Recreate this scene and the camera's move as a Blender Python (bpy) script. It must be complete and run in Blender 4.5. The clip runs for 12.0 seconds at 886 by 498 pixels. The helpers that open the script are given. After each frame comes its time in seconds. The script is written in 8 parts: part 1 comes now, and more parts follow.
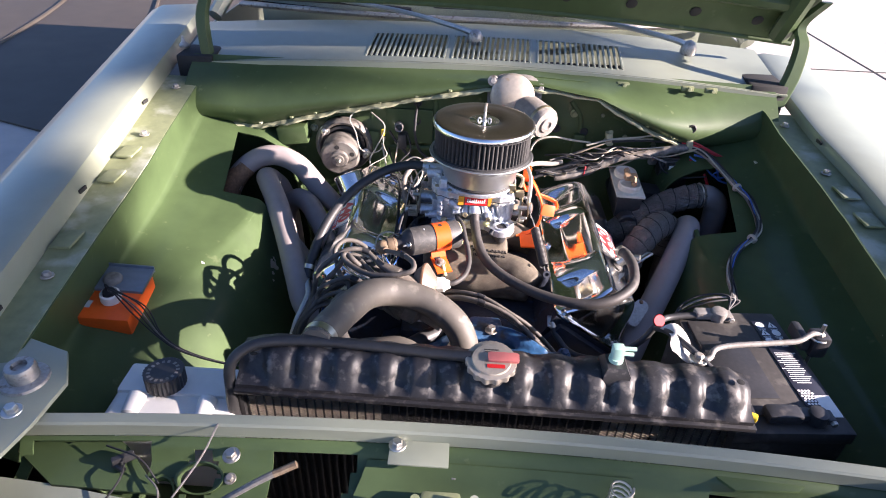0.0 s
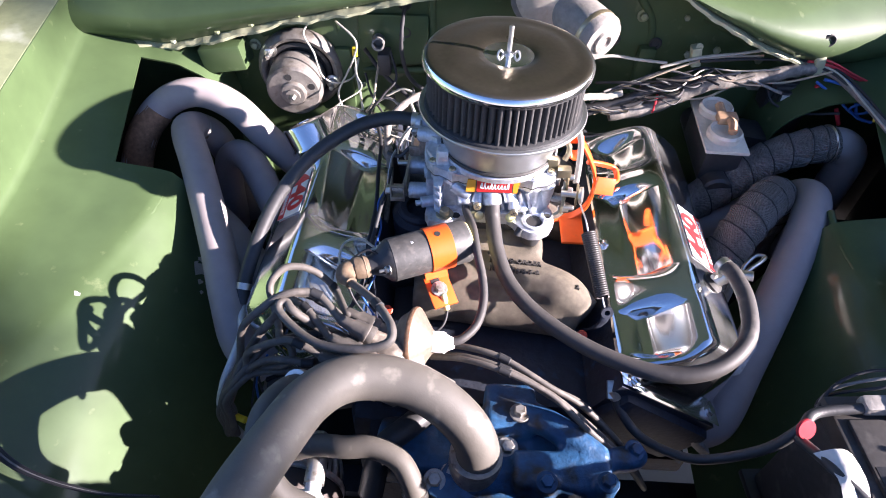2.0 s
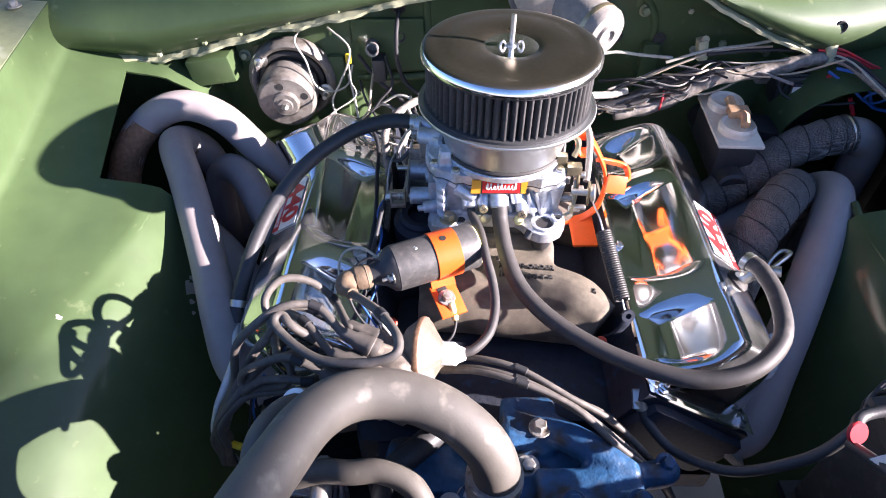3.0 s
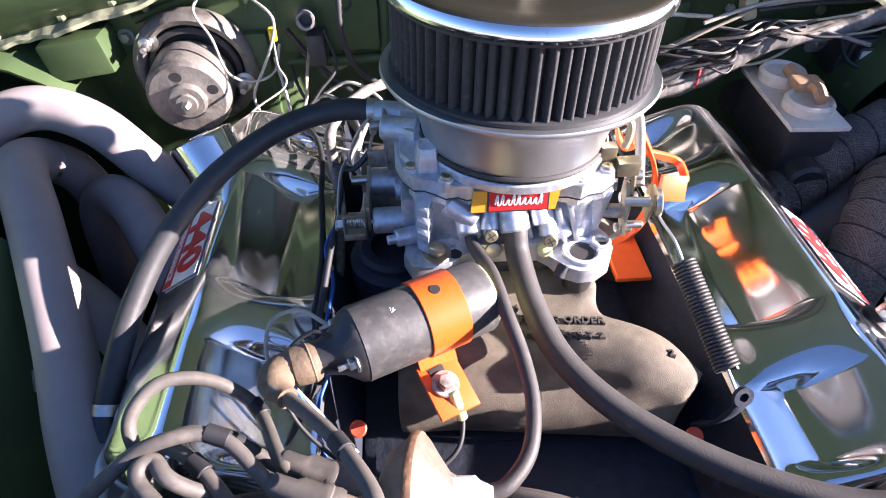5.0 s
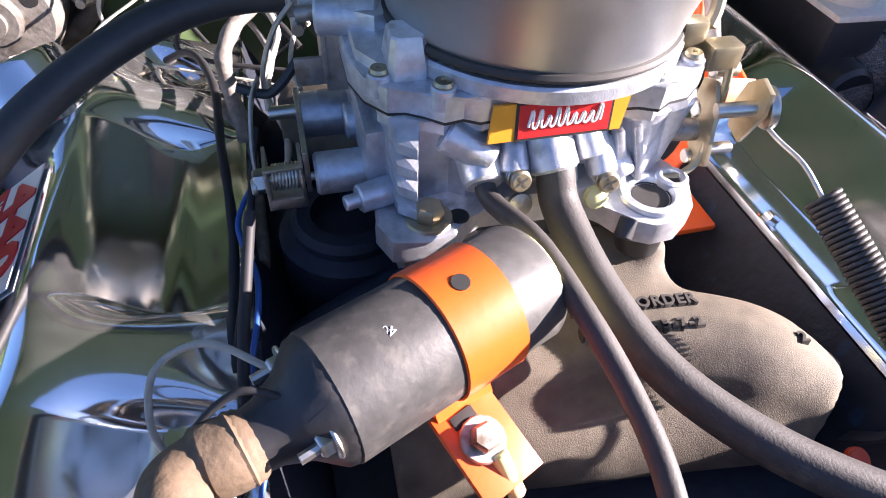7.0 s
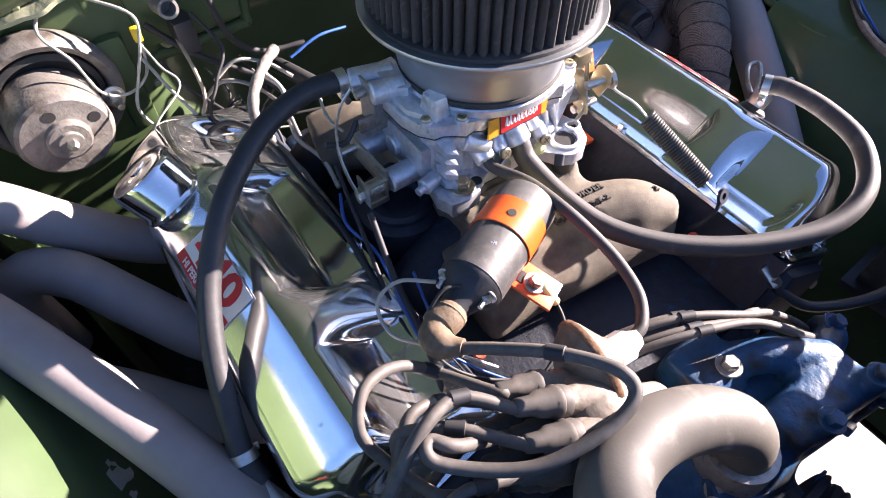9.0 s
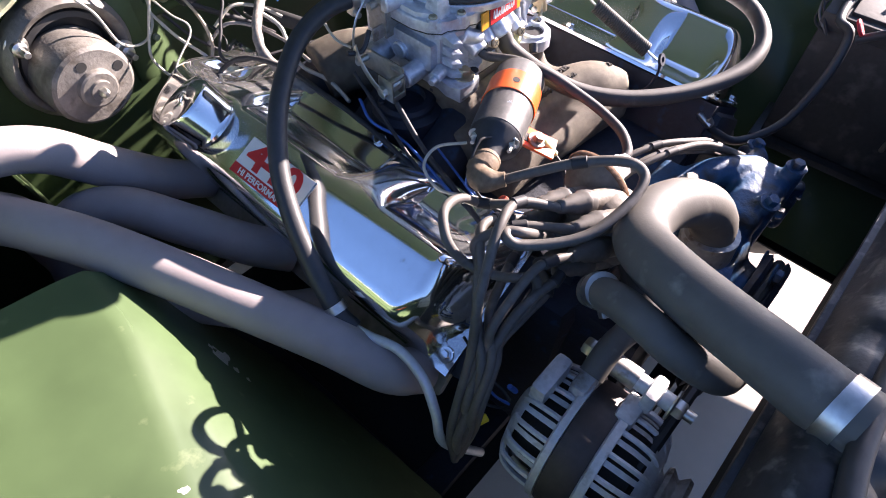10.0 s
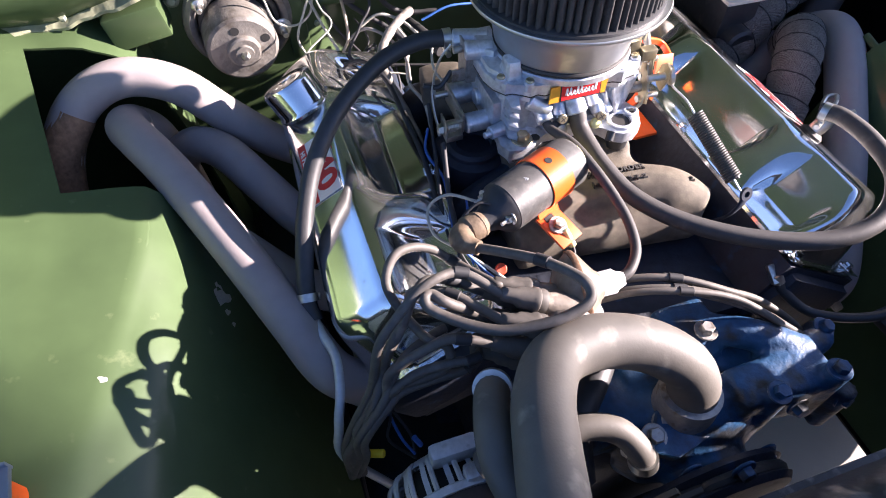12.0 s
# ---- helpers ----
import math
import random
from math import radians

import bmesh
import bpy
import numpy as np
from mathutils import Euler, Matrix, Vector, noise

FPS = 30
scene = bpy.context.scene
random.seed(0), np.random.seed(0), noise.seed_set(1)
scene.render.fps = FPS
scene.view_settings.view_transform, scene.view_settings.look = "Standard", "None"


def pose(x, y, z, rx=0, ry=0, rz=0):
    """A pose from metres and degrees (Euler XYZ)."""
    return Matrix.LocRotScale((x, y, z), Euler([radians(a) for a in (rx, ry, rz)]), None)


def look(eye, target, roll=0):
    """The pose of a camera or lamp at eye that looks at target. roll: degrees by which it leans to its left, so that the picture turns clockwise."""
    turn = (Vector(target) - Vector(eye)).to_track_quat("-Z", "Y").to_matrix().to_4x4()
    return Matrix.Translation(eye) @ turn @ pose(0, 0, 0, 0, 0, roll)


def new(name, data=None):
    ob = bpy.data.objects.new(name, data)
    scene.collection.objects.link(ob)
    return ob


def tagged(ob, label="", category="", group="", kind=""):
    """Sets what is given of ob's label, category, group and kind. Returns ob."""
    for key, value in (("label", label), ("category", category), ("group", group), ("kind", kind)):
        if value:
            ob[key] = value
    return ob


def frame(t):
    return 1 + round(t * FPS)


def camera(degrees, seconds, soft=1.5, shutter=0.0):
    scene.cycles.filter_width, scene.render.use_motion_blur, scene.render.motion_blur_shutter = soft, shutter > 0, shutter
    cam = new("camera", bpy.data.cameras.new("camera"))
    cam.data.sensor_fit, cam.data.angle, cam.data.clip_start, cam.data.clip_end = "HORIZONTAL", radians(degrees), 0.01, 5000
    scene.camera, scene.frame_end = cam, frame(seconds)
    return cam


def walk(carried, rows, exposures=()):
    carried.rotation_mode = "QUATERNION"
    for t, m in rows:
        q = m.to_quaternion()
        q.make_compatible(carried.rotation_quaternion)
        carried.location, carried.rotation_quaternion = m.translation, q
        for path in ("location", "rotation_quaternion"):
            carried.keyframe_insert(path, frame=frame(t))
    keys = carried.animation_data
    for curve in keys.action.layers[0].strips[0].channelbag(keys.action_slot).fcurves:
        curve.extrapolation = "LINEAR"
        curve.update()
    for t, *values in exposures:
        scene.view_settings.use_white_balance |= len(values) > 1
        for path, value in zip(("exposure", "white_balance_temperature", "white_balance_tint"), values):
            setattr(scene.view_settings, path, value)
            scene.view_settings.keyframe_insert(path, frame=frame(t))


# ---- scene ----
cam = camera(72.3, 12.0, 1.0)
PATH = [
    (0, (0.057, -0.039, 1.458), (0.026, 1.613, 0.331), 2.7),
    (0.5, (0.039, 0.137, 1.448), (0.066, 1.705, 0.207), 0.2),
    (1, (0.085, 0.28, 1.417), (-0.012, 1.731, 0.045), -0.4),
    (1.5, (0.11, 0.386, 1.388), (-0.062, 1.713, -0.099), -0.1),
    (2, (0.059, 0.442, 1.361), (0.002, 1.803, -0.103), 0.8),
    (2.5, (0.047, 0.467, 1.33), (0.008, 1.882, -0.083), -0.1),
    (3, (0.049, 0.46, 1.312), (-0.004, 1.876, -0.1), -1.1),
    (3.5, (0.047, 0.466, 1.314), (0.017, 1.898, -0.082), -0.8),
    (3.7, (0.049, 0.466, 1.309), (0.028, 1.886, -0.1), -0.2),
    (5.3, (0.009, 0.716, 1.092), (0.163, 2.166, -0.277), 0.5),
    (5.5, (0.006, 0.732, 1.062), (0.2, 2.168, -0.317), 1.6),
    (6, (-0.002, 0.77, 1.016), (0.268, 2.154, -0.402), 4.1),
    (6.5, (-0.005, 0.808, 1.021), (0.328, 2.133, -0.44), 2.3),
    (7, (-0.019, 0.817, 1.008), (0.372, 2.135, -0.444), 3.3),
    (7.2, (-0.035, 0.822, 1.013), (0.392, 2.145, -0.425), 3.5),
    (8.8, (-0.158, 0.735, 1.202), (0.403, 1.784, -0.406), -1.6),
    (9, (-0.2, 0.73, 1.202), (0.506, 1.72, -0.386), -0.2),
    (9.5, (-0.347, 0.71, 1.225), (0.557, 1.478, -0.385), 3.1),
    (10, (-0.397, 0.682, 1.223), (0.505, 1.459, -0.384), 1.3),
    (10.5, (-0.444, 0.708, 1.223), (0.361, 1.643, -0.35), -2.4),
    (11, (-0.464, 0.719, 1.253), (0.206, 1.757, -0.32), -5.7),
    (11.5, (-0.378, 0.66, 1.255), (0.201, 1.755, -0.315), -6.2),
    (12, (-0.203, 0.571, 1.26), (0.163, 1.737, -0.323), -1.1),
]
walk(cam, [(t, look(eye, target, roll)) for t, eye, target, roll in PATH], [(0.0, 2.12, 6380, 27), (2.0, 2.38, 5980, 27), (7.0, 2.36, 6180, 27), (9.0, 2.46, 6350, 27), (10.6, 2.48, 6280, 27), (12.0, 2.38, 6220, 27)])

# ---- world, sun ----
SUN_WAY = Vector((0.90, -0.154, 0.304)).normalized()
world = bpy.data.worlds.new("sky")
scene.world = world
world.use_nodes = True
wn, wl = world.node_tree.nodes, world.node_tree.links
sky = wn.new("ShaderNodeTexSky")
sky.sky_type = "NISHITA"
sky.sun_disc = False
sky.ozone_density, sky.dust_density = 5.0, 1.0
sky.sun_elevation = math.asin(SUN_WAY.z)
sky.sun_rotation = math.atan2(SUN_WAY.x, SUN_WAY.y)
wn["Background"].inputs["Strength"].default_value = 0.056
deep = wn.new("ShaderNodeHueSaturation")
deep.inputs["Saturation"].default_value = 0.98
wl.new(sky.outputs["Color"], deep.inputs["Color"])
wl.new(deep.outputs["Color"], wn["Background"].inputs["Color"])
sun = new("sun", bpy.data.lights.new("sun", "SUN"))
sun.data.energy, sun.data.angle, sun.data.color = 5.5, radians(0.55), (1.0, 0.905, 0.77)
sun.matrix_world = look(SUN_WAY * 20, (0, 0, 0))


# ---- materials ----
def mat(name, color, rough=0.5, metal=0.0, vary=0.25, scale=30.0, bump=0.0, bump_scale=200.0, dirt=None, dirt_amount=0.0,
        dirt_scale=9.0, coat=0.0, coat_rough=0.24, per_object=0.0, rough_vary=0.12):
    """A procedural surface: base colour varied at two scales, a second colour as dust or wear, fine relief."""
    m = bpy.data.materials.new(name)
    m.use_nodes = True
    n, l = m.node_tree.nodes, m.node_tree.links
    b = n["Principled BSDF"]
    b.inputs["Metallic"].default_value = metal
    b.inputs["Coat Weight"].default_value = coat
    b.inputs["Coat Roughness"].default_value = coat_rough
    tc = n.new("ShaderNodeTexCoord")

    def cloud(size, detail):
        t = n.new("ShaderNodeTexNoise")
        t.inputs["Scale"].default_value, t.inputs["Detail"].default_value = size, detail
        l.new(tc.outputs["Object"], t.inputs["Vector"])
        return t

    big, fine = cloud(scale * 0.25, 3), cloud(scale * 3, 6)
    mixed = n.new("ShaderNodeMath")
    mixed.operation = "ADD"
    l.new(big.outputs["Fac"], mixed.inputs[0]), l.new(fine.outputs["Fac"], mixed.inputs[1])
    ramp = n.new("ShaderNodeMapRange")
    ramp.inputs["From Min"].default_value, ramp.inputs["From Max"].default_value = 0.6, 1.4
    ramp.inputs["To Min"].default_value, ramp.inputs["To Max"].default_value = 1 - vary, 1 + vary
    l.new(mixed.outputs[0], ramp.inputs["Value"])
    hsv = n.new("ShaderNodeHueSaturation")
    hsv.inputs["Color"].default_value = (*color, 1)
    l.new(ramp.outputs["Result"], hsv.inputs["Value"])
    out = hsv.outputs["Color"]
    if per_object:
        info = n.new("ShaderNodeObjectInfo")
        r2 = n.new("ShaderNodeMapRange")
        r2.inputs["To Min"].default_value, r2.inputs["To Max"].default_value = 1 - per_object, 1 + per_object
        l.new(info.outputs["Random"], r2.inputs["Value"])
        h2 = n.new("ShaderNodeHueSaturation")
        l.new(out, h2.inputs["Color"]), l.new(r2.outputs["Result"], h2.inputs["Value"])
        out = h2.outputs["Color"]
    if dirt:
        d = cloud(dirt_scale, 8)
        cut = n.new("ShaderNodeMapRange")
        cut.inputs["From Min"].default_value, cut.inputs["From Max"].default_value = 0.72 - 0.5 * dirt_amount, 0.86 - 0.5 * dirt_amount
        l.new(d.outputs["Fac"], cut.inputs["Value"])
        mx = n.new("ShaderNodeMix")
        mx.data_type = "RGBA"
        l.new(cut.outputs["Result"], mx.inputs["Factor"]), l.new(out, mx.inputs[6])
        mx.inputs[7].default_value = (*dirt, 1)
        out = mx.outputs[2]
    l.new(out, b.inputs["Base Color"])
    rr = n.new("ShaderNodeMapRange")
    rr.inputs["To Min"].default_value, rr.inputs["To Max"].default_value = max(0.02, rough - rough_vary * rough), min(1, rough + rough_vary)
    l.new(big.outputs["Fac"], rr.inputs["Value"]), l.new(rr.outputs["Result"], b.inputs["Roughness"])
    if bump:
        g = cloud(bump_scale, 5)
        bp = n.new("ShaderNodeBump")
        bp.inputs["Strength"].default_value, bp.inputs["Distance"].default_value = bump, 0.002
        l.new(g.outputs["Fac"], bp.inputs["Height"]), l.new(bp.outputs["Normal"], b.inputs["Normal"])
    return m


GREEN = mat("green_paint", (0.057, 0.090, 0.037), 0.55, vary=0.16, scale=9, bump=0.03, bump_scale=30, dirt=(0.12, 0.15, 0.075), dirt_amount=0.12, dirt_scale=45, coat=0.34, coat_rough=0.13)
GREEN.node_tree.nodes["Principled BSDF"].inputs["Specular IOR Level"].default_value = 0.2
CHIPPED = mat("bare_pale_primer", (0.42, 0.43, 0.38), 0.7, vary=0.25, scale=200, bump=0.1)
GREEN_WORN = mat("worn_green_paint", (0.20, 0.225, 0.12), 0.5, vary=0.25, scale=20, bump=0.12, bump_scale=150, dirt=(0.36, 0.38, 0.3), dirt_amount=0.4, dirt_scale=14)
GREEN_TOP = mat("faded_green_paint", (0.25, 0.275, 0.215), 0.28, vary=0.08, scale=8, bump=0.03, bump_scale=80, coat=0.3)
SEALER = mat("seam_sealer", (0.36, 0.37, 0.24), 0.7, vary=0.3, scale=30, bump=0.5, bump_scale=120)
CHROME = mat("chrome", (0.84, 0.84, 0.83), 0.055, 0.93, vary=0.04, scale=30, rough_vary=0.10, bump=0.09, bump_scale=11, dirt=(0.5, 0.46, 0.4), dirt_amount=0.10, dirt_scale=70)
# a thin film of dust on the chrome
cn_, cl_ = CHROME.node_tree.nodes, CHROME.node_tree.links
cnoise = cn_.new("ShaderNodeTexNoise")
cnoise.inputs["Scale"].default_value, cnoise.inputs["Detail"].default_value = 9.0, 9.0
ctc = cn_.new("ShaderNodeTexCoord")
cl_.new(ctc.outputs["Object"], cnoise.inputs["Vector"])
cr_ = cn_.new("ShaderNodeMapRange")
cr_.inputs["From Min"].default_value, cr_.inputs["From Max"].default_value = 0.42, 0.68
cr_.inputs["To Min"].default_value, cr_.inputs["To Max"].default_value = 1.0, 0.88
cl_.new(cnoise.outputs["Fac"], cr_.inputs["Value"]), cl_.new(cr_.outputs["Result"], cn_["Principled BSDF"].inputs["Metallic"])
STEEL = mat("zinc_steel", (0.62, 0.60, 0.55), 0.32, 1.0, vary=0.2, scale=60, bump=0.1)
DULL = mat("dull_steel", (0.42, 0.40, 0.37), 0.45, 0.8, vary=0.3, scale=60, bump=0.2, dirt=(0.2, 0.16, 0.12), dirt_amount=0.3, dirt_scale=80)
BRASS = mat("yellow_zinc", (0.42, 0.36, 0.24), 0.38, 0.9, vary=0.2, scale=60)
ALU = mat("cast_aluminium", (0.60, 0.62, 0.66), 0.34, 0.72, vary=0.28, scale=60, bump=0.14, bump_scale=900, dirt=(0.34, 0.35, 0.37), dirt_amount=0.24, dirt_scale=60, rough_vary=0.3)
SPUN = mat("spun_aluminium", (0.50, 0.515, 0.52), 0.40, 1.0, vary=0.06, scale=30, bump=0.04, bump_scale=300)
LID = mat("smoked_chrome_lid", (0.235, 0.205, 0.165), 0.24, 0.95, vary=0.12, scale=60, bump=0.03, bump_scale=900, dirt=(0.25, 0.21, 0.16), dirt_amount=0.14, dirt_scale=300, rough_vary=0.2)
COATED = mat("grey_header_coating", (0.30, 0.262, 0.258), 0.55, vary=0.1, scale=18, bump=0.06, bump_scale=300, dirt=(0.42, 0.3, 0.22), dirt_amount=0.12, dirt_scale=6)
RUSTY = mat("rusty_steel", (0.25, 0.14, 0.08), 0.8, 0.2, vary=0.5, scale=60, bump=0.4)
WRAP = mat("header_wrap", (0.24, 0.23, 0.22), 0.5, vary=0.45, scale=260, dirt=(0.10, 0.095, 0.09), dirt_amount=0.42, dirt_scale=520)
# a basket weave for the heat wrap
wn_, wl_ = WRAP.node_tree.nodes, WRAP.node_tree.links
wtc = wn_.new("ShaderNodeTexCoord")
wv = [wn_.new("ShaderNodeTexWave") for _ in range(2)]
for w_, d_ in zip(wv, ("X", "Y")):
    w_.bands_direction = d_
    w_.inputs["Scale"].default_value, w_.inputs["Distortion"].default_value = 170.0, 0.8
    wl_.new(wtc.outputs["Object"], w_.inputs["Vector"])
wm_ = wn_.new("ShaderNodeMath")
wm_.operation = "MULTIPLY"
wl_.new(wv[0].outputs["Fac"], wm_.inputs[0]), wl_.new(wv[1].outputs["Fac"], wm_.inputs[1])
wb_ = wn_.new("ShaderNodeBump")
wb_.inputs["Strength"].default_value, wb_.inputs["Distance"].default_value = 1.0, 0.006
wl_.new(wm_.outputs[0], wb_.inputs["Height"]), wl_.new(wb_.outputs["Normal"], wn_["Principled BSDF"].inputs["Normal"])
RUBBER = mat("black_rubber", (0.035, 0.035, 0.036), 0.45, vary=0.3, scale=40, bump=0.1, bump_scale=300)
HOSE = mat("dusty_rubber_hose", (0.108, 0.098, 0.084), 0.6, vary=0.22, scale=16, bump=0.06, bump_scale=420, dirt=(0.21, 0.19, 0.16), dirt_amount=0.25, dirt_scale=40)
MOTOR = mat("dusty_motor_can", (0.20, 0.185, 0.165), 0.55, 0.3, vary=0.3, scale=40, bump=0.3, bump_scale=260, dirt=(0.10, 0.085, 0.07), dirt_amount=0.35, dirt_scale=40)
HOSE_DARK = mat("dark_rubber_hose", (0.045, 0.041, 0.039), 0.6, vary=0.25, scale=40, bump=0.12, bump_scale=700, dirt=(0.12, 0.108, 0.092), dirt_amount=0.25, dirt_scale=30)
WIRE_GREY = mat("grey_ignition_wire", (0.088, 0.078, 0.068), 0.6, vary=0.3, scale=60, dirt=(0.15, 0.13, 0.11), dirt_amount=0.3, dirt_scale=50)
BOOT = mat("brown_rubber_boot", (0.15, 0.105, 0.066), 0.75, vary=0.4, scale=60, bump=0.3, dirt=(0.22, 0.168, 0.112), dirt_amount=0.35, dirt_scale=60)
ORANGE = mat("orange_paint", (0.85, 0.115, 0.012), 0.35, vary=0.08, scale=30, bump=0.05, dirt=(0.5, 0.15, 0.05), dirt_amount=0.06, dirt_scale=60, coat=0.3)
COIL_BLACK = mat("worn_coil_paint", (0.052, 0.051, 0.050), 0.5, vary=0.35, scale=60, bump=0.12, dirt=(0.085, 0.080, 0.074), dirt_amount=0.36, dirt_scale=120)
PLASTIC = mat("black_plastic", (0.03, 0.03, 0.032), 0.4, vary=0.3, scale=50, bump=0.08, dirt=(0.1, 0.09, 0.08), dirt_amount=0.2, dirt_scale=40)
BATTERY = mat("dusty_battery_case", (0.046, 0.042, 0.038), 0.55, vary=0.3, scale=40, bump=0.08, dirt=(0.10, 0.092, 0.08), dirt_amount=0.36, dirt_scale=30)
TANK = mat("scuffed_black_tank", (0.026, 0.025, 0.026), 0.42, vary=0.5, scale=60, bump=0.2, bump_scale=160, dirt=(0.13, 0.118, 0.105), dirt_amount=0.34, dirt_scale=70)
CORE = mat("dark_core_fins", (0.045, 0.042, 0.04), 0.6, 0.3, vary=0.4, scale=80)
# Pale copy of the core fins: sunlight put into the colour.
LIT_FIN = mat("sunlit_core_fins", (0.50, 0.45, 0.36), 0.5, 0.7, vary=0.4, scale=80)
WHITE_PLASTIC = mat("white_bottle_plastic", (0.80, 0.79, 0.74), 0.45, vary=0.06, scale=20, dirt=(0.6, 0.57, 0.48), dirt_amount=0.1, dirt_scale=25)
BLUE = mat("engine_blue_paint", (0.014, 0.066, 0.155), 0.45, vary=0.45, scale=40, bump=0.5, bump_scale=160, dirt=(0.022, 0.025, 0.03), dirt_amount=0.48, dirt_scale=34)
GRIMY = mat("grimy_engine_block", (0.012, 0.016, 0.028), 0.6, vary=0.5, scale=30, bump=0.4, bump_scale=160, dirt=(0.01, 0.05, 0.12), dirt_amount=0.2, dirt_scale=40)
CAST = mat("grey_tan_cast_iron", (0.140, 0.117, 0.086), 0.8, vary=0.35, scale=40, bump=0.28, bump_scale=1500, dirt=(0.07, 0.055, 0.042), dirt_amount=0.46, dirt_scale=16)
CAST_DARK = mat("dark_letters_paint", (0.05, 0.045, 0.04), 0.8, vary=0.2)
OXIDE = mat("dusty_grey_metal", (0.24, 0.225, 0.205), 0.6, 0.2, vary=0.3, scale=40, bump=0.3, bump_scale=260, dirt=(0.16, 0.14, 0.12), dirt_amount=0.3, dirt_scale=40)
CAD = mat("dull_zinc_cover", (0.46, 0.41, 0.34), 0.45, 0.5, vary=0.2, scale=40, dirt=(0.4, 0.3, 0.2), dirt_amount=0.2, dirt_scale=50)
TAN = mat("tan_strap", (0.45, 0.28, 0.16), 0.7, vary=0.3, scale=60)
RED = mat("red_print", (0.62, 0.02, 0.02), 0.4, vary=0.08)
WHITE = mat("white_print", (0.82, 0.82, 0.8), 0.45, vary=0.05)
GOLD = mat("gold_print", (0.75, 0.33, 0.02), 0.4, vary=0.15)
PAPER = mat("creased_paper_tag", (0.62, 0.6, 0.56), 0.7, vary=0.2, scale=40, bump=0.4, bump_scale=60)
YELLOW = mat("yellow_plastic", (0.8, 0.55, 0.02), 0.4, vary=0.1)
PALE_YELLOW = mat("pale_yellow_sleeve", (0.7, 0.66, 0.3), 0.5, vary=0.1)
MINT = mat("pale_green_plastic", (0.42, 0.66, 0.55), 0.45, vary=0.1)
WIRE_WHITE = mat("white_wire", (0.42, 0.40, 0.34), 0.5, vary=0.25, scale=60)
WIRE_TAN = mat("tan_wire", (0.36, 0.30, 0.22), 0.5, vary=0.2)
WIRE_BLUE = mat("blue_wire", (0.03, 0.11, 0.38), 0.4, vary=0.2)
WIRE_RED = mat("red_wire", (0.5, 0.02, 0.03), 0.4, vary=0.2)
WIRE_BLACK = mat("black_wire", (0.02, 0.02, 0.022), 0.6, vary=0.3)
PALE_TAPE = mat("grey_loom_tape", (0.22, 0.20, 0.175), 0.5, vary=0.5, scale=70, bump=0.7, bump_scale=90, dirt=(0.12, 0.11, 0.10), dirt_amount=0.4, dirt_scale=60)
TAPE = mat("loom_tape", (0.17, 0.16, 0.15), 0.55, vary=0.5, scale=70, bump=0.5, bump_scale=120)
SPRING = mat("dark_spring_steel", (0.07, 0.066, 0.064), 0.45, 0.5, vary=0.3, scale=80)
CAPGREY = mat("dusty_distributor_cap", (0.15, 0.125, 0.10), 0.65, vary=0.3, scale=60, bump=0.25, dirt=(0.36, 0.31, 0.25), dirt_amount=0.3, dirt_scale=60)
RUSTRED = mat("red_core_plug", (0.55, 0.06, 0.02), 0.5, vary=0.2)
CONCRETE = mat("driveway_concrete", (0.46, 0.43, 0.39), 0.85, vary=0.12, scale=3, bump=0.3, bump_scale=60, dirt=(0.34, 0.31, 0.28), dirt_amount=0.3, dirt_scale=0.8)
# Near black: slab joints, and shade as a colour in hollows and holes.
SHADE_JOINT_BLACK = mat("shade_and_joint_black", (0.02, 0.02, 0.02), 0.8, vary=0.3)
GASKET = mat("dark_rubber_seal", (0.03, 0.028, 0.026), 0.6, vary=0.3)
glass = bpy.data.materials.new("windscreen_glass")
glass.use_nodes = True
gb = glass.node_tree.nodes["Principled BSDF"]
gb.inputs["Base Color"].default_value, gb.inputs["Roughness"].default_value = (0.85, 0.92, 0.9, 1), 0.02
gb.inputs["Transmission Weight"].default_value, gb.inputs["IOR"].default_value = 1.0, 1.45


# ---- building helpers ----
def thing(name, base, label, category, group="", kind=""):
    """An empty at the thing's base; its parts hang under it."""
    ob = new(name)
    ob.empty_display_size = 0.02
    ob.location = base
    return tagged(ob, label, category, group, kind)


def origin(ob):
    p = Vector((0, 0, 0))
    while ob:
        p += ob.location
        ob = ob.parent
    return p


def finish(bm, name, material, sharp=38):
    bmesh.ops.remove_doubles(bm, verts=bm.verts, dist=1e-6)
    bmesh.ops.recalc_face_normals(bm, faces=bm.faces)
    for f in bm.faces:
        f.smooth = True
    for e in bm.edges:
        if len(e.link_faces) == 2 and e.calc_face_angle(0) > radians(sharp):
            e.smooth = False
    me = bpy.data.meshes.new(name)
    bm.to_mesh(me)
    bm.free()
    me.materials.append(material)
    return me


def part(name, bm, material, parent, label="", sharp=38):
    """One mesh, given in world coordinates, under a thing or a part."""
    o = origin(parent)
    bmesh.ops.translate(bm, verts=bm.verts, vec=-o)
    ob = new(name, finish(bm, name, material, sharp))
    ob.parent = parent
    return tagged(ob, label)


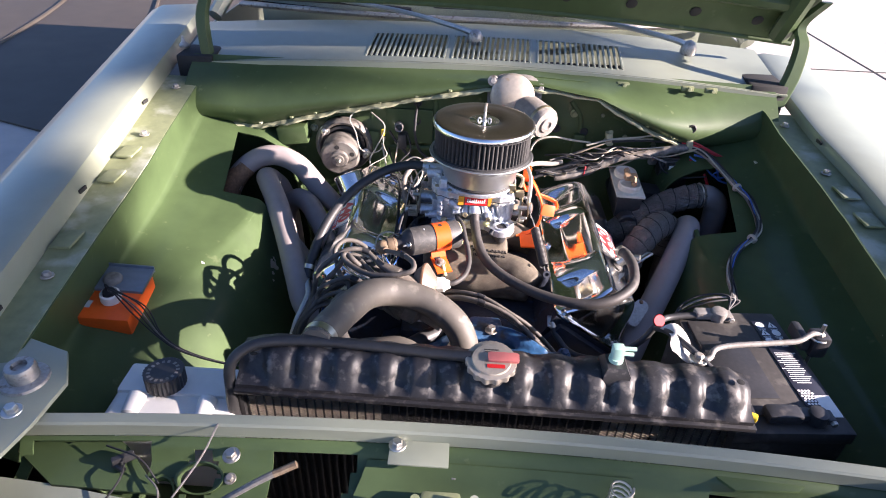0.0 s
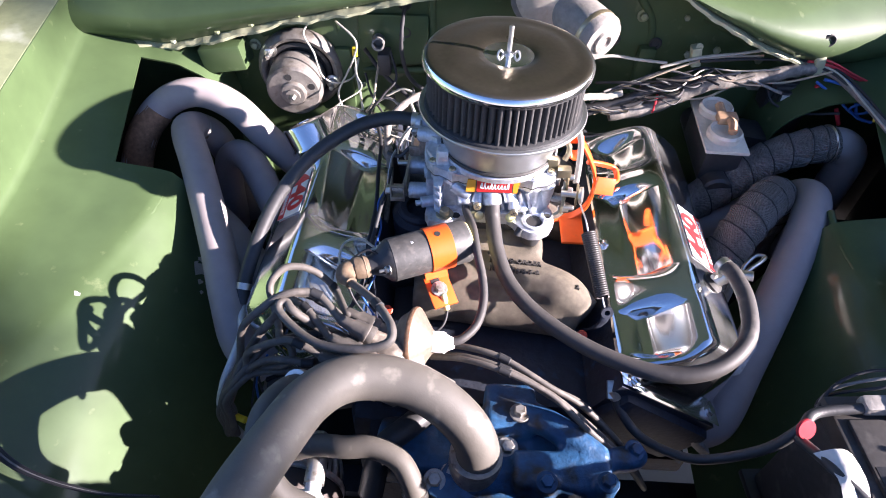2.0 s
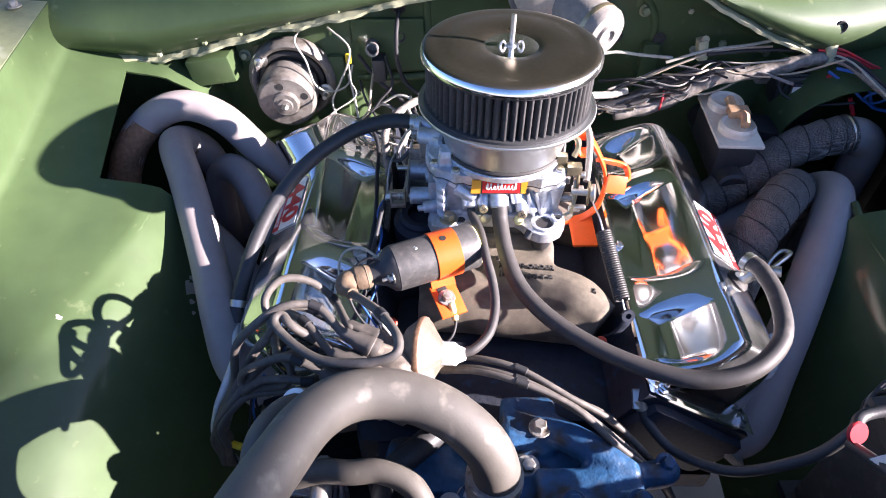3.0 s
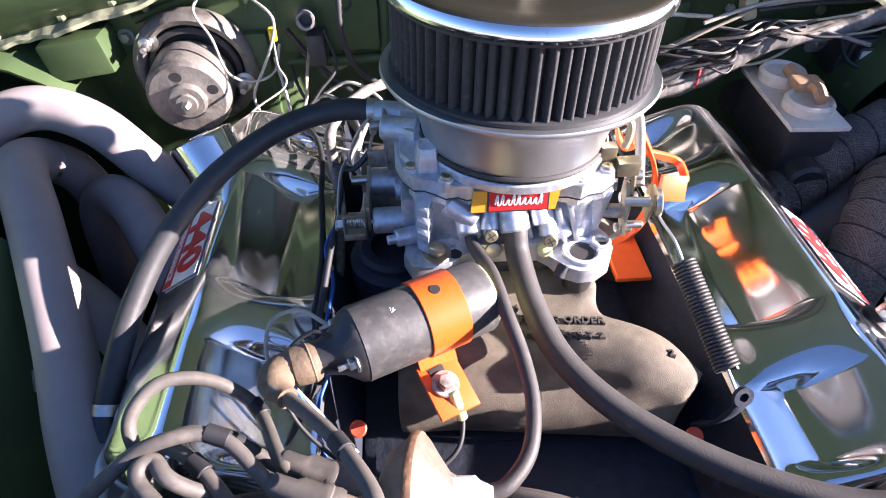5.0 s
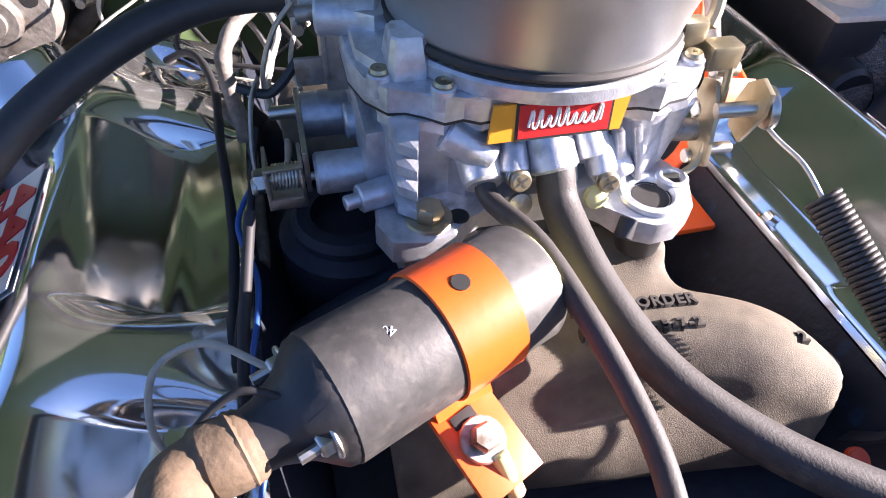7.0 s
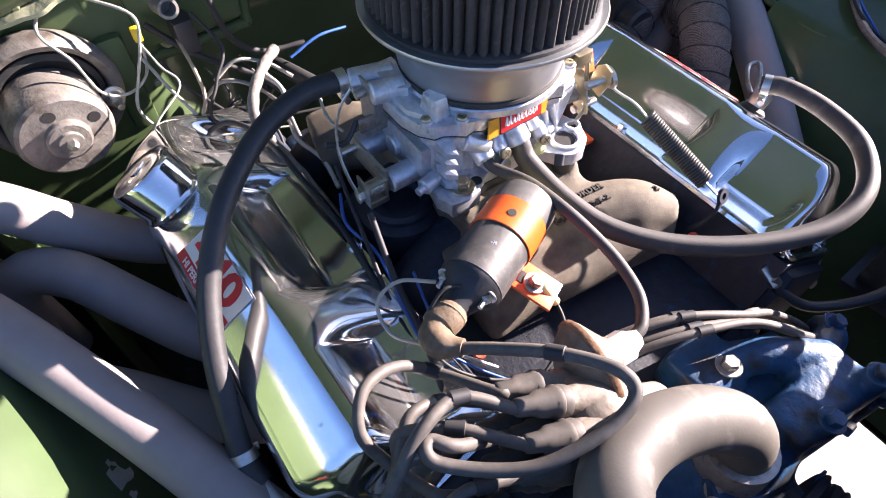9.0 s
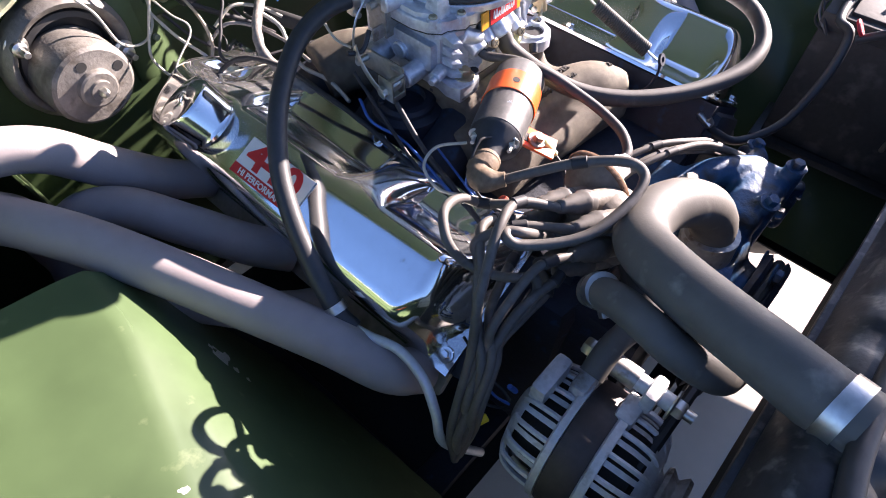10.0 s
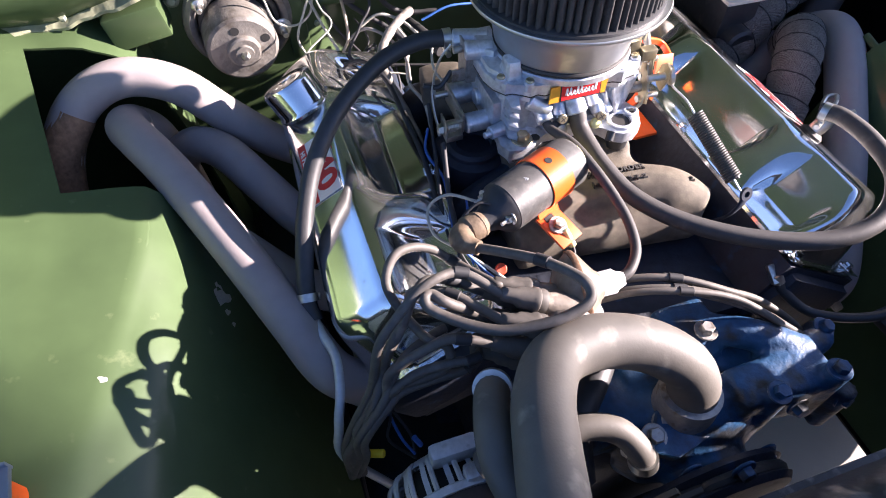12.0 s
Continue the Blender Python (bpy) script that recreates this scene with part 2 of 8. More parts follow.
def single(name, bm, material, label, category, group="", kind="", sharp=38):
    """A thing that is one mesh, given in world coordinates."""
    lo = Vector([min(v.co[i] for v in bm.verts) for i in range(3)])
    hi = Vector([max(v.co[i] for v in bm.verts) for i in range(3)])
    base = Vector(((lo.x + hi.x) / 2, (lo.y + hi.y) / 2, lo.z))
    bmesh.ops.translate(bm, verts=bm.verts, vec=-base)
    ob = new(name, finish(bm, name, material, sharp))
    ob.location = base
    return tagged(ob, label, category, group, kind)


def V(*a):
    return Vector(a)


def aim(at, way, up=(0, 0, 1)):
    """A pose at a point whose z axis runs along way."""
    z = Vector(way).normalized()
    x = Vector(up).cross(z)
    if x.length < 1e-4:
        x = Vector((1, 0, 0)).cross(z)
    x.normalize()
    y = z.cross(x)
    m = Matrix((x, y, z)).transposed().to_4x4()
    m.translation = Vector(at)
    return m


def join(*bms):
    out = bmesh.new()
    for b in bms:
        me = bpy.data.meshes.new("tmp")
        b.to_mesh(me)
        b.free()
        out.from_mesh(me)
        bpy.data.meshes.remove(me)
    return out


def box(center, size, bevel=0.0, m=None, segs=2):
    bm = bmesh.new()
    bmesh.ops.create_cube(bm, size=1)
    bmesh.ops.scale(bm, verts=bm.verts, vec=size)
    if bevel:
        bmesh.ops.bevel(bm, geom=list(bm.edges), offset=bevel, segments=segs, profile=0.6, affect="EDGES")
    if m is not None:
        bmesh.ops.transform(bm, matrix=m, verts=bm.verts)
    bmesh.ops.translate(bm, verts=bm.verts, vec=center)
    return bm


def rings(loops, closed=True, cap=True):
    """Skin a row of rings of equal count."""
    bm = bmesh.new()
    rows = [[bm.verts.new(p) for p in r] for r in loops]
    n = len(rows[0])
    for a, b in zip(rows, rows[1:]):
        for i in range(n if closed else n - 1):
            j = (i + 1) % n
            bm.faces.new((a[i], a[j], b[j], b[i]))
    if cap and closed:
        bm.faces.new(rows[0][::-1]), bm.faces.new(rows[-1])
    return bm


def lathe(profile, m=None, seg=24, cap=True):
    """Turn a profile of (radius, height) round z, then place it by m."""
    loops = [[Vector((r * math.cos(2 * math.pi * i / seg), r * math.sin(2 * math.pi * i / seg), h)) for i in range(seg)] for r, h in profile]
    bm = rings(loops, True, cap)
    if m is not None:
        bmesh.ops.transform(bm, matrix=m, verts=bm.verts)
    return bm


def rod(a, b, r, seg=14, bevel=0.0, r2=None):
    a, b = Vector(a), Vector(b)
    h = (b - a).length
    r2 = r if r2 is None else r2
    c = bevel
    prof = [(r - c, 0), (r, c), (r2, h - c), (r2 - c, h)] if c else [(r, 0), (r2, h)]
    return lathe(prof, aim(a, b - a), seg)


def glide(pts, per=6):
    """Points on a smooth line through the given ones."""
    p = [Vector(q) for q in pts]
    if len(p) == 2:
        return [p[0].lerp(p[1], i / per) for i in range(per + 1)]
    p = [2 * p[0] - p[1]] + p + [2 * p[-1] - p[-2]]
    out = []
    for i in range(1, len(p) - 2):
        a, b, c, d = p[i - 1:i + 3]
        for k in range(per):
            t = k / per
            out.append(0.5 * ((2 * b) + (c - a) * t + (2 * a - 5 * b + 4 * c - d) * t * t + (3 * b - a - 3 * c + d) * t ** 3))
    out.append(p[-2])
    return out


def band(pts, wide, thick, side=(0, 1, 0)):
    """A flat bent strip along a line."""
    c = glide([Vector(p) for p in pts], 6)
    s = Vector(side).normalized()
    loops = []
    for i, p in enumerate(c):
        w = (c[min(i + 1, len(c) - 1)] - c[max(i - 1, 0)]).normalized()
        n = w.cross(s).normalized()
        loops.append([p + s * a * wide / 2 + n * b * thick / 2 for a, b in ((-1, -0.6), (-0.85, -1), (0.85, -1), (1, -0.6), (1, 0.6), (0.85, 1), (-0.85, 1), (-1, 0.6))])
    return rings(loops)


def tube(pts, r, seg=12, per=6, shape=None, cap=True, smooth=True):
    """A round tube along a line; shape(s) scales its radius along it."""
    c = glide(pts, per) if smooth else [Vector(q) for q in pts]
    loops, nrm = [], None
    for i, q in enumerate(c):
        t = (c[min(i + 1, len(c) - 1)] - c[max(i - 1, 0)]).normalized()
        if nrm is None:
            nrm = t.orthogonal().normalized()
        nrm = (nrm - t * nrm.dot(t)).normalized()
        b = t.cross(nrm)
        k = r * (shape(i / (len(c) - 1)) if shape else 1)
        loops.append([q + k * (nrm * math.cos(2 * math.pi * j / seg) + b * math.sin(2 * math.pi * j / seg)) for j in range(seg)])
    return rings(loops, True, cap)


def prism(outline, h, m=None, bevel=0.0):
    """Raise a flat outline by h along z."""
    bm = bmesh.new()
    lo = [bm.verts.new((x, y, 0)) for x, y in outline]
    hi = [bm.verts.new((x, y, h)) for x, y in outline]
    n = len(lo)
    bm.faces.new(lo[::-1])
    top = bm.faces.new(hi)
    for i in range(n):
        bm.faces.new((lo[i], lo[(i + 1) % n], hi[(i + 1) % n], hi[i]))
    if bevel:
        bmesh.ops.bevel(bm, geom=list(top.edges), offset=bevel, segments=2, profile=0.6, affect="EDGES")
    if m is not None:
        bmesh.ops.transform(bm, matrix=m, verts=bm.verts)
    return bm


def rounded(w, d, r, n=5):
    out = []
    for cx, cy, a0 in ((w / 2 - r, d / 2 - r, 0), (-w / 2 + r, d / 2 - r, 90), (-w / 2 + r, -d / 2 + r, 180), (w / 2 - r, -d / 2 + r, 270)):
        for k in range(n + 1):
            a = radians(a0 + 90 * k / n)
            out.append((cx + r * math.cos(a), cy + r * math.sin(a)))
    return out


def sheet(fn, us, vs, thick=0.0, keep=None):
    """A skin over two lists of parameters, thickened to one side."""
    bm = bmesh.new()
    g = [[bm.verts.new(fn(u, v)) for v in vs] for u in us]
    for i in range(len(us) - 1):
        for j in range(len(vs) - 1):
            if keep is None or keep((us[i] + us[i + 1]) / 2, (vs[j] + vs[j + 1]) / 2):
                bm.faces.new((g[i][j], g[i + 1][j], g[i + 1][j + 1], g[i][j + 1]))
    bmesh.ops.delete(bm, geom=[v for v in bm.verts if not v.link_faces], context="VERTS")
    if thick:
        bmesh.ops.recalc_face_normals(bm, faces=bm.faces)
        bmesh.ops.solidify(bm, geom=list(bm.faces), thickness=thick)
    return bm


def span(a, b, n):
    return [a + (b - a) * i / n for i in range(n + 1)]


def lerp_table(x, table):
    """Straight lines through a table of (x, value)."""
    if x <= table[0][0]:
        return table[0][1]
    for (a, p), (b, q) in zip(table, table[1:]):
        if x <= b:
            return p + (q - p) * (x - a) / (b - a)
    return table[-1][1]


def bolt(parent, at, way, size=0.006, material=None, washer=True, name="bolt", label=""):
    """A hex bolt head on a washer."""
    prof = [(size * 0.95, 0), (size, size * 0.1), (size, size * 0.85), (size * 0.82, size * 1.05)]
    bm = lathe(prof, None, 6)
    if washer:
        bm = join(bm, lathe([(size * 1.55, -size * 0.25), (size * 1.6, -0.1 * size), (size * 1.5, 0.05 * size)], None, 16))
    bmesh.ops.transform(bm, matrix=aim(at, way), verts=bm.verts)
    return part(name, bm, material or STEEL, parent, label)


def lettering(text, size, material, parent, m, name="lettering", label="", depth=0.0003, spread=1.0, bold=0.0):
    """Words in the built-in font, as a thin mesh."""
    cu = bpy.data.curves.new("text", "FONT")
    cu.body, cu.size, cu.extrude, cu.align_x, cu.align_y, cu.space_character = text, size, depth, "CENTER", "CENTER", spread
    cu.resolution_u = 3
    cu.offset = bold
    tmp = bpy.data.objects.new("text", cu)
    scene.collection.objects.link(tmp)
    bpy.context.view_layer.update()
    me = bpy.data.meshes.new_from_object(tmp)
    bpy.data.objects.remove(tmp)
    bm = bmesh.new()
    bm.from_mesh(me)
    bmesh.ops.transform(bm, matrix=m, verts=bm.verts)
    return part(name, bm, material, parent, label)


# ---- ground ----
XC = 0.10  # the car's middle line
slab = tagged(new("ground"), "sunlit pale concrete driveway under the car", "ground", kind="structure")
part("driveway", box((0, 0, -0.05), (500, 500, 0.1)), CONCRETE, slab)
for gx in (-1.9, 3.4):
    part("joint", box((gx, 3, 0.001), (0.018, 60, 0.004)), SHADE_JOINT_BLACK, slab, "dark joint between concrete slabs")
for gy in (-3.2, 0.9, 5.0):
    part("joint", box((0, gy, 0.0012), (60, 0.018, 0.004)), SHADE_JOINT_BLACK, slab, "dark joint between concrete slabs")


# Flat brown sheet added where the ground beside the car is dark brown.
ground_sheet = thing("dark_ground_sheet", (-3.5, 5.0, 0.0), "flat dark brown sheet on the ground beside the car", "ground cover")
BROWN = mat("brown_ground_sheet", (0.050, 0.041, 0.032), 0.62, vary=0.25, scale=2, bump=0.15, bump_scale=6, dirt=(0.085, 0.072, 0.055), dirt_amount=0.3, dirt_scale=0.7)
part("sheet", prism([(-1.0, 2.55), (-1.0, 7.0), (-3.4, 9.0), (-9.0, 9.0), (-9.0, 6.0), (-2.6, 3.14)], 0.012, pose(0, 0, 0.004), 0.003), BROWN, ground_sheet)
for xa, ya, xb, yb in ((-2.3, 3.6, -3.1, 6.5), (-3.4, 4.1, -4.2, 7.2)):
    part("fold", tube([(xa, ya, 0.014), ((xa + xb) / 2 + 0.1, (ya + yb) / 2, 0.016), (xb, yb, 0.014)], 0.02, 8, 5), BROWN, ground_sheet, "soft raised strip on the dark brown sheet")


# ---- car body ----
def ledge_z(y, s=-1):
    return 0.905 + 0.10 * (y - 1.134) if s < 0 else 0.902 + 0.10 * (y - 1.134) - 0.05 * max(0, y - 1.134)


def widen(y, s):
    """How much farther out the driver's side lies towards the front."""
    return min(0.032, max(0.0, 0.764 - (0.70 + 0.10 * (y - 0.65)))) if s > 0 else 0.0


def rim(y, s):
    """Distance of the fender's inner edge from the middle line."""
    return 0.70 + 0.10 * (y - 0.65) + widen(y, s)


car = thing("car_body", (XC, 1.0, 0.0), "faded green car body with its bonnet raised, engine bay open", "car")
FENDER = ((0.0, 0.0), (0.0, 0.035), (0.004, 0.045), (0.02, 0.05), (0.12, 0.042), (0.155, 0.025), (0.172, -0.01), (0.182, -0.09), (0.188, -0.3), (0.17, -0.62))
for s, side in ((-1, "passenger"), (1, "driver")):
    ys = span(0.22, 1.80, 24)
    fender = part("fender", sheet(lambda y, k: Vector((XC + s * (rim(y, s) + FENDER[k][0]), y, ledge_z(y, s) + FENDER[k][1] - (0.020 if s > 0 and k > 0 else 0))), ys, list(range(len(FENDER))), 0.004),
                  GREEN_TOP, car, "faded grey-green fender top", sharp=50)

APRON = (
    (0.46, ((0.630, 0.834), (0.655, 0.738), (0.61, 0.715), (0.570, 0.700), (0.480, 0.62), (0.34, 0.42))),
    (0.65, ((0.641, 0.855), (0.662, 0.752), (0.62, 0.735), (0.575, 0.717), (0.490, 0.64), (0.34, 0.42))),
    (0.80, ((0.650, 0.870), (0.664, 0.768), (0.61, 0.753), (0.560, 0.738), (0.484, 0.675), (0.34, 0.42))),
    (0.943, ((0.656, 0.884), (0.666, 0.784), (0.585, 0.764), (0.516, 0.749), (0.468, 0.710), (0.345, 0.42))),
    (1.046, ((0.663, 0.894), (0.668, 0.796), (0.572, 0.774), (0.484, 0.761), (0.448, 0.70), (0.35, 0.42))),
    (1.126, ((0.672, 0.903), (0.672, 0.808), (0.56, 0.782), (0.48, 0.765), (0.445, 0.70), (0.36, 0.42))),
    (1.345, ((0.690, 0.925), (0.684, 0.858), (0.592, 0.828), (0.53, 0.815), (0.47, 0.76), (0.42, 0.40))),
    (1.43, ((0.695, 0.934), (0.686, 0.870), (0.60, 0.842), (0.53, 0.828), (0.47, 0.77), (0.42, 0.40))),
)


def apron_at(y, v, lag=0.0):
    """Distance from the middle line and height of the inner fender at a place along and across it."""
    y = y + lag
    for (a, p), (b, q) in zip(APRON, APRON[1:]):
        if y <= b or b == APRON[-1][0]:
            t = min(1.0, max(0.0, (y - a) / (b - a)))
            break
    pts = [(p[i][0] + (q[i][0] - p[i][0]) * t, p[i][1] + (q[i][1] - p[i][1]) * t) for i in range(6)]
    i = min(4, int(v))
    k = v - i
    g = [pts[max(0, i - 1)], pts[i], pts[i + 1], pts[min(5, i + 2)]]
    out = []
    for c in (0, 1):
        a, b, d, e = (w[c] for w in g)
        smooth = 0.5 * (2 * b + (d - a) * k + (2 * a - 5 * b + 4 * d - e) * k * k + (3 * b - a - 3 * d + e) * k ** 3)
        out.append(0.55 * (b + (d - b) * k) + 0.45 * smooth)
    return out


for s, lag, label in ((-1, 0.0, "glossy green inner fender with a cut-out for exhaust tubes"), (1, 0.05, "green inner fender in shade, cut out for exhaust tubes")):
    ys = sorted(set([round(v, 4) for v in span(0.46, 1.43, 42)] + [1.126 - lag, 1.345 - lag]))
    vs = span(0, 5, 40)

    def skin(y, v):
        d, z = apron_at(y, v, lag)
        d += widen(y, s) * min(1.0, max(0.0, 2.0 - v))
        return Vector((XC + s * d, y, z))

    hole = (lambda y, v: not (1.126 - lag < y < 1.345 - lag and 2.0 < v < 4.6))
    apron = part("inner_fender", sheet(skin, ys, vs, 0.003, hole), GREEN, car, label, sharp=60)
    part("pressed_crease", tube([skin(y_, 3.0) - Vector((0, 0, 0.0034)) for y_ in span(0.50, 1.10, 12)], 0.005, 10, 3), GREEN, apron)
    for y_, v_ in ((0.66, 1.6), (0.83, 2.7), (0.93, 2.85), (1.02, 1.3), (0.58, 2.2), (0.76, 0.8)):
        part("speck", lathe([(0.0035, 0), (0.003, 0.002), (0.001, 0.0026)], aim(skin(y_, v_), (-s * 0.4, 0, 1)), 10), GREEN_WORN, apron)
    if s < 0:
        for y_, v_, size in ((1.030, 4.16, 0.011), (1.012, 4.20, 0.004), (1.040, 4.12, 0.003), (1.000, 4.24, 0.003)) + ((0.905, 2.97, 0.0028), (0.897, 3.02, 0.0014), (0.872, 2.99, 0.0020), (0.835, 2.95, 0.0016)):
            at, du, dv = skin(y_, v_), skin(y_ + 0.004, v_) - skin(y_, v_), skin(y_, v_ + 0.02) - skin(y_, v_)
            up_ = du.cross(dv).normalized()
            up_ = up_ if up_.x > 0 else -up_
            blob = [((1 + 0.35 * math.sin(3 * a + 60 * y_) + 0.2 * math.sin(5 * a)) * size * math.cos(a), (1 + 0.3 * math.sin(2 * a + 40 * y_)) * size * 1.3 * math.sin(a)) for a in span(0, 2 * math.pi, 15)[:-1]]
            part("paint_chip", prism(blob, 0.0040 if size > 0.0025 else 0.0030, aim(at, up_) @ pose(0, 0, -0.0010)), CHIPPED, apron, "pale bare spot in the paint")
    ledge = sheet(lambda y, k: Vector((XC + s * ((rim(y, s) + 0.002) * (1 - k) + ((apron_at(y, 0, lag)[0] + widen(y, s)) - 0.001) * k), y, ledge_z(y, s) + 0.001 - 0.0015 * k)),
                  span(0.47, 1.43, 24), span(0, 1, 3), 0.004)
    rail = part("fender_ledge", ledge, GREEN_WORN, car, "scuffed bare ledge with bolts along the fender")
    for k, yy in enumerate((0.52, 0.694, 1.134, 1.36)):
        d = (rim(yy, s) + (apron_at(yy, 0, lag)[0] + widen(yy, s))) / 2
        bolt(rail, (XC + s * d, yy, ledge_z(yy, s) + 0.004), (0, 0, 1), 0.0065, DULL)
    for yy in (0.60, 0.904, 1.25):
        part("slot", box((XC + s * (rim(yy, s) - 0.0045), yy, ledge_z(yy, s) + 0.018), (0.004, 0.022, 0.007), 0.001), SHADE_JOINT_BLACK, rail, "dark slot in the flange")
    for yy, kk in ((0.78, 0.35), (0.97, 0.35), (1.06, 0.3)):
        d = rim(yy, s) * 0.6 + (apron_at(yy, 0, lag)[0] + widen(yy, s)) * 0.4
        part("stamping", box((XC + s * d, yy, ledge_z(yy, s) + 0.0055), (0.034, 0.05, 0.005), 0.002), GREEN_WORN, rail)
    # black backdrop below the fender cut-out, shade put in as colour
    part("wheel_housing", sheet(lambda y, k: Vector((XC + s * (0.36 + 0.51 * k), y, 0.38)), [0.3, 1.5], [0, 1], 0.004), SHADE_JOINT_BLACK, car, "black sheet standing for shade below the wheel housing")

SEAM = ((-0.68, 0.835), (-0.56, 0.845), (-0.45, 0.838), (-0.25, 0.888), (-0.08, 0.925), (0.07, 0.957), (0.2, 0.977), (0.38, 0.967), (0.5, 0.905), (0.62, 0.851), (0.70, 0.835), (0.88, 0.82))


def seam(x):
    return lerp_table(x, SEAM)


def lip_y(x):
    return 1.465 - 0.05 * ((x - XC) / 0.7) ** 2 * (0.35 if x > XC else 0.1)


xs = span(-0.62, 0.83, 58)



def smooth01(t):
    t = min(1.0, max(0.0, t))
    return t * t * (3 - 2 * t)


def firewall(x, k):
    """The firewall, hollowed below for the gearbox tunnel."""
    z = 0.30 + (seam(x) + 0.012 - 0.30) * k
    tunnel = 0.075 * smooth01((x + 0.150) / 0.135) * (1 - smooth01((x - 0.22) / 0.15)) * smooth01((0.825 - z) / 0.06)
    return Vector((x, 1.415 + 0.012 * math.sin(9 * x) * k * (1 - k) * 4 + tunnel, z))


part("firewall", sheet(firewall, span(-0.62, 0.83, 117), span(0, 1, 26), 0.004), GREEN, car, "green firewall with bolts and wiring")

def bead(x):
    return Vector((x, 1.383 - 0.045 * smooth01((x - 0.22) / 0.22) + 0.085 * smooth01((x - 0.50) / 0.30), seam(x)))


def plenum(x, k):
    """The panel over the seam, which bulges towards the engine."""
    z0, z1 = seam(x), max(0.978, seam(x) + 0.008)
    bulge = 0.035 * math.sin(math.pi * min(1, k * 1.1)) * (0.5 + min(1, abs(x - 0.15) / 0.35))
    y0 = bead(x).y + 0.002
    return Vector((x, y0 + (lip_y(x) + 0.012 - y0) * k ** 1.5 - bulge, z0 + (z1 - z0) * k))


part("cowl_front", sheet(plenum, xs, span(0, 1, 12), 0.004), GREEN, car, "glossy green cowl panel above the firewall seam", sharp=60)


flange = part("seam_flange", sheet(lambda x, k: bead(x) + Vector((0, -(0.016 + 0.004 * math.sin(31 * x) + 0.0025 * math.sin(83 * x) + 0.001 * math.sin(211 * x)) * k, -0.005 * k + 0.001 * math.sin(70 * x) + 0.0006 * math.sin(190 * x))), span(-0.58, 0.66, 240), [0, 0.35, 0.7, 1], 0.005), SEALER, car,
              "ragged seam flange smeared with pale sealer")
for x in (-0.44, -0.36, -0.30, -0.22, -0.14, -0.05, 0.03, 0.42, 0.5, 0.57):
    bolt(flange, bead(x) + Vector((0, -0.012, 0.004)), (0, -0.4, 1), 0.005, GREEN_WORN, False)
for x, z in ((-0.315, 0.825), (-0.47, 0.80), (0.43, 0.836), (0.475, 0.846), (0.55, 0.83), (-0.2, 0.80), (0.34, 0.90), (-0.1, 0.80)):
    bolt(car, (x, 1.408, z), (0, -1, 0.1), 0.0065, GREEN_WORN)
for x, z in ((-0.049, 0.908), (-0.05, 0.86), (0.608, 0.905), (0.30, 0.86), (0.37, 0.855)):
    y = 1.405 if z < seam(x) else plenum(x, (z - seam(x)) / (max(0.978, seam(x) + 0.008) - seam(x))).y - 0.002
    part("hole_grommet", lathe([(0.0095, 0), (0.011, 0.002), (0.009, 0.004), (0.006, 0.003), (0.006, 0.001)], aim((x, y, z), (0, -1, 0.05)), 18), GASKET, car, "small dark hole with a grommet")
# pressed ribs on the firewall
for x, z, h in ((-0.16, 0.77, 0.12), (0.36, 0.80, 0.1)):
    part("pressed_rib", box((x, 1.405, z), (0.03, 0.022, h), 0.008), GREEN, car)
part("pressed_panel", box((-0.07, 1.408, 0.845), (0.12, 0.012, 0.09), 0.005), GREEN, car)
for pts in (((-0.165, 0.895), (-0.165, 0.80), (-0.15, 0.785), (-0.02, 0.785), (-0.005, 0.80), (-0.005, 0.915)), ((-0.30, 0.845), (-0.22, 0.872), (-0.12, 0.90)), ((0.33, 0.93), (0.36, 0.88), (0.36, 0.80)), ((0.44, 0.90), (0.52, 0.86), (0.60, 0.82))):
    part("pressed_bead", tube([(x_, 1.413, z_) for x_, z_ in pts], 0.007, 10, 5), GREEN, car)
for x_, z_ in ((-0.19, 0.76), (0.02, 0.93), (0.07, 0.88), (-0.28, 0.90), (0.41, 0.90), (0.26, 0.91), (-0.13, 0.755)):
    bolt(car, (x_, 1.407, min(z_, seam(x_) - 0.02)), (0, -1, 0.1), 0.005, GREEN_WORN, False)
part("seam_bracket", box((-0.362, 1.388, 0.818), (0.075, 0.05, 0.046), 0.005, Matrix.Rotation(radians(-8), 4, "Y")), GREEN, car, "green pressed box bracket under the seam")


def cowl_top(x, y):
    return Vector((x, y if y > 1.47 else lip_y(x), 0.992 + 0.16 * (y - 1.46) - 0.03 * ((x - XC) / 0.75) ** 2))


GRILLES = ((-0.185, 0.012), (0.032, 0.228), (0.248, 0.462))
ys = [1.46, 1.475, 1.482] + span(1.49, 1.62, 4) + [1.64, 1.67, 1.70]
xg = sorted(set([round(v, 4) for v in span(-0.66, 0.86, 40)] + [g for pair in GRILLES for g in pair]))
cowl = part("cowl_top", sheet(cowl_top, xg, ys, 0.004, lambda x, y: not (1.489 < y < 1.621 and any(a < x < b for a, b in GRILLES))), GREEN_TOP, car,
            "faded cowl panel with slotted air grilles under the windscreen", sharp=60)
part("cowl_lip", sheet(lambda x, k: Vector((x, lip_y(x) - 0.004, 0.992 - 0.03 * ((x - XC) / 0.75) ** 2 - 0.016 * k)), span(-0.62, 0.83, 40), [0, 1], 0.005), GREEN_TOP, car)
part("air_box", box((0.14, 1.56, 0.94), (0.8, 0.2, 0.004)), SHADE_JOINT_BLACK, car, "black air box below the grilles")
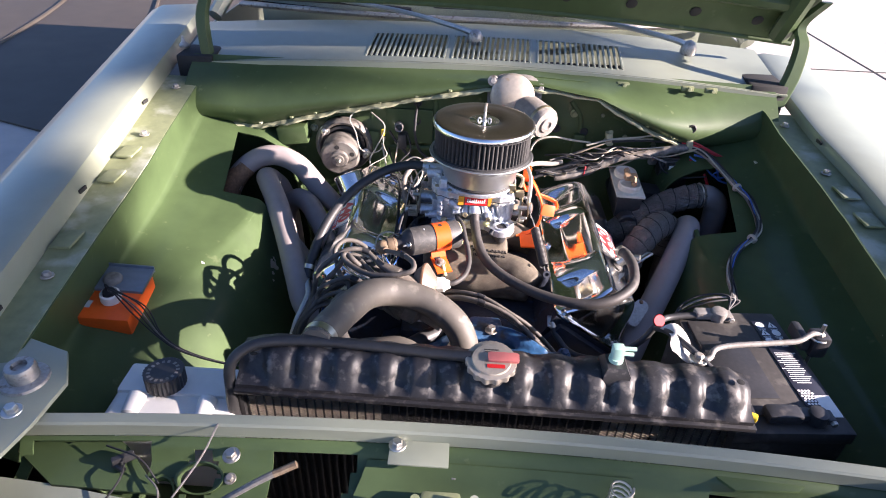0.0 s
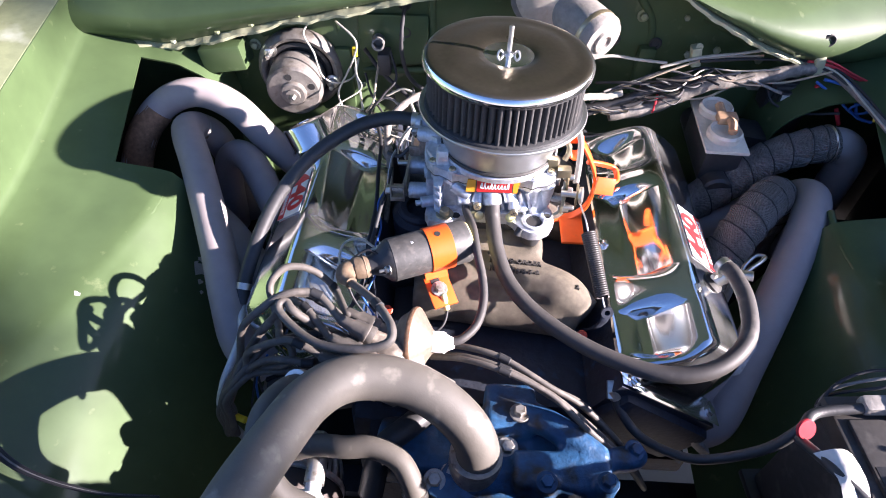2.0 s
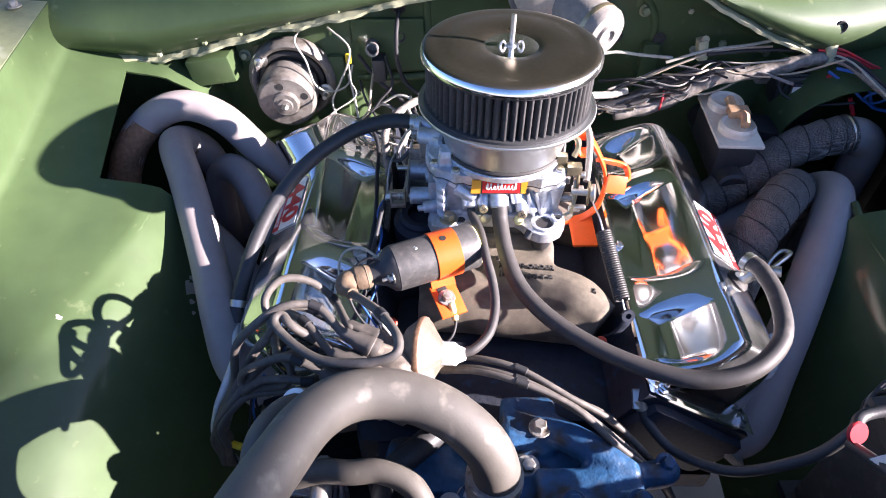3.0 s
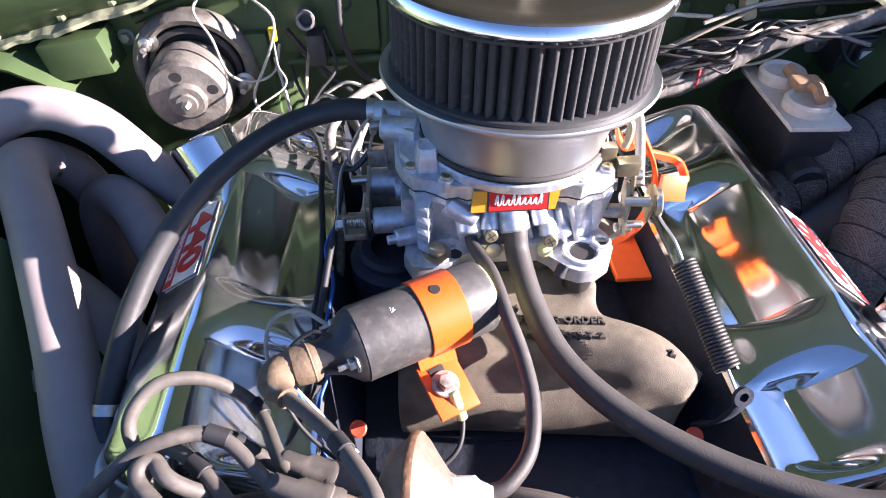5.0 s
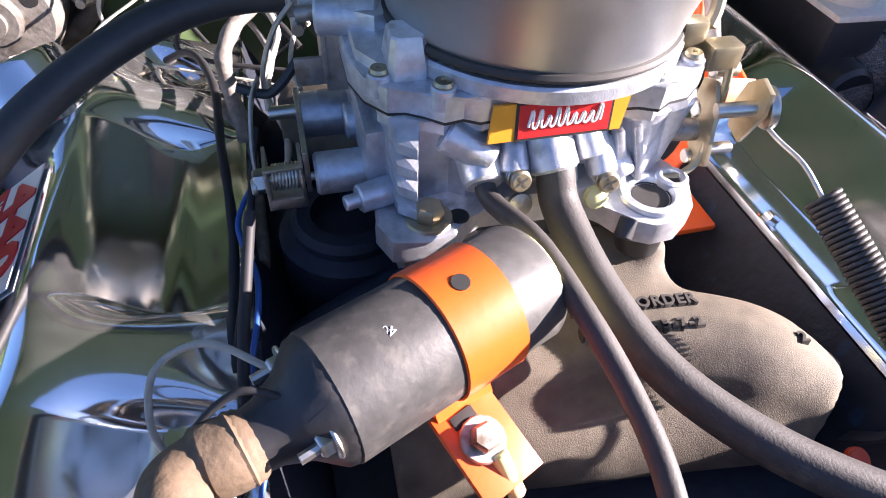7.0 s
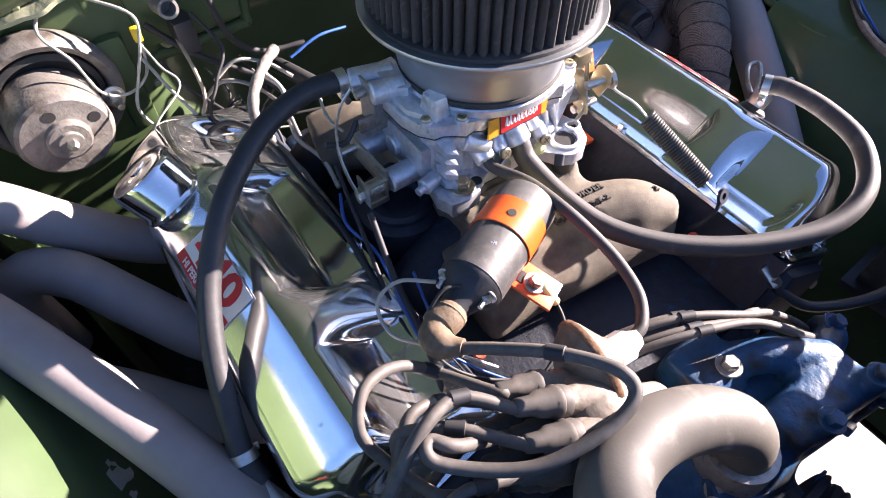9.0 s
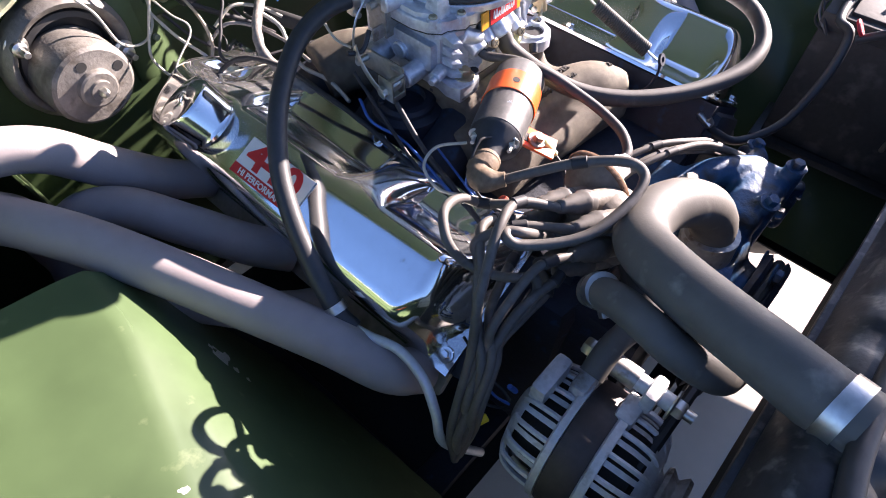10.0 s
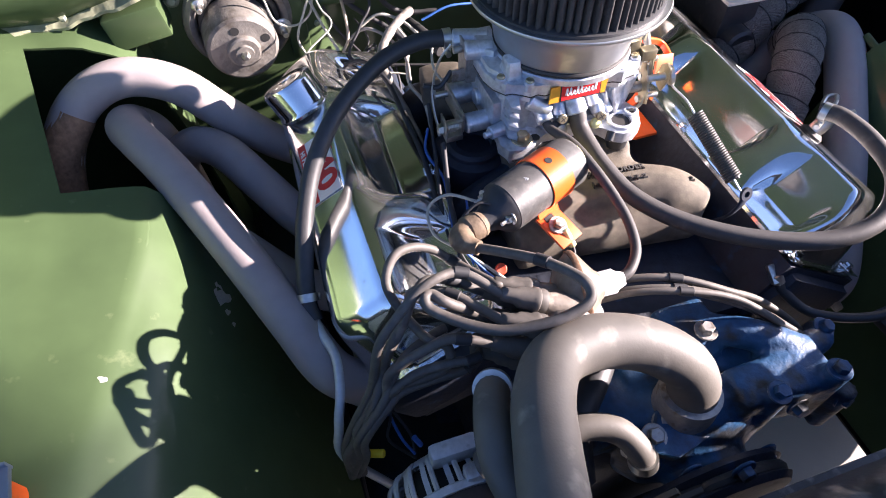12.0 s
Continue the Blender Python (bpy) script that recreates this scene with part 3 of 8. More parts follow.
slat_mesh = finish(box((0, 0, 0), (0.0062, 0.136, 0.006), 0.0014, Matrix.Rotation(radians(-4), 4, "Z"), 1), "grille_slat", GREEN_TOP)
for a, b in GRILLES:
    n = 15
    for i in range(n + 1):
        x = a + (b - a) * i / n
        p = cowl_top(x, 1.555) - origin(cowl)
        o = new("grille_slat", slat_mesh)
        o.parent = cowl
        o.location, o.rotation_euler = p - Vector((0, 0, 0.001)), (radians(9.1), 0, 0)
for x, y in ((0.175, 1.452), (0.45, 1.43), (0.605, 1.425), (0.66, 1.42)):
    clip = part("cowl_clip", join(box((x, y, 0.972), (0.03, 0.012, 0.012), 0.003), rod((x, y - 0.006, 0.972), (x, y - 0.018, 0.975), 0.005, 8, 0.001)), GREEN_WORN, car, "small green clip on the cowl edge")
part("rubber_bumper", lathe([(0.012, 0), (0.013, 0.006), (0.009, 0.012), (0.005, 0.016), (0.003, 0.028)], aim((-0.655, 1.50, 0.985), (0, 0, 1)), 16), DULL, car, "small washer nozzle on the cowl corner")

# windscreen, dashboard, wipers
part("windscreen", sheet(lambda x, k: Vector((x * (1 - 0.18 * k) + XC, 1.715 + 0.62 * k + 0.10 * abs(x / 0.7) ** 2, 1.040 + 0.37 * k)), span(-0.7, 0.7, 14), span(0, 1, 4), 0.005), glass, car, "raked windscreen glass").visible_shadow = False
part("screen_trim", tube([(-0.60, 1.795, 1.030), (-0.2, 1.720, 1.036), (0.1, 1.708, 1.038), (0.4, 1.720, 1.036), (0.80, 1.795, 1.030)], 0.008, 8), DULL, car, "dull metal windscreen moulding")
dash = part("dashboard", box((XC, 2.06, 0.975), (1.3, 0.50, 0.16), 0.03), GREEN_TOP, car, "green dashboard top behind the glass")
for x0, x1 in ((-0.02, 0.10), (0.17, 0.62)):
    for k in range(int((x1 - x0) / 0.018)):
        part("dash_slot", box((x0 + 0.018 * k, 1.90, 1.0555), (0.008, 0.07, 0.003)), SHADE_JOINT_BLACK, dash, "dark demister slot")
roof = [[Vector((XC + sx * w, y, z)) for sx, w in ((-1, w0), (-0.6, w0), (0.6, w0), (1, w0))] for y, z, w0 in ((2.38, 1.38, 0.58), (2.6, 1.41, 0.6), (3.4, 1.41, 0.6), (3.75, 1.36, 0.58))]
part("roof", rings(roof, False, False), GREEN_TOP, car)
for s in (-1, 1):
    part("body_side", sheet(lambda y, k: Vector((XC + s * (0.83 + 0.06 * math.sin(math.pi * k)), y, 0.25 + 0.70 * k)), [1.80, 2.6, 3.6, 4.6], span(0, 1, 6), 0.004), GREEN_TOP, car)
    part("door_glass_frame", tube([(XC + s * 0.80, 1.84, 0.98), (XC + s * 0.62, 2.36, 1.37), (XC + s * 0.62, 3.4, 1.37), (XC + s * 0.78, 4.0, 0.98)], 0.022, 8, smooth=False), GREEN_TOP, car)
# Black backdrops round the wheel wells, in place of real shade.
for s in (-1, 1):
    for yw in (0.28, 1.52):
        part("wheel_well_wall", box((XC + s * 0.64, yw, 0.61), (0.50, 0.01, 0.52), 0.002), SHADE_JOINT_BLACK, car, "black sheet standing for shade at the wheel housing's end")
    part("wheel_well_side", box((XC + s * 0.86, 0.90, 0.61), (0.008, 1.22, 0.48), 0.002), SHADE_JOINT_BLACK, car, "black sheet standing for shade inside the outer fender")
part("floor_pan", box((XC, 2.9, 0.3), (1.55, 3.0, 0.02)), SHADE_JOINT_BLACK, car)
part("boot_panel", sheet(lambda x, y: Vector((XC + x, y, 0.96)), [-0.85, 0, 0.85], [3.75, 4.6], 0.004), GREEN_TOP, car)
for x0, reach in ((0.085, 0.42), (0.645, 0.46)):
    y0 = 1.60
    w = part("wiper", tube([(x0, y0, 1.026), (x0 - 0.05, y0 + 0.014, 1.040), (x0 - 0.5 * reach, y0 + 0.085, 1.058), (x0 - reach, y0 + 0.145, 1.068)], 0.0075, 8, 6, lambda q: 1.15 - 0.5 * q), STEEL, car, "bare metal wiper arm")
    part("pivot", lathe([(0.020, -0.012), (0.020, 0.004), (0.014, 0.016), (0.008, 0.020)], aim((x0, y0, 1.020), (0, -0.2, 1)), 14), DULL, w)
    part("blade", tube([(x0 - reach + 0.24, y0 + 0.132, 1.052), (x0 - reach, y0 + 0.150, 1.058), (x0 - reach - 0.22, y0 + 0.158, 1.056)], 0.006, 6), RUBBER, w, "black rubber wiper blade")
    part("blade_bridge", tube([(x0 - reach + 0.12, y0 + 0.142, 1.058), (x0 - reach, y0 + 0.150, 1.070), (x0 - reach - 0.12, y0 + 0.155, 1.060)], 0.004, 6), RUBBER, w, "black blade carrier")
# Hinge arms get the darker green so that they look shaded.
for s_, pts in ((-1, ((-0.585, 1.475, 0.93), (-0.592, 1.485, 1.00), (-0.594, 1.50, 1.07), (-0.580, 1.53, 1.13))), (1, ((0.845, 1.46, 0.93), (0.868, 1.475, 1.00), (0.878, 1.50, 1.07), (0.874, 1.53, 1.11), (0.90, 1.50, 1.17)))):
    line = glide([Vector(p) for p in pts], 6)
    part("hinge_arm", rings([[p + Vector((a * w, b_ * 0.006, 0)) for a, b_ in ((-1, -1), (-0.7, -2.2), (0.7, -2.2), (1, -1), (1, 1), (-1, 1))] for p, w in ((q, 0.011 + (0.010 * (1 - k / len(line)) if s_ > 0 else 0.004)) for k, q in enumerate(line))]), GREEN, car, "bonnet hinge arm in the darker green, for its shade")
    # A solid black box takes the place of the pocket's shade.
    part("hinge_pocket", box((XC + s_ * 0.715, 1.50, 0.90), (0.09, 0.10, 0.16), 0.006), SHADE_JOINT_BLACK, car, "black box standing for the shaded hinge pocket beside the cowl")


# raised bonnet
def bonnet(x, k):
    e = ((x - 0.14) / 0.76)
    z0 = 1.068 + 0.035 * (1 - e * e) - 0.02 * e
    return Vector((x, 1.60 - 0.60 * k - 0.03 * (1 - e * e) * (1 - k), z0 + 1.02 * k))


hood = part("hood", sheet(bonnet, span(-0.62, 0.90, 30), span(0, 1, 14), 0.004), GREEN, car, "raised green bonnet seen from below", sharp=60)
for x in span(-0.5, 0.78, 8):
    if abs(x - 0.14) > 0.1:
        p = bonnet(x, 0.05)
        part("hood_hole", lathe([(0.013, 0), (0.014, 0.002), (0.009, 0.0035)], aim(p + Vector((0, -0.003, -0.003)), (0, -0.86, -0.5)), 16), SHADE_JOINT_BLACK, hood, "dark round hole in the bonnet frame")
part("hood_edge", tube([bonnet(x, 0.0) + Vector((0, -0.003, 0)) for x in span(-0.62, 0.90, 12)], 0.007, 8, 2), GREEN, hood)
for s in (-0.56, 0.84):
    part("hood_rib", tube([bonnet(s, 0.04) + Vector((0, -0.02, -0.02)), bonnet(s, 0.5) + Vector((0, -0.02, -0.02)), bonnet(s, 0.95) + Vector((0, -0.02, -0.02))], 0.025, 8), GREEN, hood)
part("hood_rib", tube([bonnet(x, 0.11) + Vector((0, -0.012, -0.01)) for x in span(-0.55, 0.83, 8)], 0.02, 8, 2), GREEN, hood)

# radiator support and nose
def bar_y(x):
    return 0.479 - 0.085 * (x - 0.06) ** 2


bar = part("radiator_support", rings([[Vector((x, bar_y(x) + a, 0.835 + b)) for a, b in ((-0.019, -0.022), (-0.019, -0.003), (-0.0165, 0.0), (-0.003, 0.001), (0.0, -0.002), (0.0, -0.03), (-0.003, -0.03), (-0.004, -0.006), (-0.016, -0.006), (-0.017, -0.022))]
                                      for x in span(-0.47, 0.68, 24)]), GREEN_TOP, car, "green radiator support crossbar")
part("splice_plate", box((0.03, 0.442, 0.818), (0.075, 0.036, 0.003), 0.001), GREEN_TOP, bar)
bolt(bar, (0.002, 0.452, 0.821), (0, 0, 1), 0.007, STEEL)
bolt(bar, (-0.205, 0.432, 0.806), (0, -0.2, 1), 0.007, STEEL)
for s, xm in ((-1, -0.50), (1, 0.70)):
    plate = part("corner_plate", prism([(-0.075, -0.16), (0.03, -0.16), (0.055, -0.04), (0.06, 0.03), (0.03, 0.085), (-0.075, 0.12)] if s < 0 else [(0.075, -0.16), (0.075, 0.12), (-0.03, 0.085), (-0.06, 0.03), (-0.055, -0.04), (-0.03, -0.16)],
                                       0.006, pose(xm, 0.47, 0.838), 0.001), GREEN_TOP, car, "green corner plate of the radiator support")
    part("rubber_stop", lathe([(0.030, 0), (0.029, 0.004), (0.019, 0.006), (0.019, 0.022), (0.017, 0.026), (0.010, 0.026), (0.009, 0.02)], aim((xm - s * 0.005, 0.50, 0.844), (0, 0, 1)), 24), DULL, plate, "round hood bump stop on a steel washer")
    bolt(plate, (xm - s * 0.02, 0.448, 0.845), (0, 0, 1), 0.008, STEEL)
def shelf(x, k):
    """The sunk panel before the crossbar, sloping down to the grille."""
    y = bar_y(x) - 0.019 - 0.16 * k
    return Vector((x, y, 0.812 - 0.03 * k - 0.05 * k * k - 0.024 * smooth01((k - 0.04) / 0.1)))


def cut(x, k):
    hole = -0.155 < x < -0.045 - 0.05 * k and k > 0.06
    bucket = (x + 0.285) ** 2 + (0.16 * k - 0.062) ** 2 < 0.00065 or (x + 0.245) ** 2 + (0.16 * k - 0.036) ** 2 < 0.0006
    dark = -0.455 < x < -0.31 and 0.03 < k < 0.35
    slot = 0.40 < x < 0.45 and 0.10 < k < 0.22
    return not (hole or bucket or dark or slot)


part("nose_panel", sheet(shelf, span(-0.47, 0.68, 150), span(0, 1, 26), 0.003, cut), GREEN, car, "green nose panel with cut-outs before the radiator", sharp=60)
part("latch_panel", sheet(lambda x, k: shelf(x, 0.10 + 0.9 * k) + Vector((-0.05 * k * smooth01((0.1 - x) / 0.1), 0, 0.006)), span(-0.035, 0.30, 12), span(0, 1, 8), 0.004), GREEN, car, "grey-green latch plate in the nose", sharp=60)
for x_, k_, sx_, sy_ in ((-0.288, 0.40, 0.85, 1.25), (-0.243, 0.235, 1.2, 0.8)):
    well = lathe([(0.0235, 0.001), (0.0255, 0.002), (0.0255, 0.005), (0.023, 0.004), (0.021, -0.004)], None, 28, cap=False)
    bmesh.ops.scale(well, verts=well.verts, vec=(sx_, sy_, 1))
    bmesh.ops.transform(well, matrix=aim(shelf(x_, k_), (0, -0.35, 1)), verts=well.verts)
    part("bucket_ring", well, GREEN, car, "green rim of a headlight opening")
for x_, k_ in ((-0.205, 0.24), (-0.335, 0.25), (0.075, 0.16)):
    bolt(car, shelf(x_, k_) + Vector((0, 0, 0.003)), (0, -0.3, 1), 0.0048, DULL)
part("plug_clip", join(box((-0.335, 0.418, 0.805), (0.026, 0.008, 0.012), 0.002, Matrix.Rotation(radians(35), 4, "Z")), rod((-0.345, 0.412, 0.800), (-0.330, 0.405, 0.800), 0.004, 8)), PLASTIC, car, "black plastic wire clip")
# Black sheet behind the grille: shade put in as a colour.
part("nose_wall", box((0.10, 0.30, 0.52), (1.18, 0.01, 0.46), 0.002), SHADE_JOINT_BLACK, car, "black sheet standing for shade inside the grille opening")
spring = [(0.275 + 0.013 * math.cos(a), 0.405 + 0.013 * math.sin(a), 0.775 + 0.009 * a / math.pi / 2 * 1.0) for a in span(0, 2 * math.pi * 6, 72)]
part("latch_spring", tube(spring, 0.0014, 6, 1), STEEL, car, "bright coil spring of the bonnet latch")
part("latch_hook", join(box((0.06, 0.39, 0.79), (0.05, 0.03, 0.02), 0.006), rod((0.1, 0.39, 0.78), (0.1, 0.385, 0.815), 0.006), rod((0.03, 0.39, 0.78), (0.03, 0.385, 0.81), 0.006)), GREEN_WORN, car, "bonnet latch")
part("inner_bracket", prism([(-0.485, 0.470), (-0.42, 0.440), (-0.395, 0.463), (-0.37, 0.460), (-0.345, 0.445), (-0.275, 0.380), (-0.41, 0.384), (-0.478, 0.428)], 0.004, pose(0, 0, 0.790), 0.001), GREEN, car, "bent green bracket behind the grille")
part("inner_bracket", prism([(0.39, 0.455), (0.53, 0.452), (0.50, 0.428), (0.42, 0.425)], 0.004, pose(0, 0, 0.806), 0.001), GREEN, car, "bent green bracket behind the grille")
part("grille_panel", sheet(lambda x, k: Vector((x, 0.392 - 0.10 * max(0, x + 0.43) ** 0.8 - 0.13 * k, 0.790 - 0.01 * math.sin(math.pi * k) - 0.06 * k * k)), span(-0.62, 0.82, 20), span(0, 1, 6), 0.004), GREEN_TOP, car, "faded front edge panel above the grille")
for k, (xa, ya, za, xb, yb, zb) in enumerate(((-0.36, 0.43, 0.812, -0.28, 0.39, 0.80), (-0.33, 0.41, 0.806, -0.34, 0.36, 0.79), (-0.30, 0.40, 0.80, -0.27, 0.35, 0.79), (-0.225, 0.455, 0.835, -0.26, 0.36, 0.80))):
    part("loose_wire", tube([(xa, ya, za), ((xa + xb) / 2 + 0.012, (ya + yb) / 2, (za + zb) / 2 + 0.012), (xb, yb, zb)], 0.0013, 6), (WIRE_BLACK, WIRE_BLACK, TAPE, TAPE)[k], car, "loose black wire at the nose")
cable = part("grey_cable", tube([(-0.12, 0.40, 0.835), (-0.16, 0.385, 0.82), (-0.22, 0.37, 0.78), (-0.26, 0.36, 0.74)], 0.0042, 8), TAPE, car, "taped grey cable with a bare rusty end")
part("cable_end", rod((-0.138, 0.393, 0.829), (-0.112, 0.402, 0.838), 0.0046, 8), BOOT, cable)


# ---- engine ----
XE = 0.097  # crank line
engine = thing("engine", (XE, 1.0, 0.30), "large V8 engine, blue and grimy block with chrome valve covers", "engine")
part("block", box((XE, 1.06, 0.50), (0.34, 0.54, 0.34), 0.03), GRIMY, engine, "grimy dark blue engine block")
part("valley_cover", box((XE, 1.06, 0.675), (0.26, 0.50, 0.03), 0.012), GRIMY, engine, "dark valley pan")
COVER_TILT = 33.0


def cover_pose(s, y0):
    """Pose of a valve cover's base: x runs outwards down the bank, y rearwards."""
    m = pose(XE + s * 0.153, y0, 0.748 if s > 0 else 0.743, 0, s * COVER_TILT, 0)
    return m @ Matrix.Diagonal((s, 1, 1, 1))


LEN, WID = 0.495, 0.165
OUTER = ((0.064, 0.0800), (0.072, 0.0818), (0.100, 0.0812), (0.128, 0.0798), (0.137, 0.0770), (0.147, 0.066), (0.153, 0.045), (0.158, 0.010), (0.165, 0))
RIBBED = ((0, 0), (0.008, 0.004), (0.013, 0.0165), (0.050, 0.0690), (0.056, 0.0755)) + OUTER
HOLLOW = ((0, 0), (0.008, 0.003), (0.014, 0.0060), (0.026, 0.0110), (0.036, 0.0150), (0.0425, 0.0210), (0.0480, 0.0400), (0.0540, 0.0640), (0.058, 0.0750)) + OUTER
RIB_AT = (0.137, 0.352)


def eased(v, table):
    """A table read with its corners rounded."""
    return sum(lerp_table(v + d, table) for d in (-0.005, -0.0025, 0, 0.0025, 0.005)) / 5


def bulge(d):
    """Cross-section of a pressed bar over the pockets: a broad rounded top with steep flanks."""
    return max(0.0, 1 - abs((d + 0.004) / 0.031) ** 2.6) ** 0.55


def cover_height(u, v, shift=0.0):
    """Height of the pressed cover over its flange; u along, v across, in metres."""
    rib = max(bulge(u - shift - RIB_AT[0]), bulge(u - shift - RIB_AT[1]), smooth01((0.046 - u) / 0.022), smooth01((u - LEN + 0.070) / 0.030))
    h = rib * eased(v, RIBBED) + (1 - rib) * eased(v, HOLLOW)
    nip = 0.018 * smooth01((v - 0.10) / 0.055)
    k = 1.0
    for w in ((u - 0.008 - nip) / 0.040, (LEN - 0.008 - u - nip * 0.6) / 0.034):
        k *= math.sin(min(1.0, max(0.0, w)) * math.pi / 2) ** 0.7
    return h * k


def cover_point(m, u, v, lift=0.0):
    p = m @ Vector((v, u, cover_height(u, v) + 0.004))
    e = 0.002
    a = m @ Vector((v + e, u, cover_height(u, v + e) + 0.004)) - p
    b = m @ Vector((v, u + e, cover_height(u + e, v) + 0.004)) - p
    n = a.cross(b).normalized()
    if n.z < 0:
        n = -n
    return p + n * lift, n, a.normalized(), b.normalized()


COVERS = {}
for s, y0 in ((-1, 0.848), (1, 0.812)):
    m = cover_pose(s, y0)
    COVERS[s] = m
    bm = bmesh.new()
    us, vs = span(0, LEN, 180), span(0, WID, 66)
    g = [[bm.verts.new(m @ Vector((v, u, cover_height(u, v, 0.026 if s < 0 else 0.0) + 0.004))) for v in vs] for u in us]
    for i in range(len(us) - 1):
        for j in range(len(vs) - 1):
            bm.faces.new((g[i][j], g[i + 1][j], g[i + 1][j + 1], g[i][j + 1]))
    rimv = prism(rounded(WID, LEN, 0.03), 0.004, m @ pose(WID / 2, LEN / 2, 0))
    bm = join(bm, rimv)
    vc = part("valve_cover", bm, CHROME, engine, "polished chrome valve cover", sharp=60)
    # flange bolts
    for u, v in ((0.012, 0.02), (0.22, 0.005), (LEN - 0.012, 0.04), (0.012, WID - 0.018), (LEN - 0.015, WID - 0.02)):
        bolt(vc, m @ Vector((v, u, 0.006)), m.to_3x3() @ Vector((0, 0, 1)) * 1, 0.0055, CHROME)
    # sticker with the engine's size, on the outer slope
    p, n, across, along = cover_point(m, 0.252 if s < 0 else 0.226, 0.100, 0.0008)
    right = -along if s < 0 else along
    zz = n
    upv = zz.cross(right).normalized()
    right = upv.cross(zz)
    sm = Matrix((right, upv, zz)).transposed().to_4x4()
    sm.translation = p
    st = part("sticker", prism(((-0.052, -0.022), (0.048, -0.022), (0.052, 0.022), (-0.046, 0.022)), 0.0008, sm), WHITE, vc, "white sticker with red engine size lettering")
    lettering("440", 0.041, RED, vc, sm @ pose(0, 0.0055, 0.0013) @ Matrix.Diagonal((1.3, 1, 1, 1)), label="red 440 lettering", depth=0.0004, bold=0.0014)
    part("sticker_band", prism(((-0.052, -0.022), (0.048, -0.022), (0.049, -0.0105), (-0.0505, -0.0105)), 0.0006, sm @ pose(0, 0, 0.0006)), RED, vc)
    lettering("HI PERFORMANCE", 0.0098, WHITE, vc, sm @ pose(0, -0.0165, 0.0016), label="small white lettering on a red band", depth=0.0002, bold=0.0002)
    part("head", rings([[m @ Vector((x, y, z)) for x, z in ((0.004, -0.002), (0.162, -0.002), (0.165, -0.10), (0.02, -0.13))] for y in (0.0, LEN)]), GRIMY, engine, "grimy dark blue cylinder head")

# oil filler with its chrome cap
way = Vector((-0.38, 0.38, 0.84)).normalized()
p = Vector((-0.177, 1.207, 0.748))
cap = thing("oil_filler_cap", p, "tall chrome push-in oil filler cap on a valve cover", "oil cap")
part("neck", lathe([(0.024, -0.01), (0.024, 0.012)], aim(p, way), 28), GASKET, cap, "black rubber grommet")
part("cap", lathe([(0.028, 0.010), (0.035, 0.012), (0.036, 0.016), (0.034, 0.02), (0.035, 0.050), (0.033, 0.054), (0.027, 0.0555), (0.001, 0.0555)], aim(p, way), 40), CHROME, cap)
part("emboss", box((0, 0, 0), (0.018, 0.009, 0.002), 0.0008, aim(p + way * 0.056, way)), CHROME, cap)

# breather and valve on the other cover
mR = COVERS[1]
p, n, _, _ = cover_point(mR, 0.150, 0.108)
pcv = thing("crankcase_valve", p, "black crankcase ventilation valve with a clamp on a chrome cover", "valve")
part("grommet", lathe([(0.013, -0.004), (0.015, 0.002), (0.011, 0.006)], aim(p, n), 18), GASKET, pcv)
part("body", join(lathe([(0.009, 0.004), (0.010, 0.02), (0.007, 0.028)], aim(p, n), 14), rod(p + n * 0.024, p + n * 0.026 + Vector((0.024, -0.01, 0.006)), 0.0065)), STEEL, pcv)

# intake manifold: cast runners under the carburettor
# Left runners and the front box take the dark block material, the rest CAST.
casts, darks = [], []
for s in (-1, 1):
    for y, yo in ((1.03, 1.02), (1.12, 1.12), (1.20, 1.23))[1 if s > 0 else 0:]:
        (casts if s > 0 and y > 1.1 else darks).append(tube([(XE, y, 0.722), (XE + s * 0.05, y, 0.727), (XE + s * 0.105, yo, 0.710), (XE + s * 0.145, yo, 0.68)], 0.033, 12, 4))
casts += [box((XE, 1.085, 0.725), (0.15, 0.27, 0.075), 0.02), box((XE, 1.097, 0.760), (0.145, 0.16, 0.026), 0.008),
          tube([(0.0, 0.992, 0.718), (0.04, 0.992, 0.722), (0.09, 0.985, 0.727), (0.15, 0.970, 0.730), (0.196, 0.948, 0.730), (0.224, 0.924, 0.724)], 0.036, 16, 6, lambda q: 1.0 - 0.25 * smooth01((q - 0.75) / 0.25)),
          tube([(0.0, 0.952, 0.712), (0.05, 0.950, 0.714), (0.10, 0.944, 0.714), (0.17, 0.935, 0.715), (0.214, 0.928, 0.716)], 0.029, 14, 5),
          rod((0.160, 1.018, 0.72), (0.160, 1.016, 0.771), 0.015, 18, 0.003, 0.011),
          tube([(-0.022, 1.218, 0.735), (0.015, 1.205, 0.742), (0.06, 1.17, 0.742)], 0.038, 14, 5)]
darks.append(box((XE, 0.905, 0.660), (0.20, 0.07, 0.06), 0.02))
man = part("intake_manifold", join(*casts), CAST, engine, "grey-tan cast iron intake manifold with raised letters")
rm = man.modifiers.new("fuse", "REMESH")
rm.mode, rm.voxel_size, rm.use_smooth_shade = "VOXEL", 0.0042, True
sm = man.modifiers.new("soften", "SMOOTH")
sm.factor, sm.iterations = 0.5, 6
dark = part("manifold_side", join(*darks), GRIMY, engine, "darker left and front parts of the intake manifold")
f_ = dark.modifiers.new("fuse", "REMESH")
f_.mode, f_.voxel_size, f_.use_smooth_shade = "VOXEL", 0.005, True
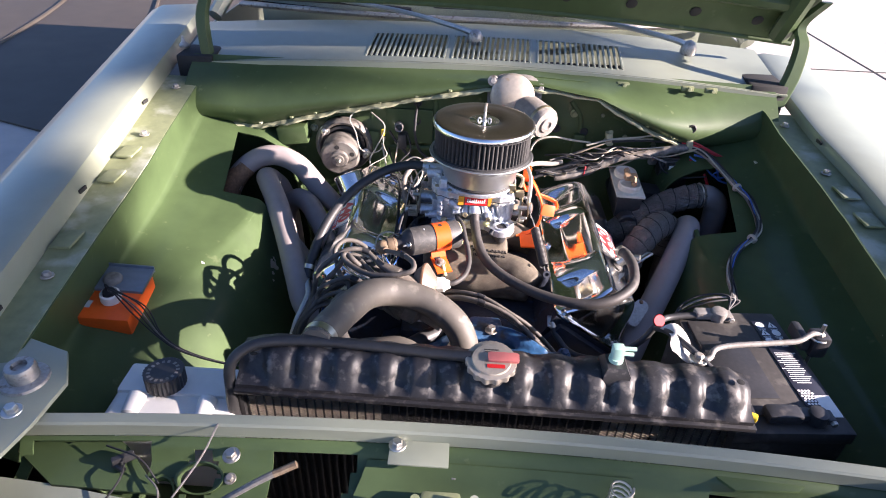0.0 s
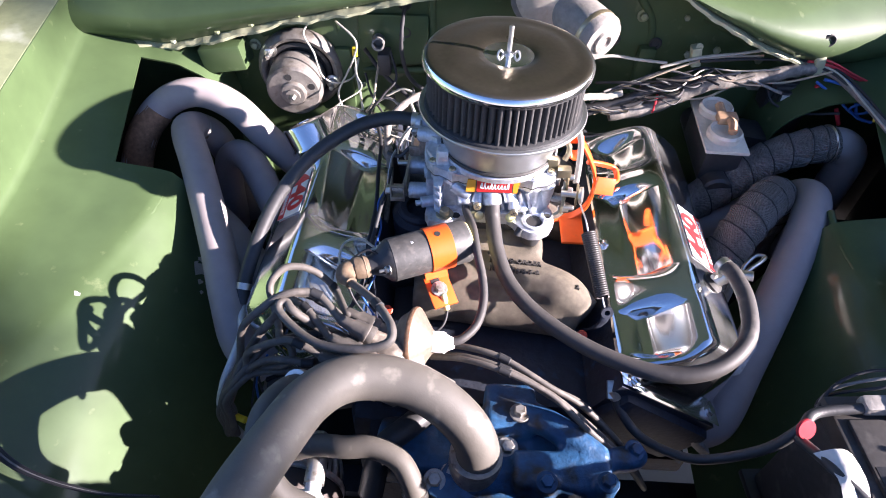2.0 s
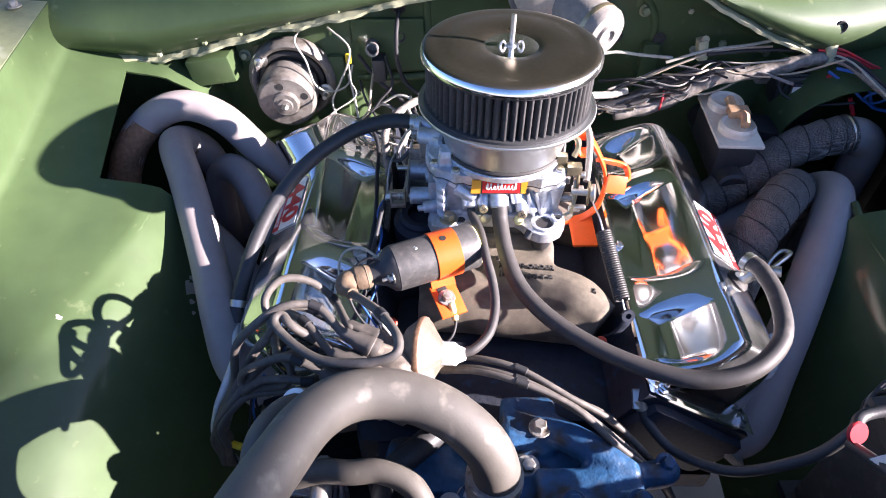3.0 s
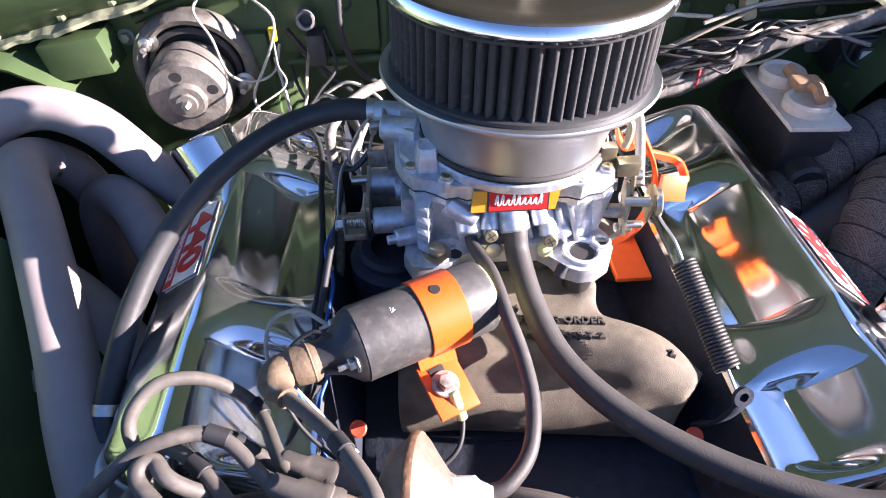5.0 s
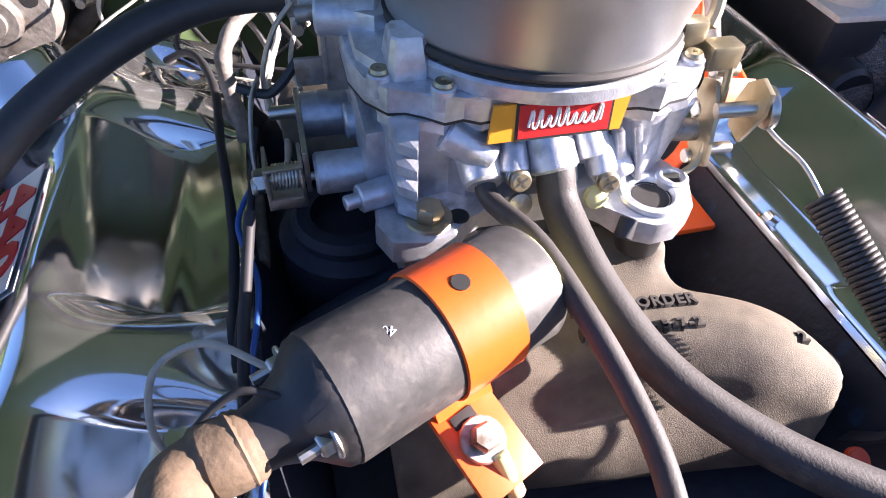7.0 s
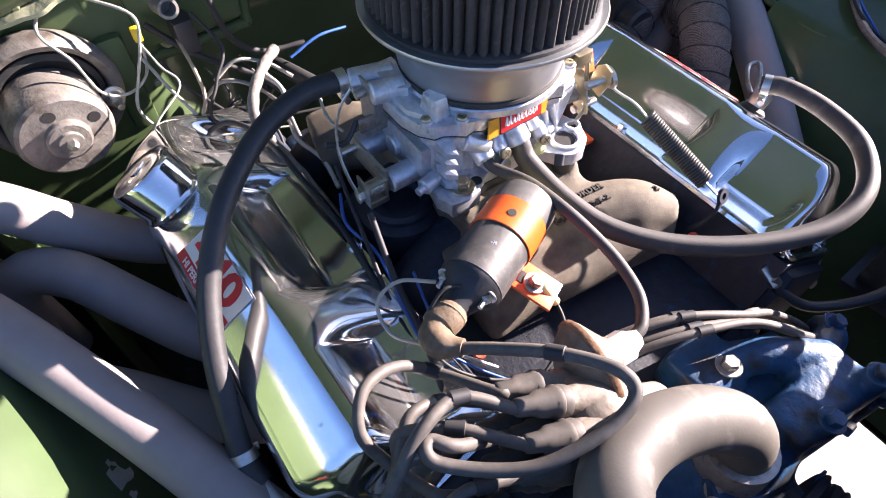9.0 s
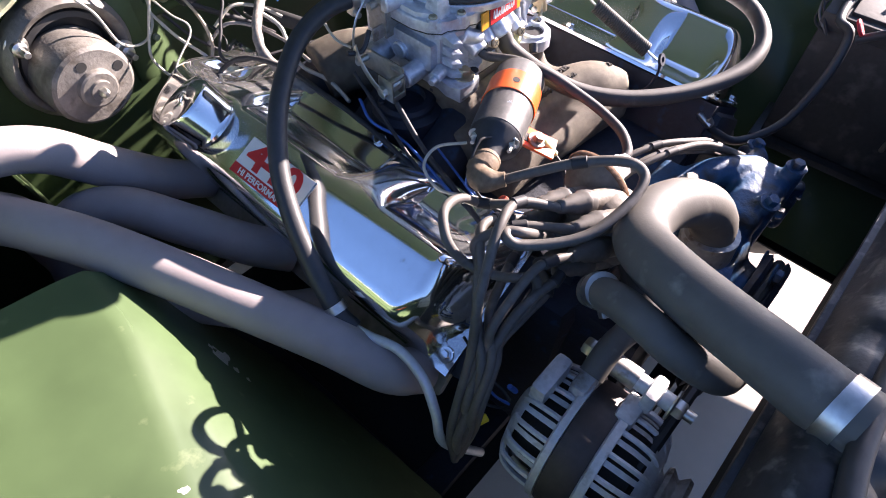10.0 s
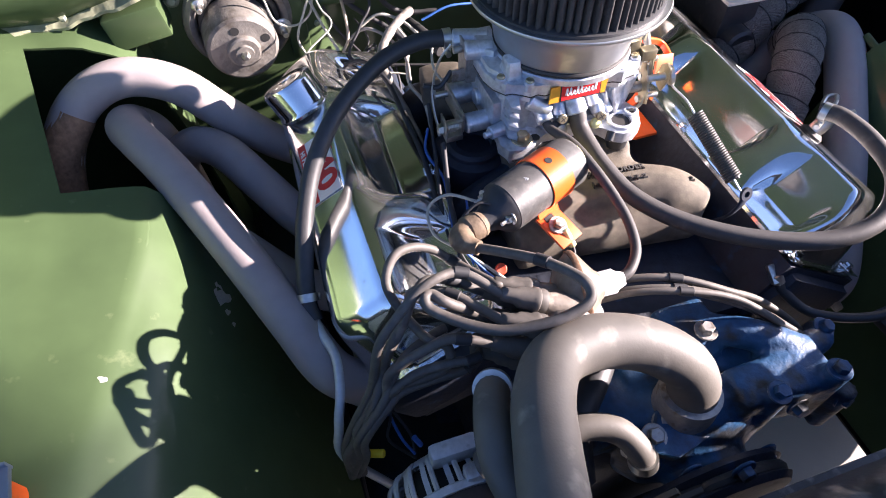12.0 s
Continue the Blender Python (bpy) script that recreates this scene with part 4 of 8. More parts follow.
for text, at, tip in (("FIRING ORDER", (0.132, 0.9780, 0.7655), 0), ("1-8-4-3-6-5-7-2", (0.130, 0.9640, 0.7640), -12), ("ROTATION", (0.062, 0.966, 0.7560), -16), ("2", (0.211, 0.943, 0.7600), -6), ("6", (0.098, 0.995, 0.7630), 12)):
    lettering(text, 0.0090, CAST_DARK, engine, pose(*at, tip, 0, -6), label="raised cast lettering on the manifold", depth=0.0024, spread=1.15, bold=0.0003)
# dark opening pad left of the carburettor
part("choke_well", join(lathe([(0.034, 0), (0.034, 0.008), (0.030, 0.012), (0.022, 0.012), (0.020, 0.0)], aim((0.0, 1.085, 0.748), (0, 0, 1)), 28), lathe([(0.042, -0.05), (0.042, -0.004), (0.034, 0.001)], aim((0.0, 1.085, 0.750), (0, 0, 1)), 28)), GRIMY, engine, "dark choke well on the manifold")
part("well_floor", lathe([(0.021, 0), (0.001, 0.0005)], aim((0.0, 1.085, 0.746), (0, 0, 1)), 20), SHADE_JOINT_BLACK, engine)
for dx, dy in ((-0.03, 0.012), (0.028, -0.016)):
    bolt(engine, (0.0 + dx, 1.085 + dy, 0.761), (0, 0, 1), 0.004, GRIMY, False)
for p in ((0.2155, 0.889, 0.733), (-0.031, 0.914, 0.732)):
    part("core_plug", lathe([(0.0064, 0), (0.0066, 0.0025), (0.0054, 0.0035), (0.001, 0.003)], aim(p, (0, -0.5, 0.86)), 18), RUSTRED, engine, "red-painted plug")
# front of the engine: water pump, thermostat housing
part("timing_cover", rings([[Vector((XE + x, y, z)) for x, z in ((-0.14, 0.66), (0.14, 0.66), (0.16, 0.52), (0.1, 0.35), (-0.1, 0.35), (-0.16, 0.52))] for y in (0.72, 0.80)]), GRIMY, engine)
cast_b = [box((0.10, 0.755, 0.665), (0.26, 0.07, 0.07), 0.018), box((0.205, 0.722, 0.695), (0.06, 0.06, 0.065), 0.012), box((0.17, 0.718, 0.712), (0.09, 0.045, 0.035), 0.01),
          lathe([(0.082, 0), (0.085, 0.02), (0.07, 0.04), (0.045, 0.05), (0.04, 0.075), (0.03, 0.08), (0.001, 0.081)], aim((0.105, 0.735, 0.635), (0, -1, 0)), 36),
          rod((0.222, 0.70, 0.742), (0.222, 0.70, 0.65), 0.012, 14, 0.002), rod((0.245, 0.69, 0.705), (0.245, 0.69, 0.63), 0.011, 14, 0.002), rod((0.16, 0.70, 0.735), (0.16, 0.70, 0.67), 0.011),
          box((0.125, 0.795, 0.705), (0.06, 0.05, 0.05), 0.008), tube([(0.14, 0.79, 0.715), (0.18, 0.765, 0.722), (0.225, 0.735, 0.712)], 0.017, 10, 4), tube([(0.20, 0.74, 0.70), (0.255, 0.745, 0.70), (0.275, 0.76, 0.68)], 0.015, 10, 4),
          tube([(0.05, 0.77, 0.69), (0.10, 0.775, 0.705), (0.15, 0.78, 0.70)], 0.02, 10, 4)]
pump = part("water_pump", join(*cast_b), BLUE, engine, "blue-painted cast water pump with bosses", sharp=80)
f_ = pump.modifiers.new("fuse", "REMESH")
f_.mode, f_.voxel_size, f_.use_smooth_shade = "VOXEL", 0.0036, True
f_ = pump.modifiers.new("soften", "SMOOTH")
f_.factor, f_.iterations = 0.5, 3
for p, w in (((0.222, 0.70, 0.742), (0, 0, 1)), ((0.16, 0.70, 0.735), (0, -0.2, 1)), ((0.245, 0.686, 0.69), (0.2, -1, 0.2)), ((0.19, 0.690, 0.70), (0, -1, 0.2)), ((0.135, 0.78, 0.7305), (0, 0, 1)), ((0.265, 0.752, 0.71), (0.2, -0.2, 1)), ((0.06, 0.718, 0.70), (0, -0.5, 1))):
    bolt(engine, p, w, 0.0075, BLUE if p[0] > 0.15 else DULL)
part("neck_flange", prism([(-0.055, -0.02), (-0.035, -0.035), (0.02, -0.03), (0.05, 0.005), (0.045, 0.03), (0.02, 0.035), (-0.03, 0.01)], 0.016, pose(0.085, 0.725, 0.690, 12, 4, 8), 0.003), BLUE, engine, "blue thermostat flange")
bolt(engine, (0.042, 0.707, 0.706), (0, -0.2, 1), 0.008, DULL)
bolt(engine, (0.122, 0.748, 0.708), (0, -0.2, 1), 0.008, DULL)
for p in ((0.07, 0.672, 0.676), (0.105, 0.655, 0.70), (0.16, 0.67, 0.655)):
    bolt(engine, p, (0, -1, 0.2), 0.008, BLUE)
part("thermostat_neck", lathe([(0.030, 0), (0.029, 0.03)], aim((0.086, 0.727, 0.70), (0, 0.05, 1)), 28), DULL, engine)
part("pulley", lathe([(0.09, 0), (0.095, 0.006), (0.085, 0.012), (0.085, 0.018), (0.095, 0.024), (0.09, 0.03), (0.03, 0.032)], aim((XE, 0.672, 0.60), (0, -1, 0)), 40), GRIMY, engine, "dark water pump pulley")
part("crank_pulley", lathe([(0.085, 0), (0.09, 0.006), (0.08, 0.012), (0.09, 0.024), (0.085, 0.03), (0.03, 0.032)], aim((XE, 0.70, 0.42), (0, -1, 0)), 40), GRIMY, engine, "dark crankshaft pulley")
belt = [(XE + 0.088 * math.cos(a), 0.655, 0.60 + 0.088 * math.sin(a)) for a in span(radians(-60), radians(120), 12)] + [(-0.13, 0.655, 0.665), (-0.185, 0.655, 0.62), (-0.17, 0.655, 0.57)] + [(XE - 0.08, 0.655, 0.40), (XE, 0.655, 0.33), (XE + 0.09, 0.655, 0.42)]
part("fan_belt", tube(belt, 0.006, 8, 3), RUBBER, engine, "black fan belt")
# right head's front corner
part("head_end", box((0.30, 0.815, 0.655), (0.15, 0.03, 0.08), 0.012, Matrix.Rotation(radians(35), 4, "Y")), GRIMY, engine, "grimy blue end of the cylinder head")
part("head_end", box((-0.11, 0.845, 0.665), (0.15, 0.02, 0.07), 0.01, Matrix.Rotation(radians(-35), 4, "Y")), GRIMY, engine)

# ---- carburettor ----
carb = thing("carburettor", (0.096, 1.095, 0.772), "bright cast aluminium four-barrel carburettor on the intake", "carburettor")


def boss(a, b, r, r2=None, parent=None, name="boss", material=None, seg=20):
    """A turned boss with a softened edge between two points."""
    return part(name, rod(a, b, r, seg, min(r, r2 or r) * 0.14, r2), material or ALU, parent or carb)


def drawn(pts, z0, z1, parent, bevel=0.0016, name="casting", material=None):
    """A flat casting: an outline in plan, raised between two heights."""
    return part(name, prism(pts, z1 - z0, pose(0, 0, z0), bevel), material or ALU, parent)


SIDE_L, SIDE_R = [(0.020, 1.165), (0.018, 1.062)], [(0.174, 1.062), (0.172, 1.165)]
drawn([(0.026, 1.03), (0.166, 1.03), (0.166, 1.166), (0.026, 1.166)], 0.772, 0.7835, carb, 0.002, "spacer", PLASTIC)
flange_c = drawn([(0.014, 1.165), (0.013, 1.048), (0.009, 1.032), (0.015, 1.017), (0.031, 1.0135), (0.047, 1.017), (0.056, 1.028), (0.064, 1.032), (0.120, 1.030), (0.128, 1.022), (0.136, 1.008), (0.148, 1.0015), (0.162, 1.0025), (0.175, 1.012), (0.182, 1.028), (0.180, 1.046), (0.172, 1.060), (0.176, 1.165)], 0.7835, 0.7975, carb, 0.002, "throttle_body")
drawn([(0.016, 1.040), (0.018, 1.019), (0.046, 1.019), (0.056, 1.036)], 0.776, 0.7835, flange_c, 0.0005, "step")
part("number_bars", join(*[box((0.022 + 0.004 * k, 1.0185, 0.7798), (0.0022, 0.0008, 0.0034)) for k in (0, 1, 3, 4, 5, 6)]), DULL, flange_c, "cast number bars")
bolt(flange_c, (0.036, 1.030, 0.7985), (0, 0, 1), 0.0078, BRASS)
boss((0.051, 1.0285, 0.7965), (0.051, 1.0285, 0.7985), 0.0055, None, flange_c, "hole", SHADE_JOINT_BLACK)
# the slotted right ear with its open recess
part("ear_ring", lathe([(0.0165, 0.0), (0.0172, 0.0015), (0.0165, 0.0035), (0.0125, 0.0038), (0.0115, 0.0026), (0.0112, -0.001)], aim((0.155, 1.0225, 0.797), (0, 0, 1)), 30, cap=False), ALU, flange_c)
boss((0.155, 1.0225, 0.7966), (0.155, 1.0225, 0.7981), 0.0112, None, flange_c, "recess", GASKET)
part("ear_ring", lathe([(0.0088, 0.0), (0.0088, 0.0045), (0.0070, 0.0055), (0.0055, 0.0050), (0.0052, 0.002)], aim((0.1715, 1.031, 0.797), (0, 0, 1)), 24, cap=False), ALU, flange_c)
boss((0.1715, 1.031, 0.797), (0.1715, 1.031, 0.7990), 0.0054, None, flange_c, "recess", GASKET)
boss((0.152, 1.018, 0.7845), (0.153, 1.018, 0.766), 0.0135, 0.0125, flange_c, "stud_sleeve", PLASTIC)
boss((0.137, 1.010, 0.797), (0.132, 1.004, 0.789), 0.0048, None, flange_c, "rubber_cap", RUBBER)
main = drawn(SIDE_L + [(0.020, 1.052), (0.034, 1.046), (0.050, 1.048), (0.058, 1.043), (0.066, 1.048), (0.084, 1.046), (0.090, 1.040), (0.107, 1.040), (0.114, 1.046), (0.132, 1.046), (0.140, 1.040), (0.158, 1.038), (0.168, 1.044)] + SIDE_R, 0.7970, 0.8470, carb, 0.002, "main_body")
drawn(SIDE_L + [(0.016, 1.056), (0.024, 1.046), (0.036, 1.044), (0.044, 1.039), (0.052, 1.044), (0.062, 1.0385), (0.074, 1.043), (0.124, 1.041), (0.136, 1.036), (0.146, 1.031), (0.154, 1.036), (0.168, 1.036), (0.177, 1.044)] + SIDE_R, 0.8405, 0.8470, main, 0.0022, "rim")
# front webs, ports and screws
for a_, b_, r_, r2_ in (((0.046, 1.045, 0.838), (0.068, 1.036, 0.826), 0.0095, 0.0085), ((0.063, 1.046, 0.824), (0.063, 1.0290, 0.8150), 0.0115, 0.0100), ((0.095, 1.046, 0.842), (0.0985, 1.0275, 0.8200), 0.0110, 0.0122), ((0.114, 1.046, 0.842), (0.121, 1.034, 0.822), 0.0070, 0.0080),
                        ((0.150, 1.049, 0.800), (0.150, 1.047, 0.844), 0.0100, 0.0145), ((0.167, 1.054, 0.800), (0.167, 1.050, 0.844), 0.0090, 0.0130), ((0.133, 1.046, 0.826), (0.140, 1.034, 0.806), 0.0070, 0.0085), ((0.080, 1.044, 0.836), (0.078, 1.030, 0.820), 0.0060, 0.0080), ((0.124, 1.044, 0.832), (0.127, 1.030, 0.812), 0.0060, 0.0080)):
    boss(a_, b_, r_, r2_, main)
for k in range(4):
    part("fin", rings([[Vector((0.028 + 0.0135 * a_, 1.038 + 0.010 * b_, 0.8425 - 0.0125 * k + 0.0046 * c_)) for a_, b_, c_ in ((-0.6, 1, 1), (0.5, 1, 1), (0.5, 1, -1), (-0.6, 1, -1))], [Vector((0.028 + 0.0135 * a_, 1.038 + 0.010 * b_, 0.8400 - 0.0125 * k + 0.0046 * c_)) for a_, b_, c_ in ((-0.5, -0.3, 0.5), (0.1, -1.0, 0.5), (0.1, -1.0, -0.7), (-0.5, -0.3, -0.7))]]), ALU, main)
for x0_, x1_, z0_, z1_ in ((0.070, 0.084, 0.812, 0.830), (0.104, 0.116, 0.806, 0.834), (0.136, 0.139, 0.800, 0.836), (0.146, 0.148, 0.800, 0.838)):
    part("web", box(((x0_ + x1_) / 2, 1.040, (z0_ + z1_) / 2), (0.0042, 0.016, z1_ - z0_), 0.0012, Matrix.Rotation(radians(22 if x0_ < 0.1 else -16), 4, "Y")), ALU, main)
drawn([(0.064, 1.048), (0.066, 1.029), (0.122, 1.027), (0.126, 1.048)], 0.7970, 0.8060, main, 0.002, "step")
for p, w in (((0.0785, 1.0245, 0.8205), (0.05, -1, 0.25)), ((0.1270, 1.0240, 0.8120), (-0.10, -1, 0.25))):
    scr = part("idle_screw", join(lathe([(0.0050, 0.0), (0.0056, 0.001), (0.0056, 0.0032), (0.0046, 0.0042), (0.0012, 0.0042), (0.0010, 0.0030)], aim(p, w), 18), lathe([(0.0034, -0.012), (0.0034, 0.0)], aim(p, w), 10)), BRASS, carb, "brass idle mixture screw")
    part("slot", join(box((0, 0, 0), (0.0070, 0.0011, 0.0006), 0, aim(p, w) @ pose(0, 0, 0.0042, 0, 0, 30)), box((0, 0, 0), (0.0070, 0.0011, 0.0006), 0, aim(p, w) @ pose(0, 0, 0.0042, 0, 0, 120))), CAST_DARK, scr)
    part("spring", tube([aim(p, w) @ Vector((0.0050 * math.cos(a), 0.0050 * math.sin(a), -0.012 + 0.012 * a / 31.4)) for a in span(0, 31.4, 60)], 0.0007, 5, 1), STEEL, carb)
part("plug", lathe([(0.0068, 0), (0.0064, 0.003), (0.0035, 0.005)], aim((0.1235, 1.0255, 0.8010), (0, -1, 0.3)), 16), PALE_YELLOW, carb, "small pale plug")
part("plug", lathe([(0.0068, 0), (0.0064, 0.002), (0.0035, 0.003)], aim((0.082, 1.0265, 0.8020), (0, -1, 0.3)), 16), DULL, carb, "small dull plug")
# ports on the choke side
for a_, b_, r_ in (((0.030, 1.074, 0.799), (-0.016, 1.074, 0.799), 0.0115), ((0.030, 1.126, 0.801), (-0.019, 1.128, 0.800), 0.0135), ((0.026, 1.100, 0.812), (0.004, 1.100, 0.812), 0.0100)):
    boss(a_, b_, r_, None, carb, "side_bore", None, 24)
boss((0.022, 1.050, 0.803), (0.003, 1.045, 0.803), 0.0080, 0.0074, carb, "side_stub")
boss((0.004, 1.045, 0.803), (-0.004, 1.043, 0.803), 0.0040, None, carb, "side_stub")
part("side_web", box((0.016, 1.10, 0.818), (0.014, 0.09, 0.034), 0.005), ALU, carb)
# air horn: flat cover with lobed edge, its raised steps and the round seat of the air cleaner
HORN = [(0.010, 1.150), (0.006, 1.112), (0.006, 1.080), (0.011, 1.062), (0.020, 1.050), (0.028, 1.049), (0.036, 1.044), (0.044, 1.0375), (0.053, 1.039), (0.060, 1.035), (0.070, 1.036), (0.124, 1.034), (0.138, 1.033), (0.147, 1.029), (0.155, 1.034), (0.166, 1.036), (0.178, 1.046), (0.181, 1.062), (0.178, 1.150)]
part("lid_gasket", prism(HORN, 0.0016, pose(0, 0, 0.8468)), GASKET, carb)
lid = part("air_horn", join(prism(HORN, 0.0125, pose(0, 0, 0.8484), 0.0024), lathe([(0.0762, 0.0004), (0.0775, 0.0014), (0.0775, 0.0078), (0.0762, 0.0092), (0.06, 0.0095)], aim((0.1045, 1.099, 0.860), (0, 0, 1)), 72)), ALU, carb, "machined air horn with lobed edge")
drawn([(0.010, 1.135), (0.010, 1.078), (0.018, 1.064), (0.030, 1.058), (0.042, 1.058), (0.050, 1.066), (0.046, 1.135)], 0.8600, 0.8665, lid, 0.0022, "cover_step")
drawn([(0.012, 1.140), (0.011, 1.100), (0.022, 1.092), (0.034, 1.096), (0.036, 1.140)], 0.8660, 0.8745, lid, 0.0026, "cover_step")
drawn([(0.152, 1.135), (0.150, 1.066), (0.160, 1.052), (0.172, 1.056), (0.176, 1.072), (0.174, 1.135)], 0.8600, 0.8680, lid, 0.0022, "cover_step")
for cx, cy, w0, w1, z1_ in ((0.0320, 1.0665, 0.0105, 0.0072, 0.8800), (0.1640, 1.0700, 0.0080, 0.0060, 0.8760)):
    part("bowl_vent", rings([[Vector((cx + a * w, cy + b * w * 1.15, z)) for a, b in ((-1, -0.7), (-0.7, -1), (0.7, -1), (1, -0.7), (1, 0.7), (0.7, 1), (-0.7, 1), (-1, 0.7))] for w, z in ((w0, 0.860), (w0 * 0.95, 0.866), (w1 * 1.1, z1_ - 0.001), (w1, z1_), (w1 * 0.6, z1_ + 0.0002))]), ALU, lid, sharp=30)
boss((0.026, 1.105, 0.868), (-0.004, 1.112, 0.868), 0.0105, None, lid, "inlet_fitting")
boss((0.030, 1.128, 0.866), (-0.008, 1.142, 0.864), 0.0115, None, lid, "rear_port")
for c_ in ((0.0445, 1.0445), (0.0185, 1.0605), (0.1470, 1.0385), (0.0605, 1.0430), (0.1705, 1.0480)):
    sb = boss((c_[0], c_[1], 0.853), (c_[0], c_[1], 0.8635), 0.0068, 0.0060, lid, "screw_boss")
    part("screw", lathe([(0.0045, 0), (0.0048, 0.001), (0.004, 0.0026), (0.0015, 0.0028), (0.0012, 0.0016)], aim((c_[0], c_[1], 0.8633), (0, 0, 1)), 14), BRASS, lid, "small yellow-zinc screw")
bm_ = pose(0.0985, 1.0325, 0.8490, 82, 0, 0)
badge = part("badge", prism(((-0.0360, -0.0095), (0.0300, -0.0095), (0.0330, 0.0088), (-0.0340, 0.0088)), 0.002, bm_), GOLD, carb, "gold and red maker's plate with a white scribble")
part("badge_edge", prism(((-0.0235, -0.0098), (0.0245, -0.0098), (0.0245, 0.0095), (-0.0235, 0.0095)), 0.0023, bm_), PLASTIC, badge, "black outline of the badge")
part("badge_field", prism(((-0.0220, -0.0084), (0.0232, -0.0084), (0.0232, 0.0082), (-0.0220, 0.0082)), 0.0026, bm_), RED, badge, "red badge field")
squiggle = []
for i in range(9):
    x_, tall = -0.0175 + 0.0042 * i, 0.0052 if i in (0, 1, 3, 4, 8) else 0.0018
    squiggle += [(x_, -0.0026), (x_ + 0.0016, tall), (x_ + 0.0024, tall * 0.6), (x_ + 0.0020, -0.0028)]
part("badge_scribble", tube([bm_ @ Vector((x, y, 0.003)) for x, y in squiggle], 0.00065, 6, 3), WHITE, badge, "white line in place of the maker's name")
# choke lever and its spring on the bores
link = part("choke_linkage", join(box((-0.0195, 1.100, 0.804), (0.003, 0.062, 0.026), 0.001), box((-0.0225, 1.075, 0.799), (0.002, 0.022, 0.026), 0.0008), box((-0.0405, 1.075, 0.799), (0.002, 0.022, 0.026), 0.0008), box((-0.0315, 1.065, 0.789), (0.020, 0.002, 0.007), 0.0006), box((-0.0315, 1.066, 0.8115), (0.020, 0.004, 0.002), 0.0006),
                                  box((-0.0315, 1.076, 0.7865), (0.020, 0.020, 0.002), 0.0006), rod((-0.016, 1.075, 0.797), (-0.047, 1.076, 0.797), 0.0024), rod((-0.018, 1.124, 0.806), (-0.036, 1.124, 0.806), 0.004)), STEEL, carb, "bright zinc lever linkage")
part("choke_arm", join(band([(-0.0455, 1.072, 0.795), (-0.0465, 1.086, 0.803), (-0.0455, 1.100, 0.813), (-0.0430, 1.112, 0.823), (-0.0380, 1.122, 0.829)], 0.0075, 0.0016, (0, -0.5, 1)), rod((-0.046, 1.073, 0.796), (-0.049, 1.073, 0.796), 0.0045, 12, 0.0006)), STEEL, link)
part("choke_bar", tube([(-0.050, 1.122, 0.826), (-0.036, 1.119, 0.822), (-0.028, 1.118, 0.826), (-0.016, 1.122, 0.838)], 0.0028, 8), PLASTIC, link, "dark choke bar")
part("torsion_spring", tube([(-0.023 - 0.0017 * a / 6.28, 1.0755 + 0.0068 * math.cos(a), 0.799 + 0.0068 * math.sin(a)) for a in span(0, 6.28 * 9, 90)], 0.0008, 5, 1), STEEL, link)
part("nut", lathe([(0.0065, 0), (0.0068, 0.001), (0.0068, 0.005), (0.0055, 0.006)], aim((-0.042, 1.076, 0.797), (-1, 0, 0)), 6), STEEL, link)
part("choke_rod", tube([(-0.036, 1.124, 0.808), (-0.035, 1.128, 0.830), (-0.026, 1.130, 0.852), (-0.014, 1.128, 0.868)], 0.0014, 6), STEEL, link)
part("rear_bracket", join(box((-0.002, 1.122, 0.852), (0.003, 0.026, 0.044), 0.001), box((0.008, 1.112, 0.842), (0.02, 0.003, 0.034), 0.001), rod((-0.004, 1.122, 0.864), (-0.014, 1.122, 0.864), 0.004), box((-0.010, 1.114, 0.836), (0.016, 0.003, 0.016), 0.001)), DULL, carb, "dull steel bracket")
# throttle levers on the shaft's outer end
lever = [(-0.010, -0.020), (0.004, -0.024), (0.012, -0.014), (0.013, 0.010), (0.006, 0.024), (-0.006, 0.026), (-0.012, 0.012)]
thr = part("throttle_lever", prism(lever, 0.0025, aim((0.190, 1.046, 0.822), (1, -0.15, 0.05), (0, 0.3, 1)), 0.0005), BRASS, carb, "yellow-zinc throttle lever")
part("throttle_lever", prism([(x * 0.9, y * 0.8) for x, y in lever], 0.0025, aim((0.205, 1.036, 0.836), (1, -0.15, 0.05), (0, -0.4, 1)), 0.0005), BRASS, carb, "yellow-zinc throttle lever")
part("roller", join(lathe([(0.0105, 0), (0.011, 0.001), (0.011, 0.004), (0.0075, 0.0052), (0.0045, 0.0052), (0.004, 0.003)], aim((0.208, 1.030, 0.841), (1, -0.25, 0.15)), 22), rod((0.186, 1.036, 0.838), (0.209, 1.030, 0.841), 0.0042, 10)), STEEL, thr, "bright round lever stud")
for x_, y_, z_, r_ in ((0.196, 1.048, 0.800, 0.0042), (0.198, 1.056, 0.826, 0.005), (0.196, 1.052, 0.852, 0.0042), (0.200, 1.038, 0.812, 0.0035)):
    part("stud", rod((x_ - 0.008, y_, z_), (x_ + 0.006, y_ - 0.001, z_), r_, 10, 0.0008), STEEL, thr)
part("throttle_shaft", join(rod((0.155, 1.058, 0.814), (0.196, 1.050, 0.816), 0.0062, 14), rod((0.158, 1.066, 0.836), (0.186, 1.058, 0.838), 0.005, 12)), DULL, carb)
part("lever_spring", tube([(0.170 + 0.0016 * a / 6.28, 1.056 + 0.0078 * math.cos(a), 0.815 + 0.0078 * math.sin(a)) for a in span(0, 6.28 * 6, 60)], 0.0009, 5, 1), SPRING, thr)
